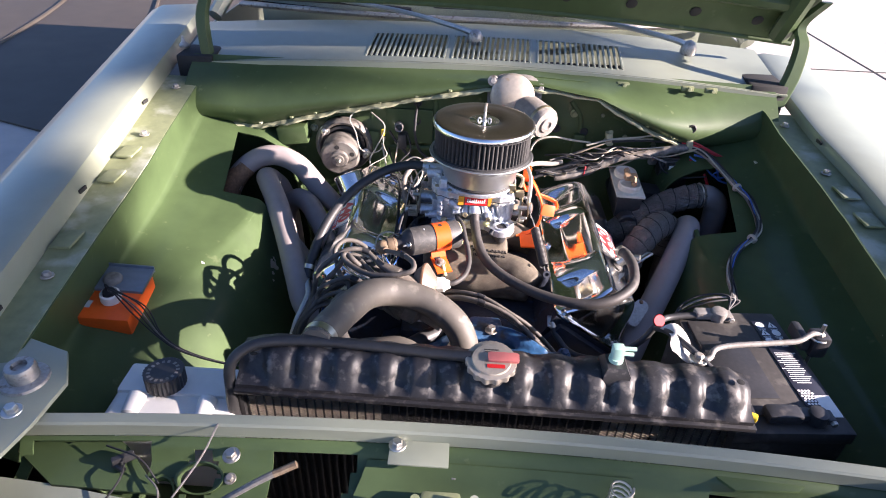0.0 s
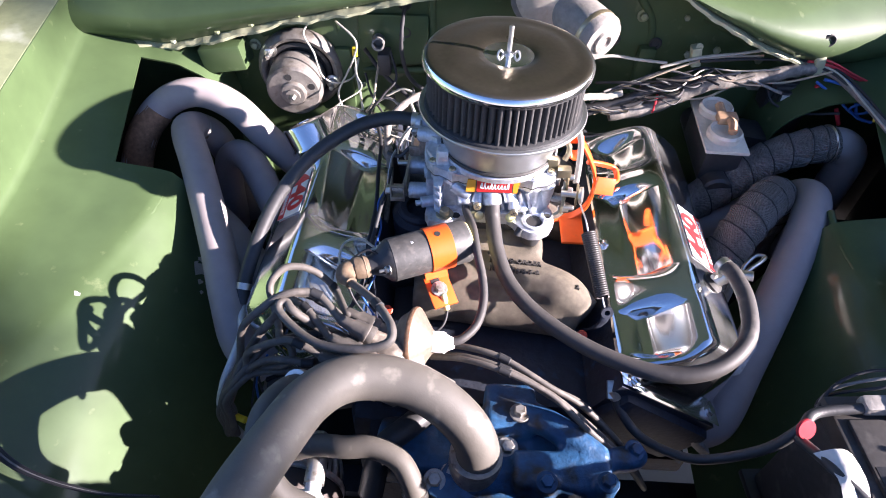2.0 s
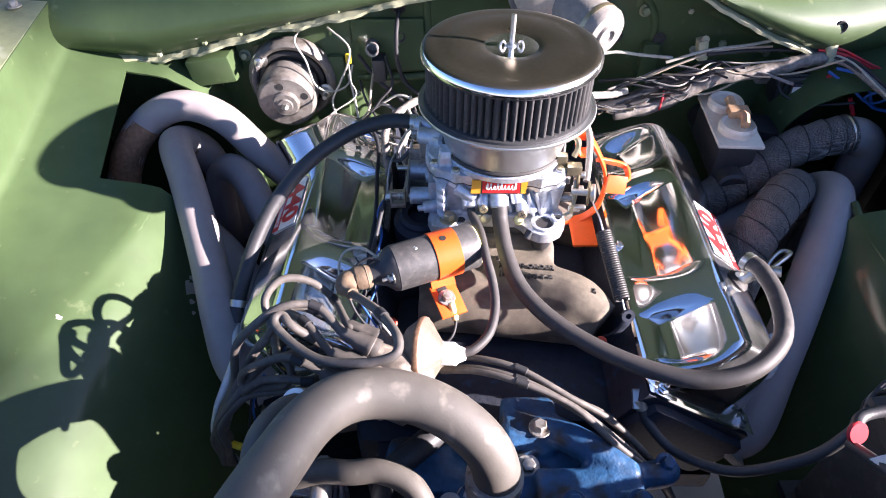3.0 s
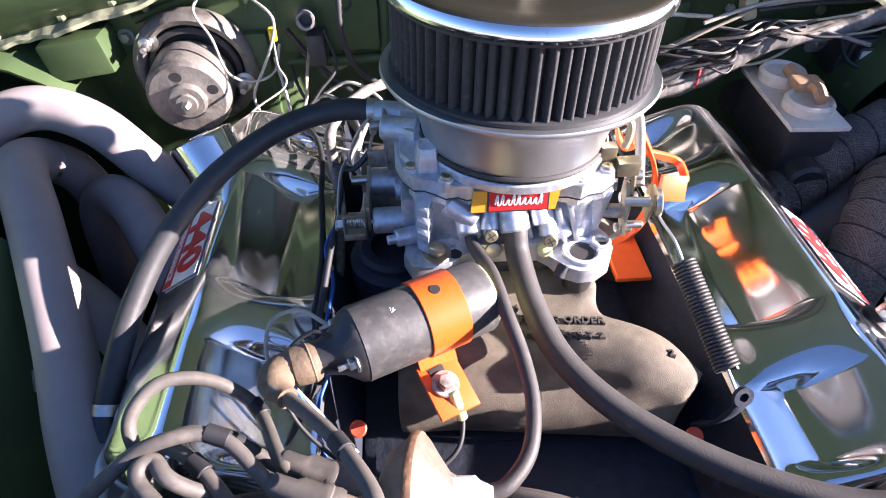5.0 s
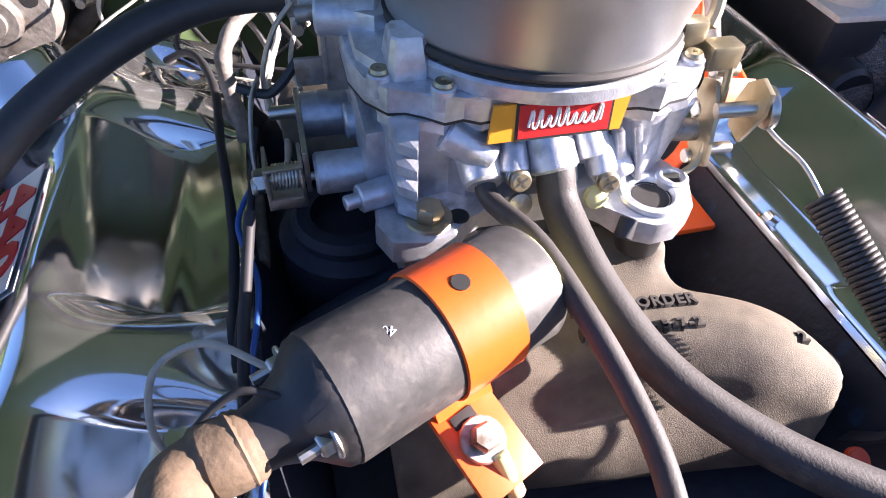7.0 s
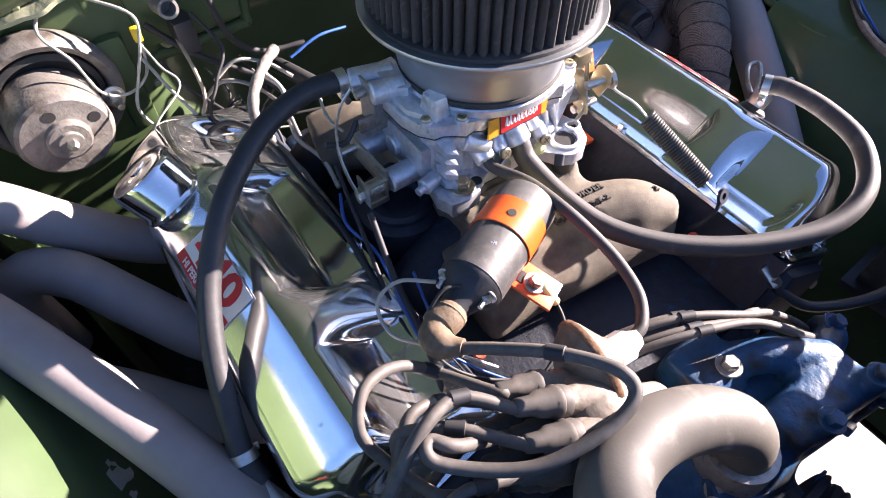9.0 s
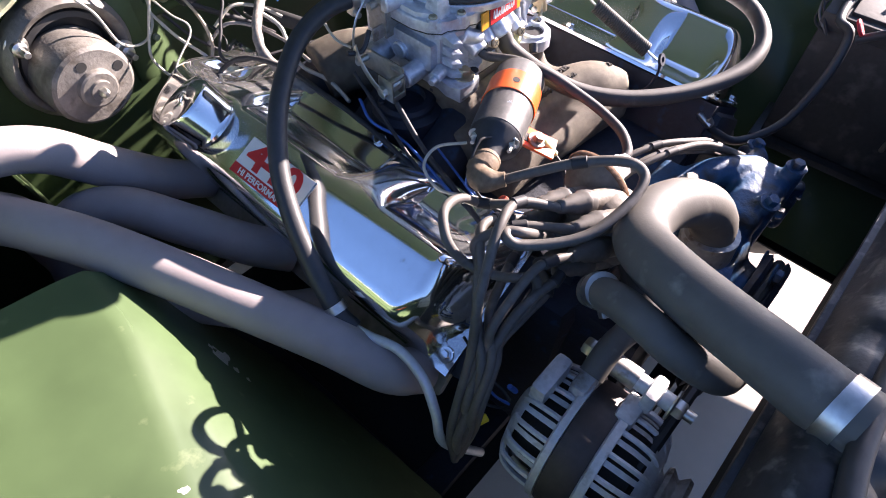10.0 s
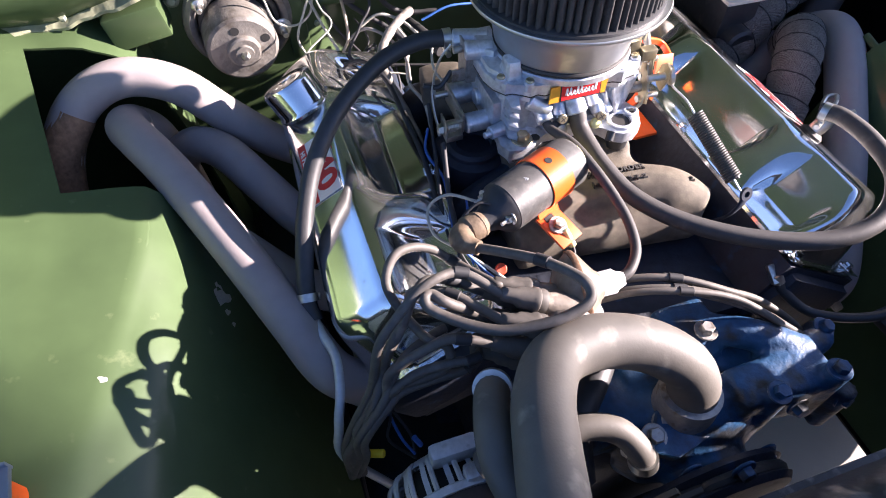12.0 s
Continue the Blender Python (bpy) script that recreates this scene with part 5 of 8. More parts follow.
part("pump_block", join(box((0.187, 1.050, 0.862), (0.018, 0.012, 0.013), 0.002), box((0.172, 1.058, 0.868), (0.014, 0.010, 0.020), 0.003), box((0.168, 1.076, 0.876), (0.006, 0.012, 0.024), 0.002)), BRASS, carb, "yellow-zinc pump arm")
part("link_rod", tube([(0.192, 1.048, 0.866), (0.193, 1.044, 0.846), (0.192, 1.040, 0.822), (0.188, 1.036, 0.806), (0.176, 1.034, 0.799), (0.160, 1.036, 0.797)], 0.0021, 8), BRASS, carb, "yellow-zinc link rod")
part("vent_hook", tube([(0.170, 1.085, 0.884), (0.184, 1.080, 0.888), (0.192, 1.074, 0.886), (0.192, 1.070, 0.876), (0.188, 1.066, 0.868)], 0.0035, 8), BRASS, carb, "curved yellow-zinc vent tube")

# ---- air cleaner ----
AC = Vector((0.1045, 1.099, 0.0))
AX = pose(AC.x, AC.y, 0.93, -1.2, 1.2, 0) @ pose(0, 0, -0.93)
air = thing("air_cleaner", AC + Vector((0, 0, 0.87)), "round open-element air cleaner with chrome lid and black pleats", "air cleaner")
R = 0.101
part("bowl", lathe([(0.070, 0.8715), (0.0735, 0.8720), (0.0745, 0.875), (0.0765, 0.885), (0.0800, 0.898), (0.0850, 0.909), (0.0915, 0.917), (0.099, 0.922), (0.1045, 0.924), (0.106, 0.9265), (0.105, 0.9285), (0.102, 0.928), (0.05, 0.926)], AX, 96), SPUN, air, "spun aluminium dropped base", sharp=60)
part("seal", lathe([(0.0735, 0.8690), (0.0760, 0.8698), (0.0768, 0.8715), (0.0758, 0.8735), (0.073, 0.8740)], AX, 72), GASKET, air, "black rubber seal ring")
n = 66
pl = []
for i in range(n * 6):
    a = 2 * math.pi * i / (n * 6)
    r_ = 0.0925 + 0.0042 * (1 - abs(math.sin(n * a / 2)) ** 0.7 * 2) * (1 + 0.12 * math.sin(7 * a)) * -1
    a += 0.012 * math.sin(11 * a)
    pl.append((r_ * math.cos(a), r_ * math.sin(a)))
part("filter_element", prism(pl, 0.058, AX @ pose(0, 0, 0.927)), mat("black_filter_pleats", (0.038, 0.037, 0.037), 0.8, vary=0.3, scale=120, bump=0.3, bump_scale=600, dirt=(0.1, 0.09, 0.08), dirt_amount=0.2, dirt_scale=90), air, "black pleated filter element", sharp=80)
part("rubber_ring", lathe([(0.097, 0.9275), (0.099, 0.928), (0.099, 0.931), (0.095, 0.933)], AX, 72), RUBBER, air)
part("rubber_ring", lathe([(0.093, 0.980), (0.0985, 0.982), (0.0985, 0.987), (0.095, 0.988)], AX, 72), RUBBER, air)
part("lid", lathe([(R - 0.002, 0.986), (R, 0.988), (R, 0.992), (R - 0.002, 0.9955), (R - 0.006, 0.9965), (0.086, 0.9972), (0.080, 0.9968), (0.074, 0.9980), (0.055, 0.9982), (0.040, 0.9972), (0.030, 0.995), (0.024, 0.9895), (0.016, 0.988), (0.001, 0.988)], AX, 96), LID, air, "smoky speckled chrome lid with a dished middle", sharp=50)
part("lid_rim", lathe([(R - 0.001, 0.9845), (R + 0.0015, 0.987), (R + 0.0015, 0.9915), (R - 0.001, 0.995)], AX, 96), CHROME, air)
part("stud", rod(AX @ Vector((0, 0, 0.986)), AX @ Vector((0, 0, 1.030)), 0.003, 12, 0.0006), STEEL, air, "threaded centre stud")
part("wing_nut", join(lathe([(0.006, 0.989), (0.006, 0.996), (0.004, 0.998)], AX, 12), *[tube([AX @ Vector((s * 0.005, 0, 0.993)), AX @ Vector((s * 0.010, -0.003, 1.001)), AX @ Vector((s * 0.013, -0.004, 0.995)), AX @ Vector((s * 0.007, -0.003, 0.990))], 0.0014, 6) for s in (-1, 1)]), STEEL, air, "bright wing nut")

# ---- ignition coil ----
c0, c1 = Vector((-0.027, 0.936, 0.805)), Vector((0.067, 0.976, 0.805))
cw = (c1 - c0).normalized()
coil = thing("ignition_coil", (0.025, 0.955, 0.765), "black canister ignition coil in an orange clamp", "ignition coil")
L = (c1 - c0).length
part("can", lathe([(0.0255, 0.0), (0.0275, 0.0015), (0.0275, L - 0.004), (0.0262, L - 0.001), (0.024, L)], aim(c0, cw), 40), COIL_BLACK, coil)
part("end_cap", lathe([(0.0255, L - 0.003), (0.026, L - 0.0015), (0.024, L + 0.001), (0.001, L + 0.001)], aim(c0, cw), 32), PALE_YELLOW, coil, "pale end cap")
part("tower", lathe([(0.027, 0.001), (0.026, -0.003), (0.0175, -0.012), (0.013, -0.022), (0.0115, -0.032)], aim(c0, cw), 32), PLASTIC, coil, "black coil tower")
cm = aim(c0, cw)
for sx in (-1, 1):
    q = cm @ Vector((sx * 0.0185, 0.006, -0.006))
    bolt(coil, q, -cw, 0.0048, STEEL, True, "terminal")
    part("stud", rod(q, q - cw * 0.012, 0.0022, 8), STEEL, coil)
clamp = part("clamp", lathe([(0.0279, L * 0.46), (0.0289, L * 0.46 + 0.0006), (0.0289, L * 0.76), (0.0279, L * 0.76 + 0.0006)], aim(c0, cw), 40, cap=False), ORANGE, coil, "orange coil clamp")
part("clamp_hole", lathe([(0.0038, 0.0), (0.0038, 0.0006)], aim(c0 + cw * L * 0.60 + V(0.03, -0.10, 0.994) * 0.0287, (0.03, -0.10, 0.994)), 16), SHADE_JOINT_BLACK, clamp, "dark hole in the clamp")
part("bracket_foot", join(prism([(-0.016, -0.022), (0.016, -0.022), (0.016, 0.02), (-0.016, 0.02)], 0.003, pose(0.036, 0.925, 0.764, 18, 4, 26), 0.0006), prism([(-0.015, 0), (0.015, 0), (0.015, 0.032), (-0.015, 0.032)], 0.003, pose(0.031, 0.940, 0.768, 62, 0, 26))), ORANGE, coil, "orange bracket foot")
bolt(coil, (0.035, 0.9235, 0.770), (0.1, -0.3, 1), 0.0065, DULL)
part("slot", box((0.029, 0.934, 0.7715), (0.012, 0.006, 0.0015), 0.0005, Matrix.Rotation(radians(26), 4, "Z") @ Matrix.Rotation(radians(18), 4, "X")), SHADE_JOINT_BLACK, coil)
lettering("406", 0.0055, WHITE, coil, aim(c0 + cw * (L * 0.34) + V(-0.22, -0.24, 0.946).normalized() * 0.0284, V(-0.22, -0.24, 0.946)) @ pose(0, 0, 0, 0, 0, 205), label="small white number on the coil")


# ---- hoses ----
def hose(name, pts, r, material, label, category="hose", seg=14, per=7, group="", shape=None, clamps=()):
    """A hose with its worm-drive clamps, each given by place, way and width."""
    h = thing(name, pts[-1], label, category, group)
    part("hose_body" if category == "hose" else "sheath", tube(pts, r, seg, per, shape), material, h, sharp=70)
    for at, way, width in clamps:
        m = aim(at, way)
        w = width / 2
        c = part("clamp", lathe([(r, -w), (r + 0.0014, -w), (r + 0.0014, w), (r, w)], m, 28), STEEL, h, "steel worm-drive clamp")
        part("screw_housing", box((0, 0, 0), (0.012, 0.008, width * 0.9), 0.0015, m @ pose(0, -r - 0.004, 0)), STEEL, c)
        part("screw", rod(m @ Vector((0.004, -r - 0.005, 0)), m @ Vector((0.012, -r - 0.005, 0)), 0.0035, 8), STEEL, c)
    return h


UPPER = [(0.087, 0.727, 0.712), (0.086, 0.732, 0.742), (0.070, 0.745, 0.770), (0.035, 0.762, 0.792), (-0.008, 0.770, 0.806), (-0.050, 0.760, 0.819), (-0.078, 0.727, 0.836), (-0.096, 0.682, 0.847), (-0.112, 0.632, 0.858), (-0.121, 0.597, 0.863), (-0.125, 0.575, 0.866)]
hose("upper_radiator_hose", UPPER, 0.0240, HOSE, "thick grey dusty upper radiator hose curving over the engine front", seg=24,
     clamps=[((-0.1225, 0.589, 0.8645), (-0.2, -1, 0.13), 0.013)])
hose("bypass_hose", [(-0.098, 0.770, 0.785), (-0.111, 0.745, 0.812), (-0.121, 0.715, 0.822), (-0.122, 0.690, 0.816), (-0.113, 0.664, 0.802), (-0.098, 0.650, 0.786), (-0.075, 0.645, 0.768)], 0.0148, HOSE, "grey rubber heater hose beside the distributor", seg=18, clamps=[((-0.1035, 0.761, 0.800), (-0.3, -0.5, 0.8), 0.010)])
hose("lower_loop_hose", [(-0.120, 0.735, 0.700), (-0.090, 0.735, 0.716), (-0.058, 0.729, 0.728), (-0.026, 0.728, 0.733), (0.003, 0.717, 0.729), (0.019, 0.698, 0.714), (0.024, 0.690, 0.690)], 0.0125, HOSE, "pale dusty rubber hose looping before the water pump",
     clamps=[((0.0225, 0.692, 0.702), (0.15, -0.3, -1), 0.011)])
hose("heater_hose", [(0.04, 0.80, 0.70), (0.01, 0.77, 0.705), (-0.02, 0.74, 0.70), (-0.03, 0.70, 0.67)], 0.0145, RUBBER, "black rubber hose under the radiator hose")
PCVR = [(0.0985, 1.0280, 0.8205), (0.1000, 1.014, 0.805), (0.107, 0.970, 0.790), (0.125, 0.925, 0.778), (0.165, 0.880, 0.771), (0.225, 0.838, 0.770), (0.290, 0.812, 0.775), (0.345, 0.815, 0.785), (0.387, 0.850, 0.793), (0.400, 0.900, 0.797), (0.396, 0.945, 0.798), (0.384, 0.966, 0.794)]
hose("breather_hose", PCVR, 0.0098, HOSE_DARK, "long dusty rubber breather hose from carburettor to valve cover", seg=16, clamps=[((0.388, 0.961, 0.795), (-0.4, 0.8, -0.1), 0.008)])
PCVL = [(-0.004, 1.150, 0.861), (-0.045, 1.156, 0.860), (-0.095, 1.145, 0.850), (-0.150, 1.112, 0.827), (-0.190, 1.072, 0.797), (-0.214, 1.030, 0.767), (-0.228, 0.990, 0.738), (-0.236, 0.955, 0.712), (-0.234, 0.935, 0.700)]
hose("brake_hose", PCVL, 0.0098, RUBBER, "black rubber hose draped over the valve cover", seg=16, clamps=[((-0.012, 1.151, 0.861), (-1, 0.1, 0), 0.009), ((-0.235, 0.957, 0.714), (-0.1, -0.8, -0.6), 0.009)])
single("steel_line", tube([(-0.234, 0.937, 0.700), (-0.230, 0.915, 0.702), (-0.222, 0.885, 0.702), (-0.226, 0.850, 0.695), (-0.236, 0.825, 0.672), (-0.24, 0.81, 0.63), (-0.20, 0.79, 0.55)], 0.0050, 12), mat("pale_plated_line", (0.55, 0.57, 0.58), 0.42, 0.35, vary=0.15, scale=60), "bare steel fuel line bending down beside the cover", "fuel line")
hose("vacuum_hose", [(0.063, 1.032, 0.8165), (0.065, 1.020, 0.812), (0.074, 0.985, 0.818), (0.080, 0.945, 0.816), (0.087, 0.915, 0.806), (0.089, 0.885, 0.798), (0.082, 0.855, 0.793), (0.066, 0.836, 0.790), (0.052, 0.832, 0.788)], 0.0052, HOSE_DARK, "thin dusty vacuum hose to the distributor")
hose("overflow_hose", [(0.092, 0.562, 0.874), (0.04, 0.570, 0.868), (-0.06, 0.576, 0.870), (-0.15, 0.574, 0.873), (-0.206, 0.562, 0.872), (-0.234, 0.542, 0.855), (-0.238, 0.532, 0.81), (-0.238, 0.53, 0.76), (-0.23, 0.54, 0.70)], 0.0078, RUBBER, "black overflow hose along the radiator tank")

# ---- exhaust headers ----
def header_set(tubes, flange, label):
    h = thing("exhaust_header", tubes[0][0][0], label, "exhaust header", "exhaust headers")
    for pts, r in tubes:
        part("primary_tube", tube(pts, r, 22, 8), COATED, h, "", sharp=70)
    part("port_flange", box(flange[0], flange[1], 0.004, Matrix.Rotation(radians(flange[2]), 4, "Y")), OXIDE, h)
    return h


RT = 0.0245
left = header_set([
    ([(-0.19, 1.265, 0.640), (-0.235, 1.270, 0.672), (-0.285, 1.283, 0.722), (-0.330, 1.294, 0.772), (-0.380, 1.304, 0.791), (-0.425, 1.298, 0.788), (-0.464, 1.278, 0.765), (-0.490, 1.248, 0.726), (-0.505, 1.215, 0.67), (-0.51, 1.19, 0.58), (-0.50, 1.18, 0.50)], RT),
    ([(-0.20, 0.880, 0.630), (-0.232, 0.892, 0.668), (-0.258, 0.945, 0.698), (-0.290, 1.020, 0.716), (-0.322, 1.090, 0.737), (-0.356, 1.160, 0.756), (-0.384, 1.212, 0.764), (-0.401, 1.252, 0.757), (-0.400, 1.288, 0.733), (-0.386, 1.312, 0.690), (-0.375, 1.32, 0.60), (-0.37, 1.32, 0.50)], RT),
    ([(-0.19, 1.10, 0.630), (-0.225, 1.128, 0.655), (-0.262, 1.180, 0.680), (-0.300, 1.235, 0.700), (-0.340, 1.270, 0.692), (-0.372, 1.285, 0.64), (-0.39, 1.29, 0.50)], RT),
    ([(-0.19, 1.02, 0.600), (-0.25, 1.06, 0.61), (-0.32, 1.12, 0.655), (-0.38, 1.16, 0.672), (-0.42, 1.19, 0.64), (-0.44, 1.22, 0.50)], RT)],
    ((-0.185, 1.08, 0.632), (0.012, 0.46, 0.05), 40), "grey-coated exhaust header tubes passing through the inner fender")
part("rusty_bend", tube([(-0.458, 1.2815, 0.769), (-0.478, 1.264, 0.748), (-0.492, 1.245, 0.722), (-0.503, 1.219, 0.678), (-0.51, 1.20, 0.62)], 0.0250, 22, 6), RUSTY, left, "rust-brown lower bend of a tube")
part("weld_ring", lathe([(0.0245, -0.003), (0.0262, 0), (0.0245, 0.003)], aim((-0.4015, 1.281, 0.738), (0.0, 0.75, -0.6)), 24), DULL, left)
right = header_set([
    ([(0.375, 0.83, 0.610), (0.410, 0.845, 0.620), (0.448, 0.905, 0.655), (0.492, 0.975, 0.690), (0.536, 1.050, 0.722), (0.572, 1.115, 0.746), (0.592, 1.165, 0.738), (0.600, 1.215, 0.69), (0.60, 1.25, 0.60), (0.60, 1.26, 0.48)], 0.026),
    ([(0.385, 1.18, 0.640), (0.44, 1.18, 0.650), (0.5, 1.185, 0.668), (0.55, 1.21, 0.68), (0.60, 1.25, 0.64), (0.62, 1.26, 0.48)], 0.024)],
    ((0.375, 1.03, 0.622), (0.012, 0.46, 0.05), -40), "grey-coated exhaust header tubes with black heat wrap")


def wrapped(pts, r):
    """Heat wrap: a spiral of overlapping turns."""
    c = glide(pts, 10)
    length = sum((b - a).length for a, b in zip(c, c[1:]))
    turns = length / 0.029
    loops, nrm = [], None
    c = glide(pts, 48)
    for i, q in enumerate(c):
        t = (c[min(i + 1, len(c) - 1)] - c[max(i - 1, 0)]).normalized()
        nrm = t.orthogonal().normalized() if nrm is None else (nrm - t * nrm.dot(t)).normalized()
        b = t.cross(nrm)
        k = [r * (0.97 + 0.13 * ((i / (len(c) - 1) * turns + j / 30) % 1.0)) for j in range(30)]
        loops.append([q + k[j] * (nrm * math.cos(2 * math.pi * j / 30) + b * math.sin(2 * math.pi * j / 30)) for j in range(30)])
    edge = [lp[int(round((-(i / (len(c) - 1)) * turns) % 1.0 * 30)) % 30] * 1.0 for i, lp in enumerate(loops)]
    edge = [e + (e - q).normalized() * (r * 1.085 - (e - q).length) for e, q in zip(edge, c)]
    return rings(loops, True, True), tube(edge, 0.0011, 6, smooth=False)


w_, e_ = wrapped([(0.385, 1.17, 0.672), (0.43, 1.19, 0.692), (0.49, 1.215, 0.722), (0.555, 1.245, 0.750), (0.618, 1.258, 0.766), (0.648, 1.26, 0.770)], 0.0275)
hw_ = part("heat_wrap", w_, WRAP, right, "grey woven heat wrap on a tube", sharp=22)
part("wrap_edge", e_, WIRE_BLACK, hw_, "dark edge of the wrap's turns")
part("primary_tube", tube([(0.636, 1.26, 0.769), (0.665, 1.264, 0.764), (0.692, 1.272, 0.735), (0.70, 1.28, 0.66), (0.70, 1.28, 0.58), (0.69, 1.28, 0.48)], 0.0275, 22, 6), COATED, right)
w_, e_ = wrapped([(0.395, 1.0, 0.64), (0.425, 1.035, 0.69), (0.452, 1.068, 0.728), (0.485, 1.105, 0.750), (0.522, 1.145, 0.750), (0.548, 1.175, 0.722), (0.56, 1.19, 0.66)], 0.0285)
hw_ = part("heat_wrap", w_, WRAP, right, "grey woven heat wrap on a tube", sharp=22)
part("wrap_edge", e_, WIRE_BLACK, hw_, "dark edge of the wrap's turns")
for at_, w_ in (((0.640, 1.260, 0.7695), (1, 0.08, 0.1)),):
    part("wrap_tie", lathe([(0.0295, -0.002), (0.0312, 0.0), (0.0295, 0.002)], aim(at_, w_), 28), STEEL, right, "steel tie on the heat wrap")
part("tab", prism(rounded(0.028, 0.062, 0.013), 0.004, pose(0.431, 0.905, 0.686, 25, 20, -28)), DULL, right, "steel lifting tab")
part("tab_rivet", lathe([(0.005, 0), (0.004, 0.003), (0.001, 0.004)], aim((0.441, 0.924, 0.699), (0.1, -0.3, 1)), 12), RUSTY, right)
stick = thing("dipstick", (0.43, 0.97, 0.60), "steel dipstick tube with a wire loop handle", "dipstick")
part("tube", rod((0.42, 0.96, 0.60), (0.428, 0.985, 0.74), 0.005), DULL, stick)
part("loop", tube([(0.428, 0.985, 0.738), (0.440, 0.990, 0.752), (0.462, 1.005, 0.758), (0.472, 1.016, 0.756), (0.462, 1.020, 0.753), (0.445, 1.006, 0.748), (0.438, 0.993, 0.742)], 0.0028, 8), STEEL, stick)

# ---- distributor and its wires ----
dist = thing("distributor", (-0.015, 0.825, 0.68), "dusty brown distributor cap with a vacuum canister", "distributor")
DW = Vector((-0.86, 0.28, 0.34)).normalized()
D0 = Vector((-0.012, 0.808, 0.764))
dm = aim(D0, DW)
part("shaft_body", lathe([(0.022, -0.07), (0.022, -0.03), (0.036, -0.022), (0.038, 0.0), (0.040, 0.002)], dm, 28), OXIDE, dist, "dusty grey distributor body")
capd = part("cap", lathe([(0.041, 0.0), (0.042, 0.004), (0.0405, 0.012), (0.036, 0.026), (0.026, 0.034), (0.001, 0.036)], dm, 36), CAPGREY, dist, "dusty grey-brown distributor cap")
TOWERS = []
for i in range(8):
    a = 2 * math.pi * i / 8 + 0.2
    b = dm @ Vector((0.030 * math.cos(a), 0.030 * math.sin(a), 0.014))
    e = dm @ Vector((0.031 * math.cos(a), 0.031 * math.sin(a), 0.044))
    part("tower", lathe([(0.0125, -0.008), (0.0115, 0.012), (0.0100, 0.024), (0.0085, 0.03)], aim(b, DW), 16), CAPGREY, capd)
    bo = part("boot", lathe([(0.0112, 0.0), (0.0118, 0.003), (0.0112, 0.007), (0.0120, 0.008), (0.0120, 0.011), (0.0105, 0.013), (0.0098, 0.024), (0.0072, 0.028), (0.0064, 0.040), (0.0048, 0.042)], aim(e - DW * 0.008, DW), 16), WIRE_GREY, dist, "grey rubber wire boot")
    TOWERS.append(e + DW * 0.024)
e = dm @ Vector((0, 0, 0.03))
part("boot", lathe([(0.0105, 0.0), (0.0108, 0.004), (0.0095, 0.010), (0.0095, 0.022), (0.0070, 0.026), (0.0062, 0.036), (0.0045, 0.038)], aim(e, DW), 16), WIRE_GREY, dist, "grey rubber wire boot")
CENTRE = e + DW * 0.036
vw = Vector((0.95, -0.12, 0.15)).normalized()
vm = aim((0.012, 0.836, 0.781), vw) @ Matrix.Scale(1.14, 4)
can = part("vacuum_can", lathe([(0.012, -0.02), (0.024, -0.014), (0.031, -0.004), (0.0335, 0.0), (0.0335, 0.003), (0.030, 0.006), (0.022, 0.011), (0.013, 0.017), (0.011, 0.020)], vm, 36), mat("tan_zinc", (0.19, 0.16, 0.125), 0.5, 0.3, vary=0.3, scale=50, bump=0.2, dirt=(0.12, 0.09, 0.07), dirt_amount=0.3, dirt_scale=60), dist, "tan zinc vacuum advance canister")
part("hex_fitting", lathe([(0.012, 0.018), (0.012, 0.030), (0.009, 0.033), (0.006, 0.040)], vm, 6), WHITE_PLASTIC, can, "pale hex fitting")
part("rust_ring", lathe([(0.0338, -0.002), (0.0345, 0.0005), (0.0338, 0.003)], vm, 36), RUSTY, can, "rusty crimped edge")
part("clip", box((0.025, 0.80, 0.757), (0.02, 0.006, 0.03), 0.002), STEEL, dist, "steel cap clip")


def lead(name, pts, r=0.0038, material=None, label="grey ignition lead looping from the distributor", group="ignition leads", category="ignition lead"):
    if category != "ignition lead":
        return single(name, tube(pts, r, 8, 7), material or WIRE_GREY, label, category, group, sharp=80)
    ob = thing(name, pts[0], label, category, group)
    part("sheath", tube(pts, r, 8, 7), material or WIRE_GREY, ob, sharp=80)
    q0, q1, q2 = (Vector(q) for q in pts[1:4])
    way_ = (q2 - q0).normalized() * 0.007
    part("sleeve", rod(q1 - way_, q1 + way_, r + 0.0010, 12, 0.0006), WIRE_BLACK, ob, "dark sleeve on the lead")
    return ob


boot = thing("coil_boot", (-0.06, 0.905, 0.77), "brown weathered rubber elbow boot on the coil", "coil boot")
q = c0 - cw * 0.022
part("elbow", tube([q + cw * 0.004, q - cw * 0.012, (-0.068, 0.921, 0.804), (-0.077, 0.914, 0.805), (-0.075, 0.903, 0.808), (-0.067, 0.892, 0.811)], 0.0122, 18, 6, lambda s: 1.0 if s < 0.12 else 1.14 if s < 0.42 else 1.0 - 0.40 * smooth01((s - 0.72) / 0.25)), BOOT, boot, sharp=70)
part("ridge", lathe([(0.0135, -0.002), (0.0145, 0.0), (0.0135, 0.002)], aim(q - cw * 0.010, cw), 20), BOOT, boot)
ce = Vector((-0.067, 0.892, 0.811))
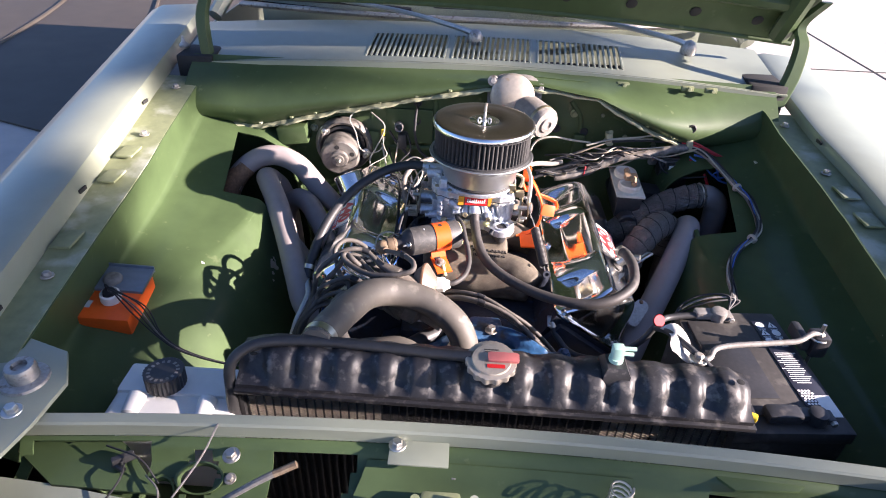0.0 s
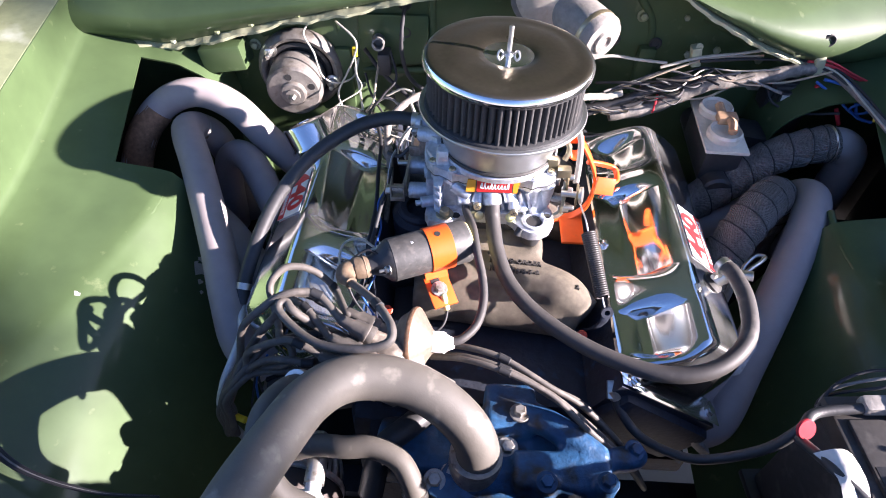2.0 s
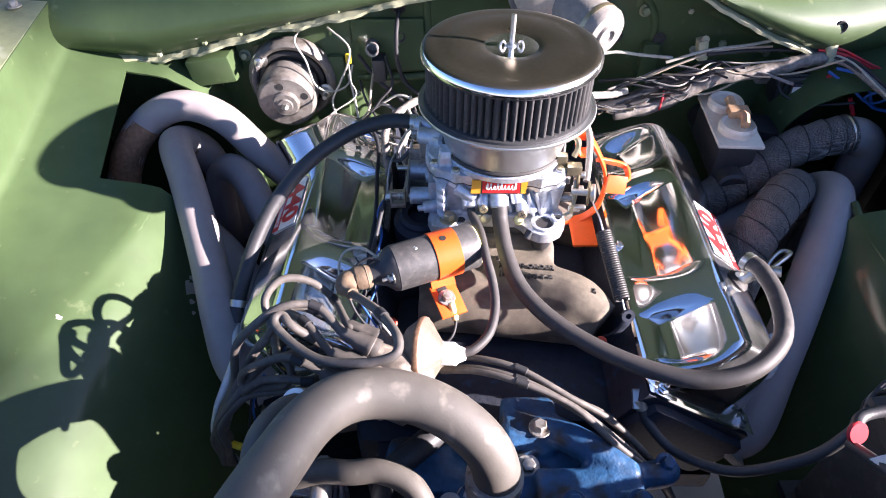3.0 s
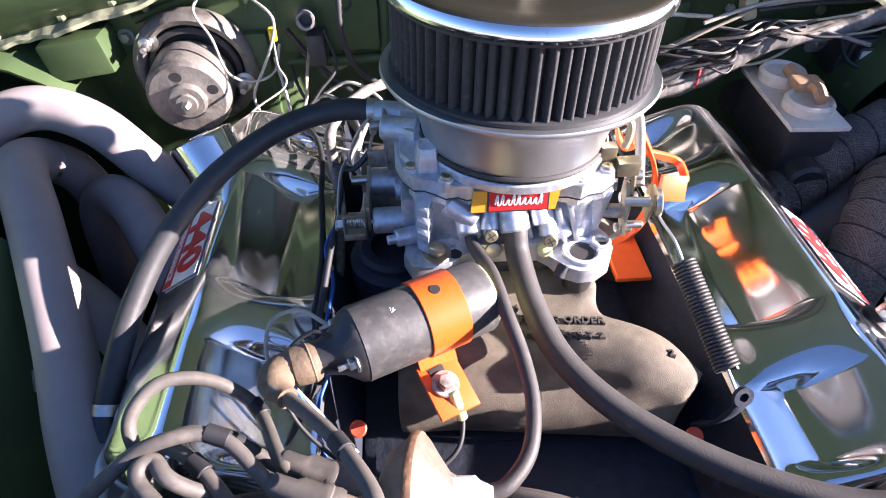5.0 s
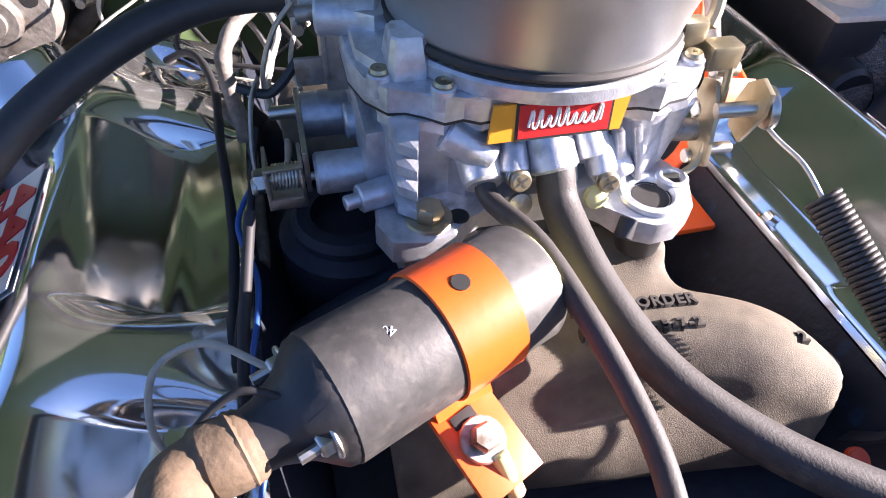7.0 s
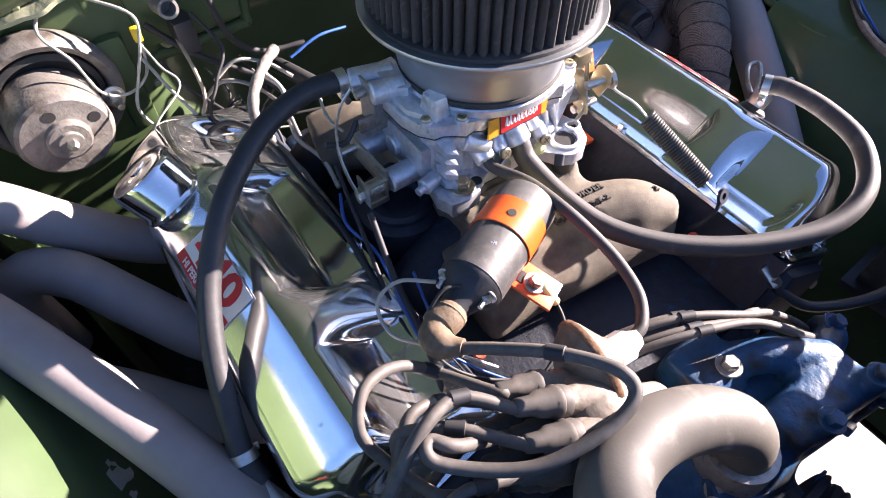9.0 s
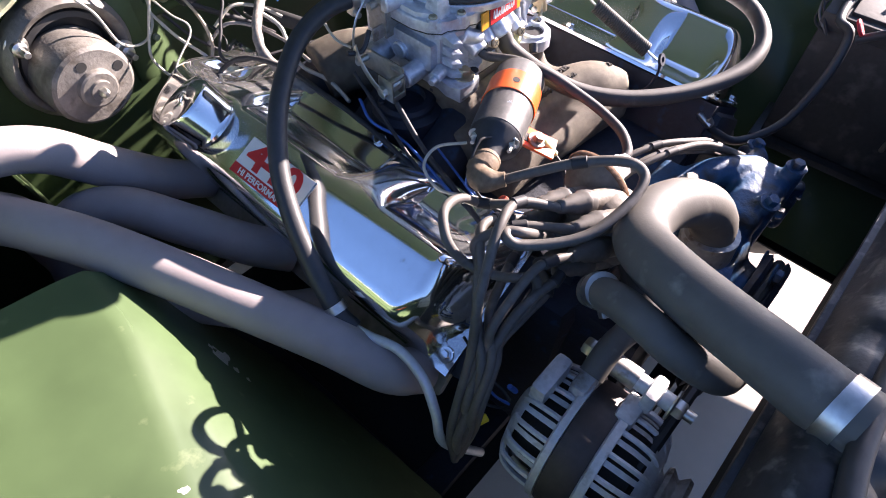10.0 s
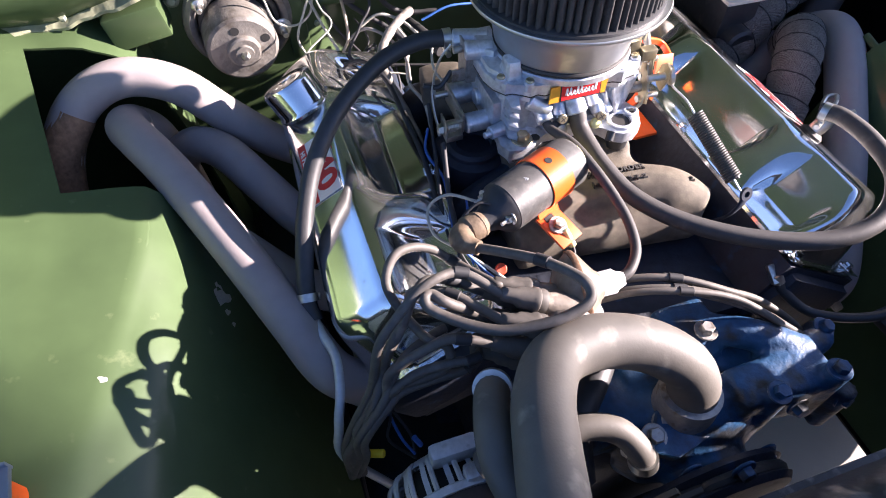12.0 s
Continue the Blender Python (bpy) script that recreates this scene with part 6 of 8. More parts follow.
lead("ignition_lead", [ce, (-0.050, 0.872, 0.822), (-0.028, 0.842, 0.838), (-0.009, 0.808, 0.848), (-0.009, 0.790, 0.845), (-0.028, 0.784, 0.840), (-0.055, 0.786, 0.834), (-0.083, 0.793, 0.829), (-0.108, 0.808, 0.828), (-0.131, 0.828, 0.830), (-0.136, 0.838, 0.834), (-0.129, 0.843, 0.833), (-0.116, 0.832, 0.828), CENTRE + DW * 0.01, CENTRE], 0.0048)
# the plug leads leave the cap, swing out and run down together beside the cover
order = sorted(range(8), key=lambda i: -TOWERS[i].z)
SWINGS = ([(-0.098, 0.856, 0.833), (-0.131, 0.850, 0.838), (-0.160, 0.838, 0.822), (-0.182, 0.828, 0.798)],
          [(-0.109, 0.845, 0.820), (-0.132, 0.862, 0.814), (-0.142, 0.866, 0.806), (-0.148, 0.856, 0.796), (-0.172, 0.836, 0.775)],
          [(-0.090, 0.898, 0.792), (-0.108, 0.906, 0.808), (-0.128, 0.906, 0.820), (-0.147, 0.898, 0.824), (-0.160, 0.880, 0.814), (-0.154, 0.862, 0.794), (-0.144, 0.838, 0.790), (-0.138, 0.822, 0.796), (-0.124, 0.812, 0.790), (-0.132, 0.806, 0.765)],
          [(-0.112, 0.808, 0.806), (-0.126, 0.813, 0.804), (-0.152, 0.814, 0.792), (-0.178, 0.814, 0.771)],
          [(-0.100, 0.872, 0.800), (-0.124, 0.872, 0.812), (-0.140, 0.862, 0.808), (-0.156, 0.846, 0.790), (-0.176, 0.832, 0.768)],
          [(-0.105, 0.800, 0.780), (-0.128, 0.804, 0.778), (-0.160, 0.808, 0.766)],
          [(-0.110, 0.845, 0.770), (-0.140, 0.836, 0.772), (-0.166, 0.826, 0.762)],
          [(-0.104, 0.806, 0.756), (-0.136, 0.806, 0.752), (-0.170, 0.808, 0.742)])
for k, i in enumerate(order):
    t_ = TOWERS[i]
    end = [(-0.196 + 0.003 * (k % 4), 0.820 - 0.003 * k, 0.742 - 0.004 * (k % 3)), (-0.219 + 0.005 * (k % 3), 0.812 - 0.003 * k, 0.700), (-0.236 + 0.006 * (k % 4), 0.806 - 0.002 * k, 0.655), (-0.238 + 0.006 * (k % 3), 0.797, 0.60)]
    lead("ignition_lead", [t_, t_ + DW * 0.010] + SWINGS[k] + end, 0.0045)
for k, (dy, dz) in enumerate(((0, 0), (0.010, 0.004), (-0.008, 0.006), (0.004, -0.008), (0.016, -0.004))):
    lead("ignition_lead", [(0.03, 0.845 + dy, 0.742 + dz), (0.070, 0.832 + dy, 0.760 + dz), (0.115, 0.815 + dy, 0.765 + dz), (0.165, 0.795 + dy * 0.6, 0.752 + dz), (0.21, 0.775 + dy * 1.5, 0.725 + dz), (0.26, 0.755 + dy, 0.68 + dz), (0.30, 0.75, 0.61)],
         0.0037, None, "grey ignition lead running across the engine front")
lead("thin_wire", [(-0.032, 0.928, 0.818), (-0.055, 0.935, 0.822), (-0.078, 0.925, 0.80), (-0.072, 0.905, 0.77), (-0.045, 0.885, 0.745), (-0.01, 0.87, 0.73)], 0.0015, WIRE_BLACK, "thin black wire on the coil terminal", "", "wire")
lead("thin_wire", [(-0.036, 0.92, 0.806), (-0.06, 0.93, 0.80), (-0.075, 0.93, 0.78), (-0.05, 0.90, 0.75), (-0.02, 0.87, 0.73)], 0.0013, WIRE_BLUE, "thin blue wire by the coil", "", "wire")
lead("thin_wire", [(-0.045, 0.957, 0.800), (-0.070, 0.975, 0.800), (-0.092, 0.972, 0.791), (-0.094, 0.950, 0.776), (-0.075, 0.932, 0.765), (-0.054, 0.912, 0.755), (-0.03, 0.89, 0.74)], 0.0016, WIRE_WHITE, "thin pale wire curling round the coil", "", "wire")
lead("thin_wire", [(-0.050, 1.110, 0.772), (-0.062, 1.079, 0.765), (-0.054, 1.041, 0.757), (-0.060, 0.996, 0.750), (-0.068, 0.953, 0.745), (-0.066, 0.925, 0.738), (-0.05, 0.89, 0.72)], 0.0017, WIRE_BLUE, "thin blue wire in the engine valley", "", "wire")
lead("earth_wire", [(0.041, 0.915, 0.762), (0.046, 0.905, 0.752), (0.040, 0.885, 0.742), (0.015, 0.870, 0.735), (-0.02, 0.86, 0.73)], 0.0018, WIRE_BLACK, "thin black earth wire under the coil bolt", "", "wire")
single("wire_sleeve", rod((0.040, 0.918, 0.767), (0.046, 0.904, 0.752), 0.0042, 10, 0.001), PALE_YELLOW, "pale yellow crimp sleeve on an earth wire", "crimp")
for k, pts in enumerate(([(-0.05, 1.05, 0.80), (-0.06, 1.00, 0.77), (-0.066, 0.95, 0.75), (-0.08, 0.90, 0.74), (-0.10, 0.86, 0.72)], [(-0.045, 1.12, 0.80), (-0.058, 1.05, 0.765), (-0.07, 0.99, 0.745), (-0.075, 0.93, 0.74), (-0.085, 0.88, 0.73)],
                         [(-0.04, 1.0, 0.76), (-0.05, 0.96, 0.752), (-0.06, 0.92, 0.745), (-0.05, 0.88, 0.73)])):
    lead("harness_branch", pts, (0.0030, 0.0022, 0.0014)[k], (WIRE_BLACK, WIRE_BLACK, WIRE_BLUE)[k], ("black wiring branch in the engine valley", "black wire in the engine valley", "blue wire in the engine valley")[k], "", "wire")
for k, (mt, dy) in enumerate(((WIRE_BLUE, 0.0), (WIRE_BLACK, 0.01), (WIRE_BLACK, -0.012))):
    lead("thin_wire", [(-0.17 + dy, 0.84, 0.73), (-0.185, 0.82 + dy, 0.70), (-0.18 + dy, 0.80, 0.66), (-0.17, 0.785, 0.64 + dy)], 0.0015, mt, "thin wire hanging by the alternator", "", "wire")
single("crimp_sleeve", rod((-0.222, 0.80, 0.648), (-0.200, 0.79, 0.655), 0.0045, 10, 0.001), YELLOW, "yellow crimp connector in the wiring", "crimp")
single("wire_splice", rod((-0.168, 0.79, 0.672), (-0.163, 0.785, 0.66), 0.003, 8), WIRE_BLUE, "blue crimp splice by the alternator", "crimp")

# ---- alternator ----
alt = thing("alternator", (-0.165, 0.70, 0.52), "finned cast aluminium alternator with a dark steel band", "alternator")
AM = aim((-0.145, 0.777, 0.605), (0.04, -1, 0.06))
RA = 0.068
STATOR = mat("stator_steel", (0.085, 0.068, 0.062), 0.55, 0.3, vary=0.25, scale=40, bump=0.1, bump_scale=200)
part("stator", lathe([(RA + 0.002, 0.056), (RA + 0.003, 0.058), (RA + 0.003, 0.086), (RA + 0.002, 0.088)], AM, 44, cap=False), STATOR, alt, "dark grey-brown stator ring")
part("core", lathe([(0.045, 0.01), (0.052, 0.03), (0.052, 0.125), (0.04, 0.135)], AM, 28), SHADE_JOINT_BLACK, alt)
FRAME_ALU = mat("dull_cast_aluminium", (0.66, 0.66, 0.66), 0.5, 0.3, vary=0.2, scale=60, bump=0.15, bump_scale=600, dirt=(0.3, 0.27, 0.24), dirt_amount=0.25, dirt_scale=40)


def vented(z0, z1, zc, n=17):
    """The shell of an end frame, pierced between its fins."""
    rim_, out_ = (z1, zc) if not zc else (z0, zc)
    mid = (z0 + z1) / 2
    prof = ((RA - 0.002, rim_), (RA - 0.004, rim_ + (mid - rim_) * 0.35), (RA - 0.005, mid), (RA - 0.009, mid + (out_ - mid) * 0.55), (RA - 0.018, out_ + (mid - out_) * 0.12), (0.034, out_ + (mid - out_) * 0.03))
    bm = bmesh.new()
    k = n * 4
    g = [[bm.verts.new(AM @ Vector((r * math.cos(2 * math.pi * (j + 2) / k), r * math.sin(2 * math.pi * (j + 2) / k), z))) for j in range(k)] for r, z in prof]
    for i in range(len(prof) - 1):
        for j in range(k):
            if not (i in (1, 2) and j % 4 in (0, 1, 2)):
                bm.faces.new((g[i][j], g[i][(j + 1) % k], g[i + 1][(j + 1) % k], g[i + 1][j]))
    return bm


for z0, z1, zc in ((0.0, 0.056, 0.0), (0.088, 0.142, 0.142)):
    hub = part("end_frame", join(lathe([(RA + 0.001, z0 if zc else z1 - 0.010), (RA + 0.004, z0 + 0.002 if zc else z1 - 0.008), (RA + 0.004, z0 + 0.01 if zc else z1 - 0.001), (RA - 0.006, z0 + 0.01 if zc else z1)], AM, 40, cap=False),
                                 lathe([(0.034, zc), (0.036, zc + (0.006 if not zc else -0.006)), (0.02, zc + (-0.006 if not zc else 0.006)), (0.001, zc + (-0.006 if not zc else 0.006))], AM, 28)), FRAME_ALU, alt, "cast aluminium end frame")
    part("vented_shell", vented(z0, z1, zc), FRAME_ALU, hub, "cast shell with square vent holes")
    n = 17
    for i in range(n):
        a = 2 * math.pi * i / n
        ca, sa = math.cos(a), math.sin(a)
        line = [AM @ Vector((r * ca, r * sa, z)) for r, z in ((RA - 0.002, z1 - 0.008 if not zc else z0 + 0.008), (RA - 0.003, (z0 + z1) / 2), (RA - 0.010, zc + (0.010 if not zc else -0.010)), (0.034, zc + (0.002 if not zc else -0.002)))]
        part("fin", tube(line, 0.0030, 6, 4), FRAME_ALU, hub)
part("pulley", lathe([(0.032, 0.148), (0.034, 0.152), (0.026, 0.160), (0.034, 0.168), (0.032, 0.172), (0.01, 0.174)], AM, 32), DULL, alt, "steel belt pulley")
for c_, d_ in (((-0.092, 0.682, 0.690), (0.030, 0.014, 0.034)), ((-0.112, 0.690, 0.672), (0.034, 0.020, 0.022)), ((-0.114, 0.738, 0.674), (0.040, 0.018, 0.026)), ((-0.135, 0.765, 0.672), (0.05, 0.018, 0.03))):
    part("mounting_ear", box(c_, d_, 0.006), FRAME_ALU, alt, "cast mounting lug")
part("bolt_sleeve", rod((-0.092, 0.745, 0.695), (-0.090, 0.66, 0.693), 0.009, 16, 0.002), FRAME_ALU, alt, "cast bolt sleeve")
bolt(alt, (-0.093, 0.748, 0.696), (0, 1, 0), 0.010, STEEL)
bolt(alt, (-0.090, 0.662, 0.693), (0, -1, 0), 0.010, STEEL)
part("through_bolt", rod((-0.090, 0.662, 0.693), (-0.090, 0.642, 0.693), 0.0055), STEEL, alt)
part("spacer_tube", rod((-0.0915, 0.732, 0.6945), (-0.091, 0.70, 0.6935), 0.0115), DULL, alt, "dull spacer tube")
part("adjuster_arm", prism([(-0.008, -0.10), (0.008, -0.10), (0.008, 0.10), (-0.008, 0.10)], 0.005, pose(-0.05, 0.66, 0.655, 90, 0, 0) @ pose(0, 0, 0, 0, 0, -60)), CAST, engine, "pale adjuster arm")

# ---- radiator ----
rad = thing("radiator", (0.126, 0.555, 0.42), "black radiator with a ribbed scuffed top tank", "radiator")
X0, X1 = -0.228, 0.480
ZT = 0.822  # bottom of the top tank
RIBS = [(X0 + 0.055 + i * (X1 - X0 - 0.09) / 13 + 0.006 * math.sin(5 * i), 0.0160 + 0.002 * math.sin(3 * i + 1)) for i in range(14)]
loops = []
for x in span(X0, X1, 200):
    k = max(math.exp(-((x - r) / w) ** 4) for r, w in RIBS)
    end = smooth01(min(x - X0, X1 - x) / 0.03)
    low = -0.014 * (x - X0) / (X1 - X0)
    top = ZT + 0.036 + 0.008 * end + 0.004 * k * end
    f = 0.534 + (1 - k) * 0.011
    loops.append([Vector((x, y, z + low)) for y, z in ((0.527, ZT), (0.527, ZT + 0.008), (f, ZT + 0.014), (f + 0.004, top - 0.018), (f + 0.018, top - 0.003), (0.575, top), (0.595, top - 0.004), (0.607, top - 0.02), (0.609, ZT + 0.015), (0.613, ZT + 0.008), (0.613, ZT))])
part("top_tank", rings(loops), TANK, rad, "black top tank with pressed ribs and scuffs", sharp=55)
part("tank_flange", box((0.127, 0.57, ZT - 0.009), (X1 - X0 + 0.006, 0.098, 0.007), 0.002, Matrix.Rotation(math.atan2(0.014, X1 - X0), 4, "Y")), TANK, rad, "crimped tank flange")
for x in (X0 - 0.003, X1 + 0.004):
    part("side_bracket", box((x, 0.552, 0.62), (0.012, 0.034, 0.39), 0.003), TANK, rad)
part("core", box((0.127, 0.560, 0.62), (X1 - X0 - 0.01, 0.012, 0.39)), SHADE_JOINT_BLACK, rad, "dark radiator core")
tubes = bmesh.new()
fins_a, fins_lit = bmesh.new(), bmesh.new()
nt = 58
for i in range(nt + 1):
    x = X0 + 0.006 + (X1 - X0 - 0.012) * i / nt
    tb = box((x, 0.548, 0.62), (0.0026, 0.012, 0.39))
    me = bpy.data.meshes.new("t")
    tb.to_mesh(me), tb.free()
    tubes.from_mesh(me)
    bpy.data.meshes.remove(me)
    if i < nt:
        w = (X1 - X0 - 0.012) / nt
        z = ZT - 0.010
        # Fins at both ends get the pale colour that stands for sun.
        tgt = fins_lit if x > 0.27 or x < -0.04 else fins_a
        j = 0
        while z > 0.70:
            za, zb = (z, z - 0.0045) if j % 2 else (z - 0.0045, z)
            vs = [tgt.verts.new(p) for p in ((x + 0.001, 0.5415, za), (x + w - 0.001, 0.5415, zb), (x + w - 0.001, 0.555, zb), (x + 0.001, 0.555, za))]
            tgt.faces.new(vs)
            z -= 0.0045 if j % 2 == 0 else 0.0005
            j += 1
tagged(part("core_tube", tubes, CORE, rad, "dark flat water tubes"), kind="stuff")
tagged(part("core_fin", fins_a, CORE, rad), kind="stuff")
tagged(part("core_fin", fins_lit, LIT_FIN, rad, "zigzag fins coloured lighter as if sunlit"), kind="stuff")
RM = aim((0.118, 0.556, 0.856), (0, -0.10, 1))
part("neck", lathe([(0.022, -0.01), (0.022, 0.012), (0.027, 0.014)], RM, 28), TANK, rad, "filler neck")
lob = [((0.0335 + 0.0016 * math.cos(14 * a)) * math.cos(a), (0.0335 + 0.0016 * math.cos(14 * a)) * math.sin(a)) for a in span(0, 2 * math.pi, 112)[:-1]]
rc = part("radiator_cap", prism(lob, 0.010, RM @ pose(0, 0, 0.012), 0.002), CAD, rad, "silver radiator cap with a red lever")
part("disc", lathe([(0.027, 0.022), (0.026, 0.0245), (0.001, 0.025)], RM, 32), CAD, rc)
part("lever", prism(rounded(0.042, 0.015, 0.003), 0.004, RM @ pose(0.016, 0.001, 0.0252), 0.001), mat("red_cap_lever", (0.55, 0.16, 0.14), 0.5, vary=0.1), rc, "faded red pressure-release lever")
part("maker_bar", box((0, 0, 0), (0.024, 0.006, 0.0006), 0, RM @ pose(0.006, -0.013, 0.0254)), RED, rc, "red bar in place of the maker's name")
part("small_print", join(*[box((0, 0, 0), (0.02 - 0.003 * k, 0.0016, 0.0004), 0, RM @ pose(0, 0.015 - 0.004 * k, 0.0253)) for k in range(2)]), CAST_DARK, rc)
x = 0.290
part("tank_boss", rings([[Vector((x + a * h, 0.572 + b * h * 1.1, z)) for a, b in ((-1, -1), (1, -1), (1, 1), (-1, 1))] for h, z in ((0.019, 0.84), (0.018, 0.862), (0.013, 0.871))]), TANK, rad)
drain = thing("sensor_plug", (0.290, 0.575, 0.870), "pale green plastic fitting on the radiator tank", "fitting")
part("body", join(box((0.290, 0.575, 0.884), (0.016, 0.014, 0.026), 0.003), rod((0.290, 0.575, 0.870), (0.290, 0.575, 0.877), 0.010, 14)), MINT, drain)
part("prong", rod((0.298, 0.575, 0.893), (0.314, 0.575, 0.893), 0.003, 8), MINT, drain)
part("prong", rod((0.298, 0.575, 0.884), (0.312, 0.575, 0.883), 0.003, 8), MINT, drain)
for x in (X0 + 0.02, X1 - 0.02):
    part("end_hole", lathe([(0.004, 0), (0.0055, 0.001), (0.0035, 0.0015)], aim((x, 0.56, 0.8575), (0, 0, 1)), 12), SHADE_JOINT_BLACK, rad, "dark hole in the tank end")

# ---- battery ----
bat = thing("battery", (0.535, 0.645, 0.60), "black car battery, dusty, with printed warning label", "battery")
BMX = pose(0.5385, 0.659, 0.0, 0, 0, 3.5)
def bp(x, y, z):
    return BMX @ Vector((x, y, z))
def bbox(c, size, bev=0.002):
    return box((0, 0, 0), size, bev, BMX @ pose(*c))
part("case", bbox((0, 0, 0.69), (0.166, 0.252, 0.19), 0.004), BATTERY, bat)
lidb = part("lid", join(bbox((0, 0, 0.7845), (0.172, 0.258, 0.022), 0.003), bbox((0, 0, 0.797), (0.150, 0.20, 0.006), 0.002)), BATTERY, bat, "dusty black lid")
part("lid_recess", bbox((-0.035, -0.01, 0.8003), (0.075, 0.12, 0.0016), 0.0006), PLASTIC, lidb)
label_ink = mat("dark_blue_label", (0.022, 0.024, 0.038), 0.4, vary=0.1)
label_b = part("warning_label", bbox((0.0545, 0.008, 0.8008), (0.041, 0.186, 0.0014), 0.0003), label_ink, bat, "dark warning label with white print")
for k in range(3):
    for j, sx in enumerate((-0.0100, 0.0095)):
        yy = 0.090 - 0.019 * k
        if (k + j) % 2:
            part("warning_sign", prism([(-0.0075, -0.0055), (0.0075, -0.0055), (0, 0.0075)], 0.0005, BMX @ pose(0.0545 + sx, yy, 0.8016)), WHITE, label_b, "white triangle warning sign")
            part("sign_bar", box((0, 0, 0), (0.0016, 0.006, 0.0004), 0, BMX @ pose(0.0545 + sx, yy - 0.001, 0.8023)), label_ink, label_b)
        else:
            part("warning_sign", lathe([(0.0070, 0), (0.0070, 0.0005), (0.0055, 0.0005), (0.0055, 0.0002)], BMX @ pose(0.0545 + sx, yy, 0.8016), 20), WHITE, label_b, "white round warning sign")
            part("sign_bar", box((0, 0, 0), (0.012, 0.0016, 0.0005), 0, BMX @ pose(0.0545 + sx, yy, 0.8018, 0, 0, 40)), WHITE, label_b)
        for q in range(2):
            part("print_line", bbox((0.0545 + sx, yy - 0.0095 - 0.0024 * q, 0.8017), (0.013 - 0.003 * q, 0.0009, 0.0004), 0), WHITE, label_b)
for k in range(16):
    part("print_line", bbox((0.0545 - 0.0015 * (k % 3), 0.024 - 0.0042 * k, 0.8017), (0.034 - 0.004 * (k % 4), 0.0013, 0.0004), 0), WHITE, label_b)
for r_ in range(6):
    for c_ in range(4):
        part("dot", lathe([(0.0021, 0), (0.0021, 0.0004)], BMX @ pose(0.0375 + 0.0050 * c_ + 0.0025 * (r_ % 2), -0.055 - 0.0050 * r_, 0.8016), 8), WHITE, label_b)
part("white_patch", bbox((0.0665, -0.084, 0.8014), (0.022, 0.040, 0.0014), 0.0003), WHITE, bat, "blank white sticker")
for py, lab in ((0.108, "grey clamp on the rear battery post"), (-0.108, "dark clamp on the front battery post")):
    px = -0.02 if py > 0 else 0.035
    cl = part("cable_clamp", join(lathe([(0.013, 0), (0.014, 0.003), (0.013, 0.018), (0.0075, 0.02)], BMX @ pose(px, py, 0.798), 18), bbox((px - 0.022, py + 0.004, 0.806), (0.034, 0.018, 0.014), 0.004), bbox((px + 0.014, py, 0.806), (0.016, 0.02, 0.01), 0.002)), OXIDE if py > 0 else PLASTIC, bat, lab)
    bolt(cl, bp(px + 0.018, py - 0.01, 0.806), BMX.to_3x3() @ Vector((0, -1, 0)), 0.005, DULL, False)
part("terminal_cover", bbox((-0.012, -0.104, 0.807), (0.05, 0.026, 0.016), 0.006), PLASTIC, bat, "black terminal cover")
hold = thing("battery_clamp_bar", (0.54, 0.66, 0.80), "bare steel battery hold-down bar with hook bolts", "bracket")
part("bar", tube([(0.428, 0.632, 0.822), (0.452, 0.640, 0.824), (0.475, 0.662, 0.828), (0.56, 0.676, 0.830), (0.600, 0.682, 0.832), (0.625, 0.694, 0.838), (0.642, 0.697, 0.836)], 0.0045, 10), OXIDE, hold)
for p in ((0.432, 0.632, 0.80), (0.640, 0.697, 0.80)):
    part("hook_bolt", rod((p[0], p[1], 0.66), (p[0], p[1], p[2] + 0.055 if p[0] > 0.5 else p[2] + 0.035), 0.0032, 8), STEEL, hold)
    part("washer", lathe([(0.013, 0), (0.014, 0.002), (0.013, 0.004), (0.005, 0.004)], aim((p[0], p[1], p[2] + 0.027), (0, 0, 1)), 20), STEEL, hold)
    part("nut", lathe([(0.007, 0.004), (0.007, 0.010), (0.005, 0.012)], aim((p[0], p[1], p[2] + 0.027), (0, 0, 1)), 6), CAD, hold)
part("end_block", box((0.643, 0.700, 0.815), (0.026, 0.03, 0.04), 0.006), PLASTIC, hold, "black end block")
part("end_block", box((0.622, 0.715, 0.815), (0.014, 0.05, 0.022), 0.005), PLASTIC, hold, "black end block")
tray = thing("battery_tray", (0.535, 0.645, 0.58), "black battery tray on the inner fender", "tray")
part("tray", join(bbox((0, 0, 0.588), (0.19, 0.275, 0.012), 0.003), bbox((0, -0.135, 0.60), (0.19, 0.008, 0.03), 0.002)), PLASTIC, tray)
part("strut", rod((0.50, 0.60, 0.585), (0.56, 0.62, 0.45), 0.01), PLASTIC, tray)
tag = thing("paper_tag", (0.415, 0.66, 0.80), "creased pale paper tag tied to a battery cable", "tag")
part("paper", sheet(lambda u, v: Vector((0.395 + 0.035 * u + 0.006 * math.sin(5 * v), 0.705 - 0.075 * v, 0.822 + 0.012 * math.sin(3 * u + 2 * v) + 0.012 * v)), span(0, 1, 5), span(0, 1, 8), 0.001), PAPER, tag)
part("red_disc", lathe([(0.0095, 0), (0.0105, 0.001), (0.0105, 0.003), (0.0095, 0.004), (0.001, 0.004)], aim((0.402, 0.735, 0.812), (0.2, -0.7, 0.6)), 20), WIRE_RED, tag, "red round tag end")
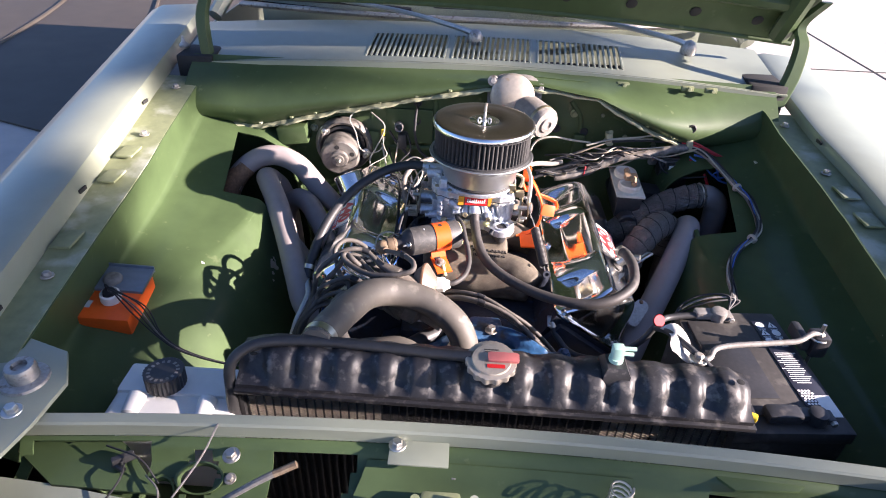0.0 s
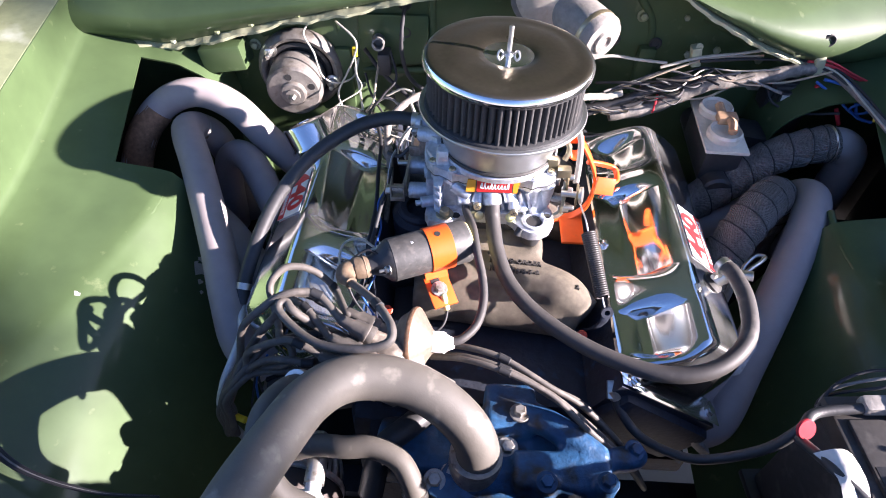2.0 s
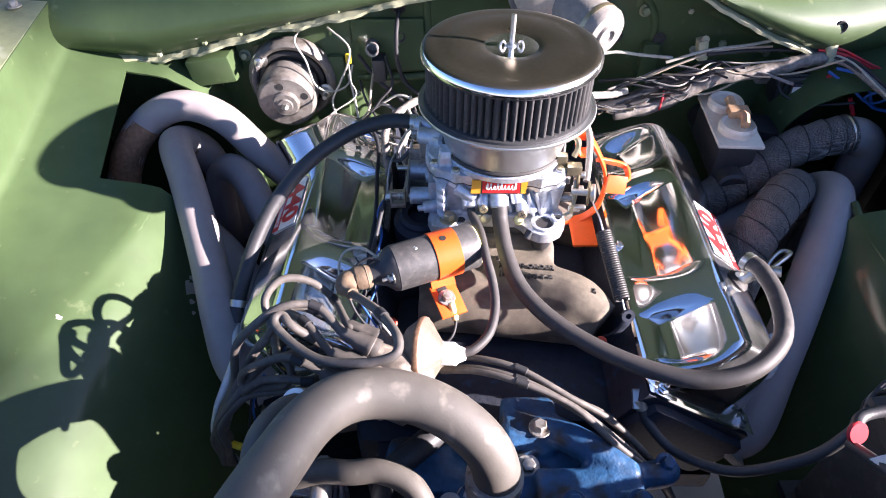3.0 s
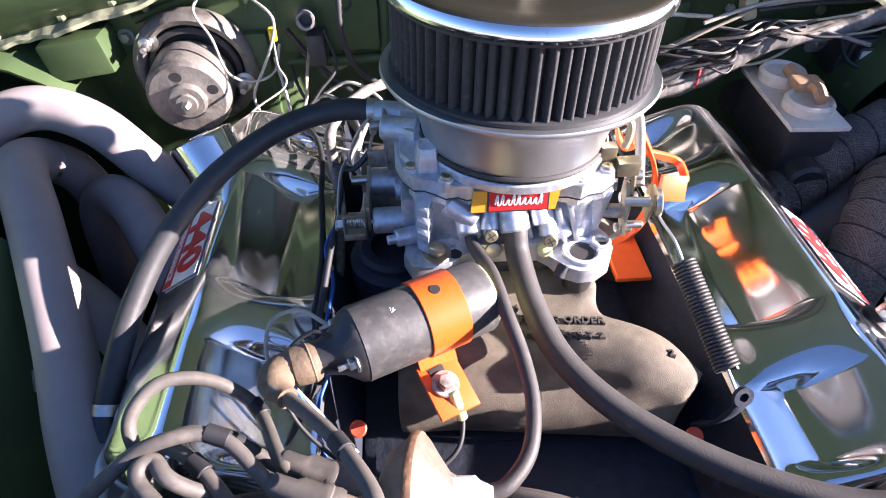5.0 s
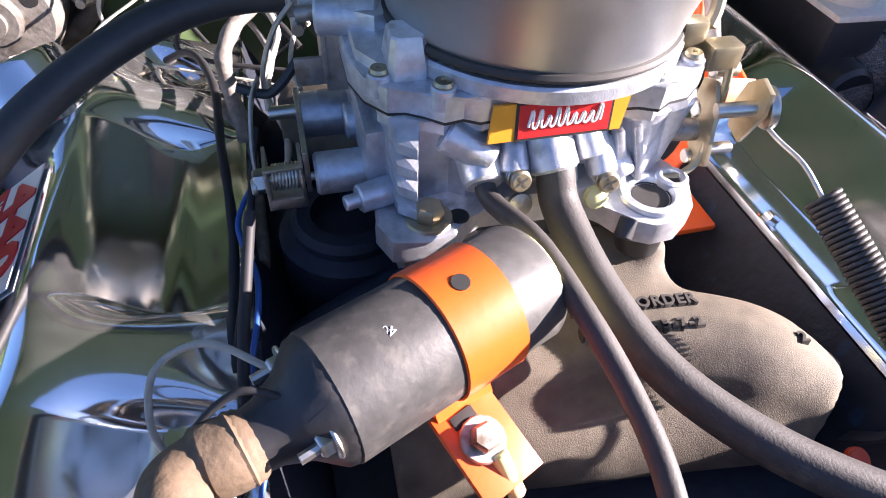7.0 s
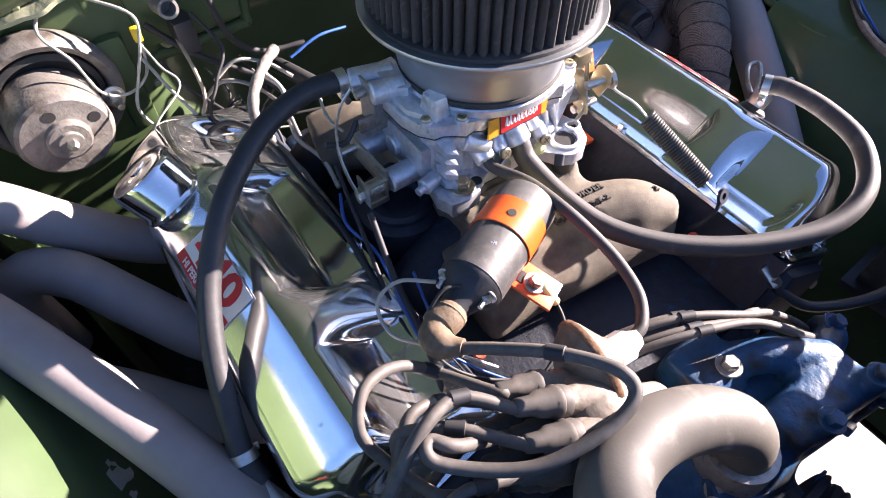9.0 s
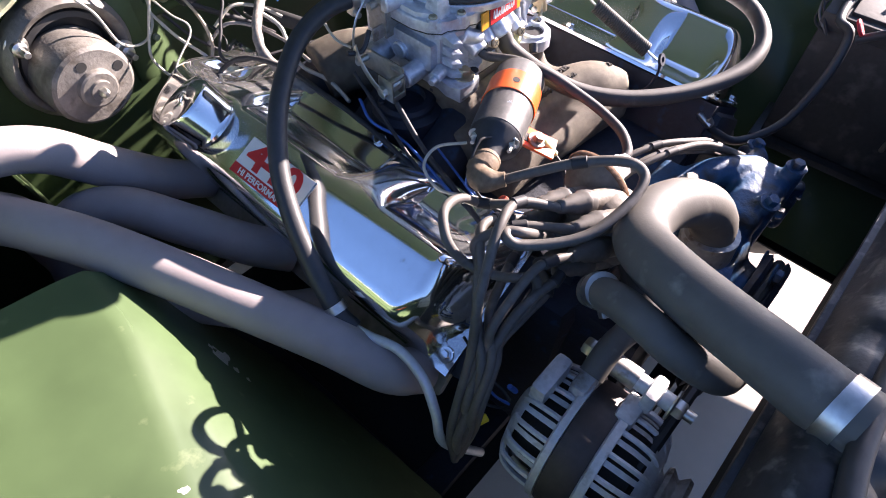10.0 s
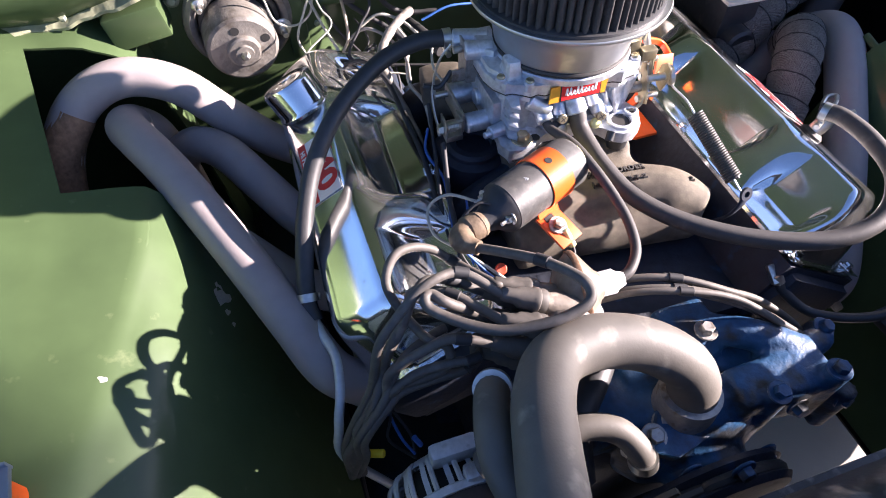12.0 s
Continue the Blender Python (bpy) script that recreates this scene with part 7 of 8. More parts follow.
hose("battery_cable", [bp(-0.035, 0.11, 0.806), (0.43, 0.76, 0.80), (0.405, 0.74, 0.80), (0.38, 0.735, 0.76), (0.33, 0.745, 0.71), (0.285, 0.775, 0.69), (0.258, 0.80, 0.705), (0.248, 0.815, 0.722)], 0.0055, RUBBER, "black battery cable to the engine", "cable")
single("cable_lug", join(box((0.246, 0.818, 0.726), (0.014, 0.022, 0.006), 0.002, Matrix.Rotation(radians(30), 4, "X")), rod((0.250, 0.811, 0.718), (0.246, 0.817, 0.727), 0.0065)), STEEL, "bright crimped cable lug", "cable lug")
hose("battery_cable", [(0.452, 0.615, 0.822), (0.43, 0.64, 0.832), (0.41, 0.67, 0.834), (0.402, 0.70, 0.822), (0.40, 0.73, 0.80)], 0.005, RUBBER, "black battery cable beside the tag", "cable")
single("fuse_holder", rod((0.470, 0.545, 0.815), (0.488, 0.538, 0.812), 0.0065, 10, 0.001), YELLOW, "yellow plastic connector beside the battery", "connector")
for k in range(3):
    lead("thin_wire", [bp(0.0, 0.118, 0.81), (0.53 + 0.01 * k, 0.79, 0.83 - 0.004 * k), (0.49, 0.80 - 0.01 * k, 0.82), (0.455, 0.79, 0.80 - 0.01 * k), (0.44, 0.765, 0.77)], 0.0018, (WIRE_BLACK, TAPE, WIRE_BLACK)[k], "thin wires at the battery post", "", "wire")

# ---- washer bottle ----
bot = thing("washer_bottle", (-0.34, 0.58, 0.60), "white plastic washer bottle with a black cap", "bottle")
part("tank", join(box((-0.345, 0.578, 0.685), (0.185, 0.105, 0.15), 0.012, None, 3), box((-0.345, 0.60, 0.7585), (0.18, 0.055, 0.014), 0.005), rod((-0.40, 0.535, 0.755), (-0.40, 0.57, 0.765), 0.013, 14, 0.004), rod((-0.298, 0.53, 0.755), (-0.298, 0.57, 0.765), 0.013, 14, 0.004)), WHITE_PLASTIC, bot)
kn = [((0.0275 + 0.0008 * math.cos(30 * a)) * math.cos(a), (0.0275 + 0.0008 * math.cos(30 * a)) * math.sin(a)) for a in span(0, 2 * math.pi, 120)[:-1]]
part("cap", join(prism(kn, 0.026, pose(-0.368, 0.590, 0.765, -4, 0, 0), 0.002)), PLASTIC, bot, "black knurled screw cap")
part("cap_print", join(*[box((0, 0, 0), (0.004, 0.005, 0.0006), 0, pose(-0.368, 0.590, 0.7912, -4, 0, 0) @ pose(0, 0, 0, 0, 0, 22 * k) @ pose(0, 0.020, 0)) for k in range(16)]), OXIDE, bot)

bot.location += Vector((0.020, -0.026, 0.016))

# ---- orange ignition module ----
MM = pose(-0.535, 0.764, 0.732, 6, 4, 3)
mod = thing("ignition_module", (-0.50, 0.735, 0.74), "orange ignition control box with a grey-blue heat sink", "ignition module")
def mbox(c, size, bev=0.003):
    return box((0, 0, 0), size, bev, MM @ pose(*c))
part("housing", join(mbox((0, 0, 0.024), (0.105, 0.115, 0.045), 0.006), mbox((0, -0.058, 0.008), (0.05, 0.026, 0.006), 0.002)), ORANGE, mod)
part("heat_sink", mbox((0.004, 0.036, 0.049), (0.098, 0.06, 0.007), 0.002), mat("blue_grey_metal", (0.20, 0.24, 0.29), 0.4, 0.4, vary=0.15), mod, "blue-grey metal plate")
part("transistor", join(lathe([(0.016, 0), (0.016, 0.004), (0.013, 0.008), (0.010, 0.0095), (0.001, 0.0095)], MM @ pose(-0.005, 0.030, 0.052), 24)), OXIDE, mod)
part("plug", lathe([(0.016, 0), (0.017, 0.004), (0.016, 0.016), (0.013, 0.018), (0.012, 0.010), (0.001, 0.010)], MM @ pose(0.008, -0.012, 0.046), 22), WHITE_PLASTIC, mod, "white wire plug")
part("plug_insert", lathe([(0.012, 0), (0.010, 0.014), (0.001, 0.015)], MM @ pose(0.008, -0.012, 0.054), 16), WIRE_BLACK, mod, "dark rubber plug insert")
part("sink_flange", mbox((0.004, 0.066, 0.051), (0.098, 0.003, 0.014), 0.001), mat("blue_grey_flange", (0.20, 0.24, 0.29), 0.4, 0.4, vary=0.15), mod, "upright blue-grey flange")
part("rating_label", mbox((-0.034, -0.026, 0.0468), (0.028, 0.016, 0.001), 0), PAPER, mod, "pale blank label")
bolt(mod, MM @ Vector((0, -0.064, 0.012)), (0, -0.2, 1), 0.0075, STEEL)
for k in range(5):
    d = 0.0026 * (k - 2)
    lead("module_wire", [MM @ Vector((0.008 + d * 0.6, -0.012, 0.062)), MM @ Vector((0.014 + d, -0.014 - 0.002 * k, 0.084 - 0.004 * (k % 3))), MM @ Vector((0.046 + 0.006 * k, -0.030 + d, 0.050 + 0.004 * (k % 2))), (-0.425, 0.700 + d, 0.745), (-0.38, 0.680 + d * 0.5, 0.732), (-0.31, 0.668 + d * 0.2, 0.722), (-0.245, 0.67, 0.715)], 0.0012, (WIRE_BLACK, WIRE_BLACK, TAPE, WIRE_BLACK, WIRE_BLACK)[k], "wire from the ignition box", "module wires", "wire")


# ---- things on the firewall ----
blow = thing("blower_motor", (-0.24, 1.40, 0.72), "dusty grey electric blower motor on the firewall", "motor")
BW = Vector((0.05, -1, -0.03)).normalized()
B0 = Vector((-0.243, 1.405, 0.778))
RW = B0 + Vector((0.006, 0, 0.012))
part("mounting_ring", lathe([(0.072, 0.0), (0.074, 0.010), (0.072, 0.020), (0.066, 0.026), (0.060, 0.024), (0.056, 0.014), (0.055, 0.004)], aim(RW, BW), 48), MOTOR, blow, "pressed dusty grey mounting ring", sharp=60)
part("boot_ring", lathe([(0.056, 0.004), (0.054, 0.018), (0.048, 0.020), (0.046, 0.006)], aim(RW, BW), 40), GASKET, blow, "dark rubber seal inside the ring")
part("can", lathe([(0.048, 0.010), (0.049, 0.014), (0.049, 0.056), (0.047, 0.0625), (0.043, 0.0655), (0.024, 0.0665), (0.0225, 0.067), (0.0220, 0.0725), (0.0195, 0.0740), (0.0125, 0.0742), (0.0118, 0.0780), (0.001, 0.0785)], aim(B0, BW), 48), MOTOR, blow, "grey motor can", sharp=25)
bmx = aim(B0, BW)
part("end_nut", lathe([(0.006, 0.078), (0.006, 0.083), (0.003, 0.087)], bmx, 6), STEEL, blow)
for dx_, dz_ in ((-0.046, 0.040), (0.055, -0.016), (-0.03, -0.046)):
    q = RW + Vector((dx_, 0, dz_)) + BW * 0.02
    part("mounting_stud", join(lathe([(0.012, 0), (0.0125, 0.003), (0.0085, 0.005), (0.0085, 0.012), (0.006, 0.014)], aim(q, BW), 18), rod(q + BW * 0.012, q + BW * 0.026, 0.004, 8, 0.0006)), STEEL, blow, "stud with a bright nut")
    part("strap", box(q * 0.6 + (B0 + BW * 0.045) * 0.4, (0.014, 0.022, 0.012), 0.002), MOTOR, blow)
for a, r in ((100, 0.03), (20, 0.034)):
    q = bmx @ Vector((r * math.cos(radians(a)), r * math.sin(radians(a)), 0.0655))
    part("vent_hole", lathe([(0.006, 0), (0.006, 0.0012), (0.001, 0.0012)], aim(q, BW), 14), SHADE_JOINT_BLACK, blow, "dark vent hole")

wm = thing("wiper_motor", (0.20, 1.38, 0.88), "pale grey wiper motor behind the air cleaner", "motor")
part("bracket", join(prism(rounded(0.13, 0.10, 0.04), 0.008, aim((0.185, 1.388, 0.945), (0, -1, 0.25)), 0.002)), OXIDE, wm, "grey metal mounting plate")
part("gearbox", lathe([(0.052, 0), (0.052, 0.02), (0.044, 0.026), (0.001, 0.027)], aim((0.178, 1.378, 0.948), (0, -1, 0.25)), 32), CAD, wm, "pale round gearbox cover")
WW = Vector((0.55, -0.78, -0.15)).normalized()
part("can", lathe([(0.036, -0.05), (0.037, 0.0), (0.037, 0.035), (0.033, 0.042), (0.02, 0.043), (0.018, 0.047), (0.010, 0.048), (0.008, 0.044), (0.001, 0.044)], aim((0.235, 1.335, 0.917), WW), 36), OXIDE, wm, "grey cylindrical motor can")
part("band", lathe([(0.0375, 0.018), (0.038, 0.02), (0.038, 0.024), (0.0375, 0.026)], aim((0.235, 1.335, 0.917), WW), 36), BRASS, wm)
for p in ((0.13, 1.37, 0.985), (0.245, 1.372, 0.97)):
    bolt(wm, p, (0, -1, 0.2), 0.008, DULL)

mc = thing("master_cylinder", (0.468, 1.30, 0.70), "black brake master cylinder under a pale steel cover", "master cylinder")
CM = pose(0.466, 1.275, 0.0, 0, 0, -3)
part("body", join(box((0, 0, 0), (0.058, 0.13, 0.06), 0.008, CM @ pose(0, 0, 0.752)), rod(CM @ Vector((0, -0.09, 0.722)), CM @ Vector((0, 0.12, 0.722)), 0.024, 20, 0.004)), PLASTIC, mc, "black cast body")
part("cover", join(box((0, 0, 0), (0.066, 0.142, 0.006), 0.002, CM @ pose(0, 0, 0.784)), lathe([(0.026, 0), (0.027, 0.010), (0.024, 0.014), (0.021, 0.010), (0.001, 0.006)], CM @ pose(0, 0.036, 0.787), 28), lathe([(0.026, 0), (0.027, 0.010), (0.024, 0.014), (0.021, 0.010), (0.001, 0.006)], CM @ pose(0, -0.032, 0.787), 28)), mat("pale_cover_paint", (0.66, 0.62, 0.53), 0.5, 0.1, vary=0.15, scale=40, dirt=(0.45, 0.38, 0.28), dirt_amount=0.2, dirt_scale=60), mc, "pale steel cover with two domes")
part("bail", tube([CM @ Vector((0.0, 0.03, 0.805)), CM @ Vector((0.004, 0.0, 0.800)), CM @ Vector((0.01, -0.02, 0.806)), CM @ Vector((0.008, -0.04, 0.802))], 0.007, 8, 5), TAN, mc, "rust-tan retaining strap")
part("bail_tab", box((0, 0, 0), (0.03, 0.022, 0.012), 0.002, CM @ pose(0.006, -0.004, 0.803)), TAN, mc)
relay = thing("voltage_relay", (0.60, 1.39, 0.74), "black relay box on the firewall", "relay")
part("box", box((0.595, 1.378, 0.775), (0.058, 0.04, 0.085), 0.006), PLASTIC, relay)
part("stud", rod((0.59, 1.358, 0.795), (0.59, 1.348, 0.795), 0.006), DULL, relay)
single("cable_boot", box((0.525, 1.335, 0.725), (0.12, 0.06, 0.045), 0.012, Matrix.Rotation(radians(-14), 4, "Z")), PLASTIC, "black plastic steering coupling cover below the brake cylinder", "cover")

# ---- throttle bracket, spring ----
tb = thing("throttle_bracket", (0.22, 1.10, 0.76), "bright orange throttle cable bracket beside the carburettor", "bracket")
part("side_plate", band([(0.214, 1.126, 0.862), (0.230, 1.121, 0.838), (0.244, 1.116, 0.808), (0.247, 1.112, 0.778), (0.240, 1.108, 0.750), (0.221, 1.102, 0.736), (0.196, 1.098, 0.733)], 0.013, 0.004, (0.10, 0.95, 0.20)), ORANGE, tb, "curved orange side plate")
part("tower", join(box((0.206, 1.128, 0.866), (0.016, 0.008, 0.030), 0.002), box((0.214, 1.135, 0.874), (0.005, 0.018, 0.014), 0.0015), box((0.199, 1.133, 0.886), (0.007, 0.012, 0.018), 0.0015), rod((0.205, 1.130, 0.878), (0.205, 1.130, 0.898), 0.003, 10, 0.001)), ORANGE, tb, "orange cable tower")
part("cable_saddle", band([(0.200, 1.116, 0.850), (0.207, 1.112, 0.841), (0.217, 1.113, 0.845), (0.219, 1.120, 0.860)], 0.014, 0.0035, (0, 0.8, 0.6)), ORANGE, tb, "orange cable saddle")
part("arm", band([(0.232, 1.118, 0.826), (0.252, 1.128, 0.815), (0.272, 1.140, 0.801), (0.280, 1.138, 0.795), (0.280, 1.122, 0.790), (0.272, 1.112, 0.792)], 0.008, 0.0045, (0.45, -0.2, 0.85)), ORANGE, tb, "orange bent arm of the bracket")
part("arm_plate", prism([(-0.016, -0.012), (0.014, -0.014), (0.016, 0.010), (-0.012, 0.012)], 0.004, pose(0.258, 1.104, 0.796, 62, 10, 12), 0.001), ORANGE, tb)
part("cable", tube([(0.198, 1.150, 0.900), (0.205, 1.128, 0.886), (0.213, 1.108, 0.870), (0.213, 1.088, 0.846), (0.209, 1.066, 0.830)], 0.0042, 10), OXIDE, tb, "grey throttle cable end")
part("foot", box((0.220, 1.078, 0.733), (0.034, 0.060, 0.005), 0.002), ORANGE, tb, "orange bracket foot")
rs = thing("return_spring", (0.214, 0.93, 0.78), "dark throttle return spring hooked to a bracket", "spring")
s0, s1 = Vector((0.218, 0.982, 0.821)), Vector((0.234, 0.910, 0.784))
sw = (s1 - s0).normalized()
smx = aim(s0, sw)
Ls = (s1 - s0).length
part("coil", tube([smx @ Vector((0.0080 * math.cos(a), 0.0080 * math.sin(a), Ls * a / (2 * math.pi * 30))) for a in span(0, 2 * math.pi * 30, 300)], 0.0014, 6, 1), SPRING, rs, "", sharp=80)
part("hook", tube([(0.208, 1.030, 0.836), (0.211, 1.016, 0.832), (0.215, 0.998, 0.829), s0], 0.0012, 6), STEEL, rs)
part("hook", tube([s1, s1 + sw * 0.014, s1 + sw * 0.020 + Vector((0.004, 0, 0))], 0.0012, 6), STEEL, rs)
part("anchor", join(band([(0.224, 0.902, 0.728), (0.229, 0.892, 0.745), (0.236, 0.889, 0.764), (0.238, 0.891, 0.776)], 0.011, 0.003, (1, 0.2, 0)), lathe([(0.0075, -0.0016), (0.0075, 0.0016), (0.0035, 0.0016), (0.0035, -0.0016)], aim((0.238, 0.891, 0.779), (0.1, -0.8, 0.4)), 18)), GRIMY, rs, "chipped dark blue anchor tab")

# ---- wiring loom along the firewall ----
def loom(name, pts, r, material, label, group="firewall wiring"):
    return single(name, tube(pts, r, 10, 7, lambda s: 1 + 0.08 * math.sin(60 * s)), material, label, "wiring loom" if r > 0.006 else "wire", group, sharp=80)


loom("wiring_loom", [(0.30, 1.325, 0.765), (0.36, 1.330, 0.775), (0.412, 1.335, 0.800), (0.455, 1.338, 0.822), (0.525, 1.342, 0.832), (0.58, 1.347, 0.846), (0.615, 1.352, 0.850)], 0.0112, PALE_TAPE, "grey taped wiring loom along the firewall")
ALONG = [(0.600, 1.360, 0.852), (0.645, 1.335, 0.846), (0.672, 1.280, 0.835), (0.693, 1.205, 0.824), (0.706, 1.160, 0.817), (0.704, 1.100, 0.806), (0.696, 1.063, 0.798), (0.676, 1.040, 0.792), (0.646, 1.015, 0.785), (0.617, 0.980, 0.776), (0.600, 0.935, 0.768), (0.580, 0.870, 0.780), (0.550, 0.805, 0.808)]
loom("wiring_loom", ALONG, 0.0056, TAPE, "dark taped loom along the inner fender")
for k, m_ in enumerate((WIRE_BLACK, WIRE_WHITE, WIRE_BLACK, WIRE_BLUE)):
    loom("wire", [(x_ + 0.0055 * math.sin(2.1 * k + 0.9 * q), y_ + 0.004 * math.cos(1.7 * k + q), z_ + 0.0045 + 0.0025 * math.sin(1.3 * q + k)) for q, (x_, y_, z_) in enumerate(ALONG)], (0.0022, 0.0016, 0.0020, 0.0015)[k], m_, ("black", "pale", "black", "blue")[k] + " wire along the inner fender loom")
for p, w in (((0.693, 1.205, 0.824), (0.25, -1, -0.15)), ((0.676, 1.040, 0.792), (0.75, 0.7, 0.2))):
    single("cable_tie", lathe([(0.0085, -0.003), (0.0105, -0.002), (0.0105, 0.002), (0.0085, 0.003)], aim(p, w), 14), WIRE_WHITE, "white cable tie round the loom", "cable tie", "cable ties")
ARCS = ((WIRE_WHITE, [(0.225, 1.33, 0.80), (0.245, 1.34, 0.85), (0.285, 1.345, 0.862), (0.33, 1.35, 0.855), (0.38, 1.35, 0.85)], 0.0026), (WIRE_WHITE, [(0.215, 1.30, 0.80), (0.25, 1.315, 0.803), (0.29, 1.325, 0.80), (0.315, 1.33, 0.805)], 0.006),
        (WIRE_TAN, [(0.26, 1.335, 0.79), (0.33, 1.34, 0.815), (0.39, 1.345, 0.842), (0.45, 1.35, 0.862), (0.53, 1.355, 0.866)], 0.002), (WIRE_WHITE, [(0.37, 1.345, 0.845), (0.43, 1.35, 0.862), (0.50, 1.355, 0.870), (0.575, 1.36, 0.885)], 0.0024),
        (WIRE_BLACK, [(0.43, 1.345, 0.858), (0.5, 1.35, 0.862), (0.56, 1.352, 0.862), (0.61, 1.355, 0.86)], 0.0026), (WIRE_BLACK, [(0.25, 1.33, 0.775), (0.32, 1.335, 0.79), (0.40, 1.345, 0.82), (0.5, 1.35, 0.835)], 0.0035),
        (WIRE_BLACK, [(0.23, 1.31, 0.76), (0.28, 1.32, 0.775), (0.34, 1.33, 0.785), (0.38, 1.34, 0.815)], 0.004), (WIRE_RED, [(0.60, 1.352, 0.862), (0.64, 1.345, 0.857), (0.70, 1.34, 0.836), (0.78, 1.34, 0.84)], 0.0028),
        (WIRE_RED, [(0.58, 1.35, 0.874), (0.63, 1.345, 0.866), (0.68, 1.34, 0.845), (0.72, 1.335, 0.83)], 0.002), (WIRE_BLUE, [(0.63, 1.335, 0.84), (0.67, 1.32, 0.835), (0.69, 1.325, 0.81), (0.702, 1.315, 0.785), (0.722, 1.305, 0.782)], 0.0026),
        (WIRE_BLUE, [(0.62, 1.335, 0.835), (0.66, 1.325, 0.812), (0.69, 1.315, 0.792), (0.712, 1.31, 0.80), (0.70, 1.312, 0.812), (0.682, 1.315, 0.80), (0.70, 1.31, 0.785)], 0.0022), (WIRE_BLACK, [(0.66, 1.30, 0.80), (0.61, 1.32, 0.785), (0.57, 1.34, 0.79), (0.55, 1.35, 0.82)], 0.0022),
        (WIRE_WHITE, [(0.30, 1.335, 0.785), (0.325, 1.33, 0.77), (0.35, 1.33, 0.785), (0.36, 1.34, 0.81)], 0.0022), (BRASS, [(0.27, 1.325, 0.775), (0.30, 1.32, 0.768), (0.33, 1.32, 0.772)], 0.0018), (WIRE_RED, [(0.375, 1.335, 0.81), (0.372, 1.325, 0.79), (0.37, 1.32, 0.775)], 0.002),
        (WIRE_WHITE, [(0.225, 1.20, 0.80), (0.215, 1.26, 0.84), (0.225, 1.32, 0.86), (0.25, 1.345, 0.87)], 0.0022))
for m_, pts, r in ARCS:
    loom("wire", pts, r, m_, {"tan_wire": "tan wire along the firewall", "white_wire": "pale wire along the firewall", "blue_wire": "blue wire along the firewall", "red_wire": "red wire along the firewall", "black_wire": "black wire along the firewall", "yellow_zinc": "bare copper-coloured wire end on the firewall"}[m_.name])
relay = thing("relay_box", (0.605, 1.40, 0.70), "black plastic relay box on the firewall", "relay box")
part("body", box((0.606, 1.378, 0.766), (0.066, 0.05, 0.096), 0.008), PLASTIC, relay)
part("cover", box((0.606, 1.349, 0.774), (0.054, 0.012, 0.066), 0.004), PLASTIC, relay, "raised black cover")
part("scuff_label", box((0.588, 1.3425, 0.798), (0.012, 0.001, 0.010), 0), PAPER, relay, "torn pale label")
part("mounting_tab", prism(rounded(0.03, 0.03, 0.008), 0.004, aim((0.560, 1.402, 0.792), (0, -1, 0))), DULL, relay, "metal mounting tab")
bolt(relay, (0.560, 1.397, 0.792), (0, -1, 0), 0.008, DULL)
rnd_w = random.Random(5)
for k in range(13):
    x0 = rnd_w.uniform(0.22, 0.40)
    x1 = x0 + rnd_w.uniform(0.10, 0.26)
    z0, z1 = 0.775 + 0.16 * (x0 - 0.22) + rnd_w.uniform(-0.012, 0.03), 0.785 + 0.17 * (x1 - 0.22) + rnd_w.uniform(-0.012, 0.028)
    pts = []
    for q in (0, 0.25, 0.5, 0.75, 1):
        pts.append((x0 + (x1 - x0) * q, 1.338 + rnd_w.uniform(-0.03, 0.012), z0 + (z1 - z0) * q + rnd_w.uniform(-0.014, 0.010)))
    mt = rnd_w.choice((WIRE_BLACK, WIRE_BLACK, WIRE_BLACK, TAPE, WIRE_WHITE, WIRE_TAN))
    loom("wire", pts, rnd_w.choice((0.0014, 0.0018, 0.0024)), mt, {"tan_wire": "tan wire along the firewall", "white_wire": "pale wire along the firewall", "blue_wire": "blue wire along the firewall", "loom_tape": "grey wire along the firewall"}.get(mt.name, "black wire along the firewall"))
loom("wiring_loom", [(0.255, 1.325, 0.772), (0.31, 1.33, 0.785), (0.36, 1.335, 0.808), (0.42, 1.34, 0.832)], 0.0085, RUBBER, "black taped wiring loom along the firewall")
for k in range(7):
    loom("bare_wire", [(0.262 + 0.004 * k, 1.318, 0.778 + 0.003 * (k % 3)), (0.29 + 0.003 * k, 1.312, 0.781 - 0.003 * (k % 2)), (0.325, 1.315 - 0.002 * k, 0.776 + 0.002 * k)], 0.0012, (BRASS, WIRE_WHITE, TAPE)[k % 3], "bare ends of cut wires by the firewall")
for p in ((0.425, 1.36, 0.86), (0.618, 1.352, 0.858)):
    single("loom_clip", join(box(p, (0.016, 0.02, 0.034), 0.004, Matrix.Rotation(radians(-12), 4, "Y")), rod((p[0], p[1], p[2] + 0.014), (p[0], p[1] - 0.006, p[2] + 0.018), 0.006, 8)), SEALER, "painted metal clip holding wires to the firewall", "clip", "loom clips")
for a, b, m_ in (((0.66, 1.315, 0.80), (0.672, 1.305, 0.775), WIRE_RED), ((0.706, 1.285, 0.80), (0.718, 1.278, 0.806), YELLOW), ((0.625, 1.34, 0.825), (0.645, 1.335, 0.815), WIRE_RED)):
    single("crimp_sleeve", rod(a, b, 0.0035, 8, 0.0008), m_, "small coloured crimp connector on a wire", "crimp", "crimps")
single("fender_clip", box((0.79, 1.30, 0.845), (0.07, 0.03, 0.012), 0.004), WIRE_WHITE, "pale plastic clip on the inner fender", "clip")
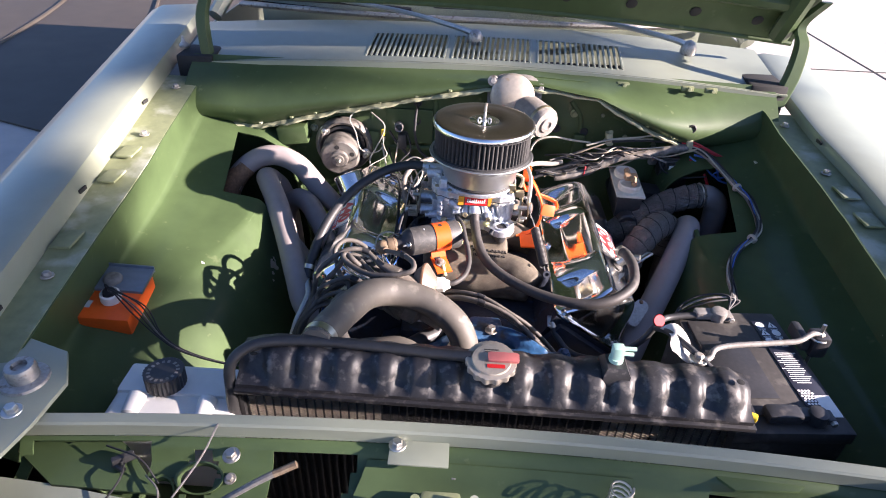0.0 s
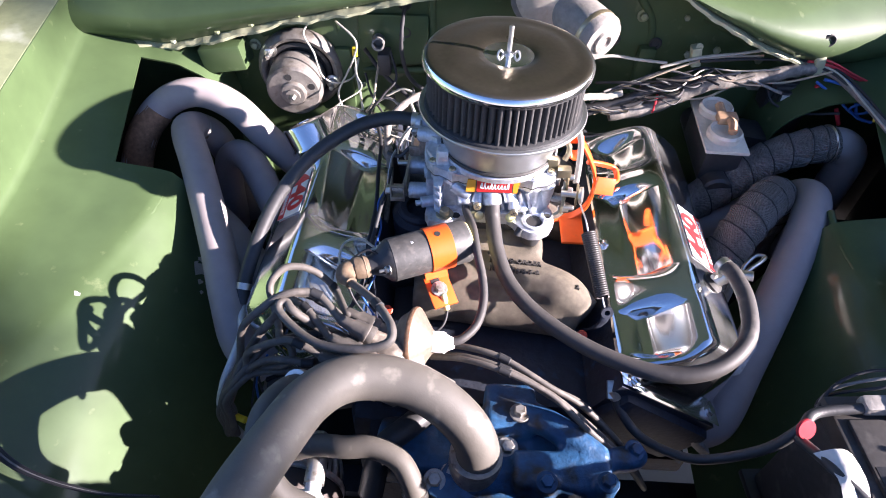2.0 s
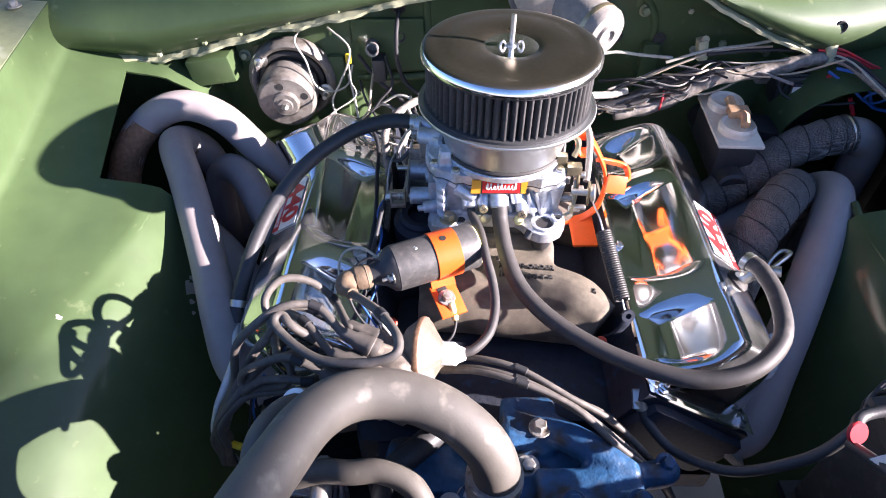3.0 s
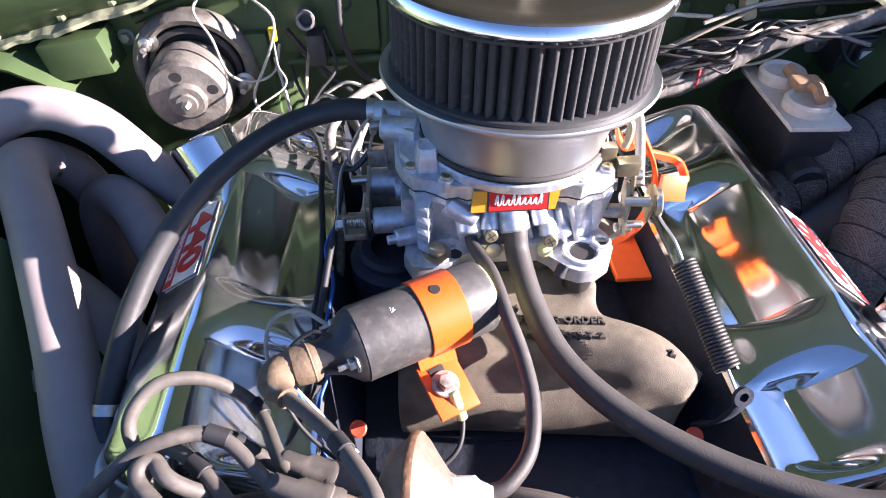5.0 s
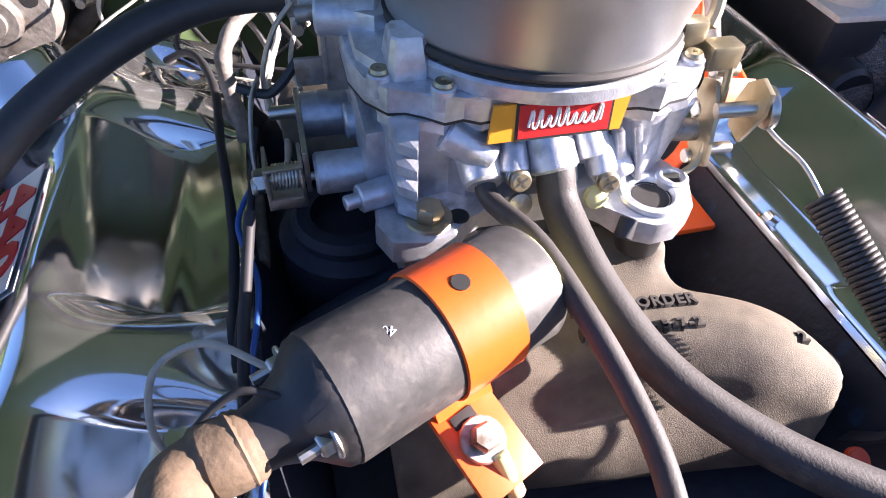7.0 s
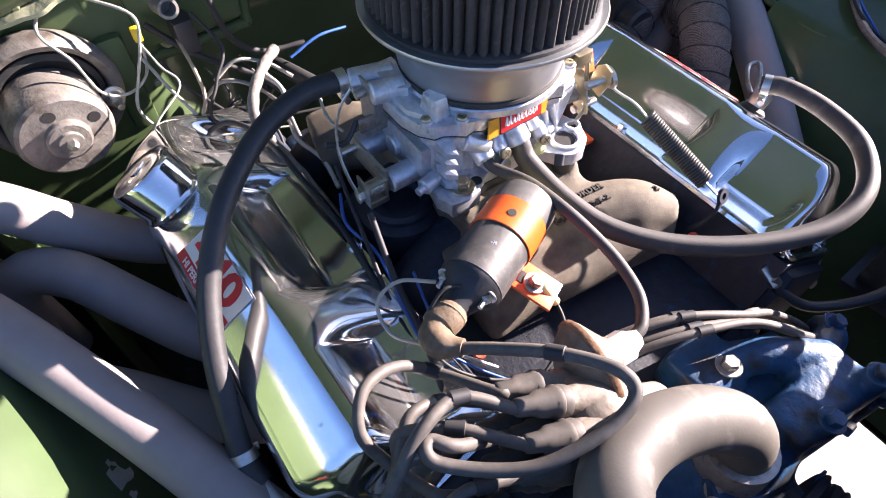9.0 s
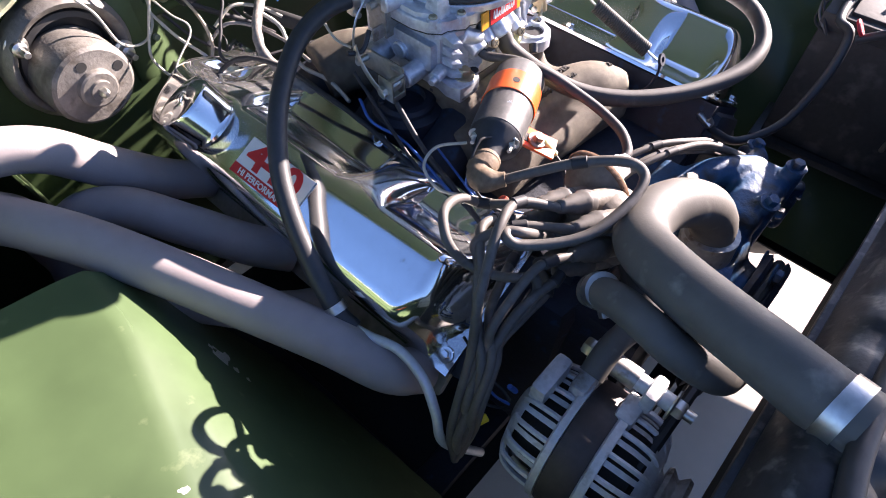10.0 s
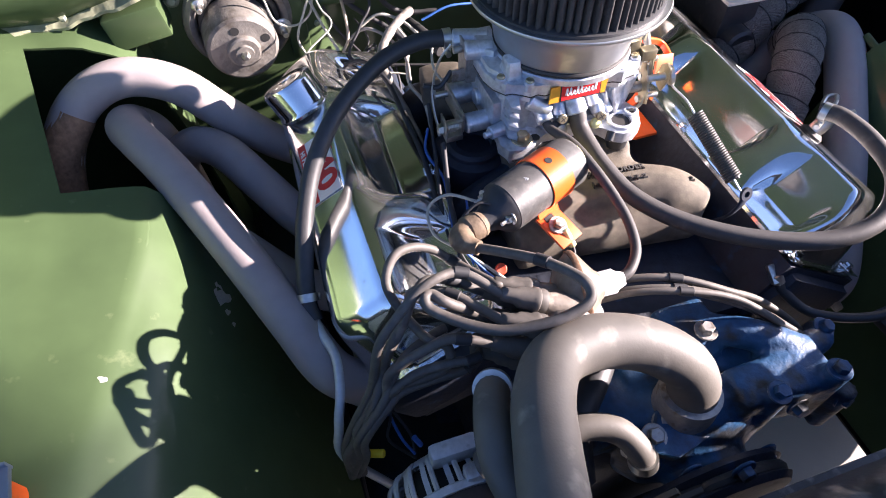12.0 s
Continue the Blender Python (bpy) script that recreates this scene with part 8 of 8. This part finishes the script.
# passenger side wires round the blower
LW = (([(-0.20, 1.395, 0.885), (-0.215, 1.37, 0.87), (-0.20, 1.36, 0.84), (-0.19, 1.355, 0.80), (-0.165, 1.36, 0.785), (-0.14, 1.375, 0.79), (-0.13, 1.385, 0.82)], WIRE_WHITE, 0.0016),
      ([(-0.165, 1.395, 0.88), (-0.13, 1.37, 0.86), (-0.135, 1.365, 0.83), (-0.15, 1.36, 0.80), (-0.165, 1.35, 0.77), (-0.155, 1.34, 0.74)], WIRE_WHITE, 0.0017),
      ([(-0.049, 1.40, 0.905), (-0.052, 1.37, 0.88), (-0.052, 1.36, 0.84), (-0.04, 1.36, 0.80), (-0.01, 1.36, 0.775), (0.04, 1.355, 0.77)], WIRE_BLACK, 0.0035),
      ([(-0.12, 1.39, 0.835), (-0.09, 1.375, 0.80), (-0.06, 1.365, 0.775), (-0.03, 1.35, 0.755), (-0.01, 1.32, 0.74)], WIRE_BLACK, 0.0035),
      ([(-0.16, 1.30, 0.72), (-0.10, 1.28, 0.765), (-0.075, 1.22, 0.775), (-0.07, 1.15, 0.77), (-0.066, 1.08, 0.758), (-0.07, 1.0, 0.745)], WIRE_BLACK, 0.0030),
      ([(-0.10, 1.33, 0.765), (-0.075, 1.32, 0.785), (-0.05, 1.30, 0.78), (-0.035, 1.26, 0.77), (-0.045, 1.20, 0.775)], TAPE, 0.0022),
      ([(-0.08, 1.34, 0.775), (-0.05, 1.34, 0.79), (-0.02, 1.33, 0.78), (0.0, 1.31, 0.765)], WIRE_WHITE, 0.0022), ([(0.01, 1.33, 0.775), (0.05, 1.335, 0.785), (0.09, 1.34, 0.78)], WIRE_BLUE, 0.0018))
rnd_l = random.Random(8)
LW = list(LW)
for k in range(8):
    x_, z_ = rnd_l.uniform(-0.16, -0.02), rnd_l.uniform(0.75, 0.84)
    LW.append(([(x_ + rnd_l.uniform(-0.01, 0.01) + 0.02 * q * rnd_l.uniform(-1, 1.5), 1.385 - 0.03 * q - rnd_l.uniform(0, 0.02), z_ - 0.022 * q + rnd_l.uniform(-0.008, 0.008)) for q in range(5)], rnd_l.choice((WIRE_BLACK, WIRE_BLACK, WIRE_WHITE, TAPE, WIRE_TAN)), rnd_l.choice((0.0012, 0.0016, 0.002))))
for pts, m_, r in LW:
    loom("wire", pts, r, m_, ("pale" if m_ is WIRE_WHITE else "tan" if m_ is WIRE_TAN else "blue" if m_ is WIRE_BLUE else "dark") + " wire hanging by the blower motor", "blower wiring")
loom("wiring_branch", [(-0.005, 1.335, 0.790), (-0.030, 1.310, 0.792), (-0.055, 1.285, 0.784), (-0.068, 1.262, 0.770), (-0.066, 1.235, 0.756), (-0.060, 1.200, 0.744), (-0.056, 1.150, 0.735), (-0.056, 1.080, 0.728)], 0.0062, PALE_TAPE, "grey taped wiring branch behind the carburettor", "blower wiring")
loom("wire", [(-0.036, 1.305, 0.792), (-0.026, 1.280, 0.778), (-0.034, 1.255, 0.765), (-0.040, 1.225, 0.752), (-0.030, 1.190, 0.744), (-0.034, 1.150, 0.736)], 0.0026, WIRE_WHITE, "pale wire hanging behind the carburettor", "blower wiring")
loom("wire", [(-0.006, 1.220, 0.822), (-0.016, 1.198, 0.811), (-0.020, 1.176, 0.803), (-0.016, 1.156, 0.800)], 0.0016, WIRE_WHITE, "pale wire hanging behind the carburettor", "blower wiring")
single("crimp_sleeve", box((-0.133, 1.372, 0.838), (0.009, 0.008, 0.016), 0.002), YELLOW, "yellow wire connector by the blower motor", "connector")
sw_ = thing("resistor_plug", (-0.09, 1.40, 0.83), "dark plug with a steel pipe stub on the firewall", "fitting")
part("pipe", lathe([(0.011, 0), (0.011, 0.03), (0.008, 0.03), (0.008, 0.01)], aim((-0.096, 1.402, 0.846), (0.1, -1, 0.2)), 18), OXIDE, sw_)
part("plug", box((-0.085, 1.385, 0.815), (0.022, 0.03, 0.04), 0.004), PLASTIC, sw_)
single("vacuum_tube", tube([(-0.05, 1.408, 0.90), (-0.052, 1.385, 0.888), (-0.053, 1.38, 0.87), (-0.053, 1.385, 0.855)], 0.003, 8), WIRE_WHITE, "pale tube coming through the firewall", "tube")
single("heater_pipe", tube([(0.0, 1.39, 0.74), (0.01, 1.35, 0.745), (0.03, 1.30, 0.74)], 0.01, 10), RUBBER, "black heater hose behind the engine", "hose")

# ---- wheels under the car ----
for x, y in ((-0.62, 0.85), (0.82, 0.85), (-0.62, 3.6), (0.82, 3.6)):
    wh = thing("wheel", (x, y, 0.0), "black road wheel under the car", "wheel", "road wheels")
    s = -1 if x < 0 else 1
    part("tyre", lathe([(0.19, -0.08), (0.27, -0.085), (0.30, -0.07), (0.31, 0.0), (0.30, 0.07), (0.27, 0.085), (0.19, 0.08)], aim((x, y, 0.31), (s, 0, 0)), 32), RUBBER, wh)
    part("rim", lathe([(0.19, -0.07), (0.185, 0.02), (0.1, 0.0), (0.05, 0.03), (0.01, 0.03)], aim((x, y, 0.31), (s, 0, 0)), 28), DULL, wh)
    part("axle_stub", rod((x, y, 0.31), (x - s * 0.16, y, 0.33), 0.03), GRIMY, wh)
# Black sheet added to close the gap below the engine.
part("splash_shield", sheet(lambda x, y: Vector((x, y, 0.335 - 0.06 * (x + 0.27))), span(-0.27, -0.02, 4), span(0.80, 1.34, 6), 0.003), SHADE_JOINT_BLACK, car, "black sheet added under the engine")
for x in (-0.27, 0.57):
    part("chassis_rail", box((x, 0.95, 0.36), (0.07, 1.2, 0.09), 0.008), GRIMY, car, "black chassis rail")
part("crossmember", box((XC, 1.0, 0.30), (0.75, 0.16, 0.05), 0.008), GRIMY, car, "black crossmember")
part("front_axle", box((XC, 0.85, 0.32), (1.3, 0.05, 0.05), 0.01), GRIMY, car)
part("rear_axle", box((XC, 3.6, 0.33), (1.3, 0.08, 0.08), 0.02), GRIMY, car)


# ---- an unseen tree, added so that its shade dapples the car ----
rnd = random.Random(11)
T0 = Vector((11.4, -3.6, 0.0))
tree = thing("tree", T0, "leafy tree added out of view to shade the front of the car", "tree")
BARK = mat("tree_bark", (0.12, 0.09, 0.07), 0.9, vary=0.3, scale=8, bump=0.8, bump_scale=20)
LEAF = mat("tree_leaves", (0.07, 0.10, 0.025), 0.6, vary=0.3, scale=6)
part("trunk", tube([T0, T0 + Vector((-0.05, 0.1, 1.2)), T0 + Vector((0.05, 0.15, 2.4)), T0 + Vector((-0.1, 0.2, 3.6)), T0 + Vector((-0.1, 0.3, 5.2))], 0.16, 12, 5, lambda s: 1.25 - 0.9 * s), BARK, tree)
tips = []
# the crown's body, set low to keep sun off the front of the car
for i in range(150):
    tips.append((Vector((11.3 + rnd.uniform(-1.2, 1.2), rnd.uniform(-5.6, -2.0), rnd.uniform(4.4, 7.0))), rnd.uniform(0.7, 1.2), 26))
# twigs along its edge
for i in range(75):
    tips.append((Vector((11.3 + rnd.uniform(-0.5, 0.5), rnd.uniform(-2.0, -1.68), rnd.uniform(4.5, 6.5))), rnd.uniform(0.3, 0.45), 22))
# its upper, looser side, with gaps
for i in range(70):
    tips.append((Vector((11.1 + rnd.uniform(-0.5, 0.5), rnd.uniform(-1.75, -1.14), rnd.uniform(5.50, 6.5))), rnd.uniform(0.35, 0.6), 20))
for i in range(40):
    tips.append((Vector((11.1 + rnd.uniform(-0.3, 0.3), rnd.uniform(-1.5, -1.0), rnd.uniform(5.37, 5.62))), rnd.uniform(0.16, 0.3), 12))
# a bough placed to shade the windscreen's side
for i in range(115):
    tips.append((Vector((11.1 + rnd.uniform(-0.5, 0.5), rnd.uniform(-0.52, 0.9), rnd.uniform(5.33, 6.8))), rnd.uniform(0.3, 0.5), 24))
# its ragged near edge
for i in range(24):
    tips.append((Vector((11.1 + rnd.uniform(-0.3, 0.3), rnd.uniform(-0.58, -0.48), rnd.uniform(5.50, 5.8))), rnd.uniform(0.2, 0.3), 14))
for i in range(2):
    tips.append((Vector((11.1 + rnd.uniform(-0.3, 0.3), rnd.uniform(-1.36, -1.24), rnd.uniform(5.02, 5.10))), rnd.uniform(0.18, 0.26), 12))
# a few low twigs hanging out of it
for i in range(4):
    tips.append((Vector((11.1 + rnd.uniform(-0.3, 0.3), rnd.uniform(-1.17, -1.0), rnd.uniform(5.29, 5.35))), rnd.uniform(0.2, 0.28), 13))
# leafy sprays placed to shade the radiator
for i in range(15):
    tips.append((Vector((11.2 + rnd.uniform(-0.3, 0.3), rnd.uniform(-1.32, -1.19), rnd.uniform(5.33, 5.46))), rnd.uniform(0.15, 0.22), 14))
for i in range(16):
    c = tips[rnd.randrange(len(tips))][0]
    p0 = T0 + Vector((-0.05, 0.2, rnd.uniform(2.6, 4.8)))
    p1 = p0.lerp(c, 0.5) + Vector((0, 0, 0.25))
    part("limb", tube([p0, p1, c], 0.04, 7, 5, lambda s: 1 - 0.8 * s), BARK, tree)
fol = bmesh.new()
DROP = Vector((0, -0.06, -0.61))
for c, size, n in tips:
    for k in range(n):
        p = c + DROP + Vector((rnd.gauss(0, 0.17), rnd.gauss(0, 0.17), rnd.gauss(0, 0.14))) * size
        d = Vector((rnd.gauss(0, 1), rnd.gauss(0, 1), rnd.gauss(0, 1))).normalized()
        e = d.orthogonal().normalized()
        l, w = 0.09 * rnd.uniform(0.7, 1.3), 0.035
        n_ = d.cross(e) * 0.012
        fol.faces.new([fol.verts.new(v) for v in (p, p + d * l * 0.5 + e * w + n_, p + d * l, p + d * l * 0.5 - e * w + n_)])
bmesh.ops.translate(fol, verts=fol.verts, vec=-T0)
me = bpy.data.meshes.new("crown")
fol.to_mesh(me)
fol.free()
me.materials.append(LEAF)
crown = tagged(new("crown", me), "loose green crown of small leaves", kind="stuff")
crown.parent = tree
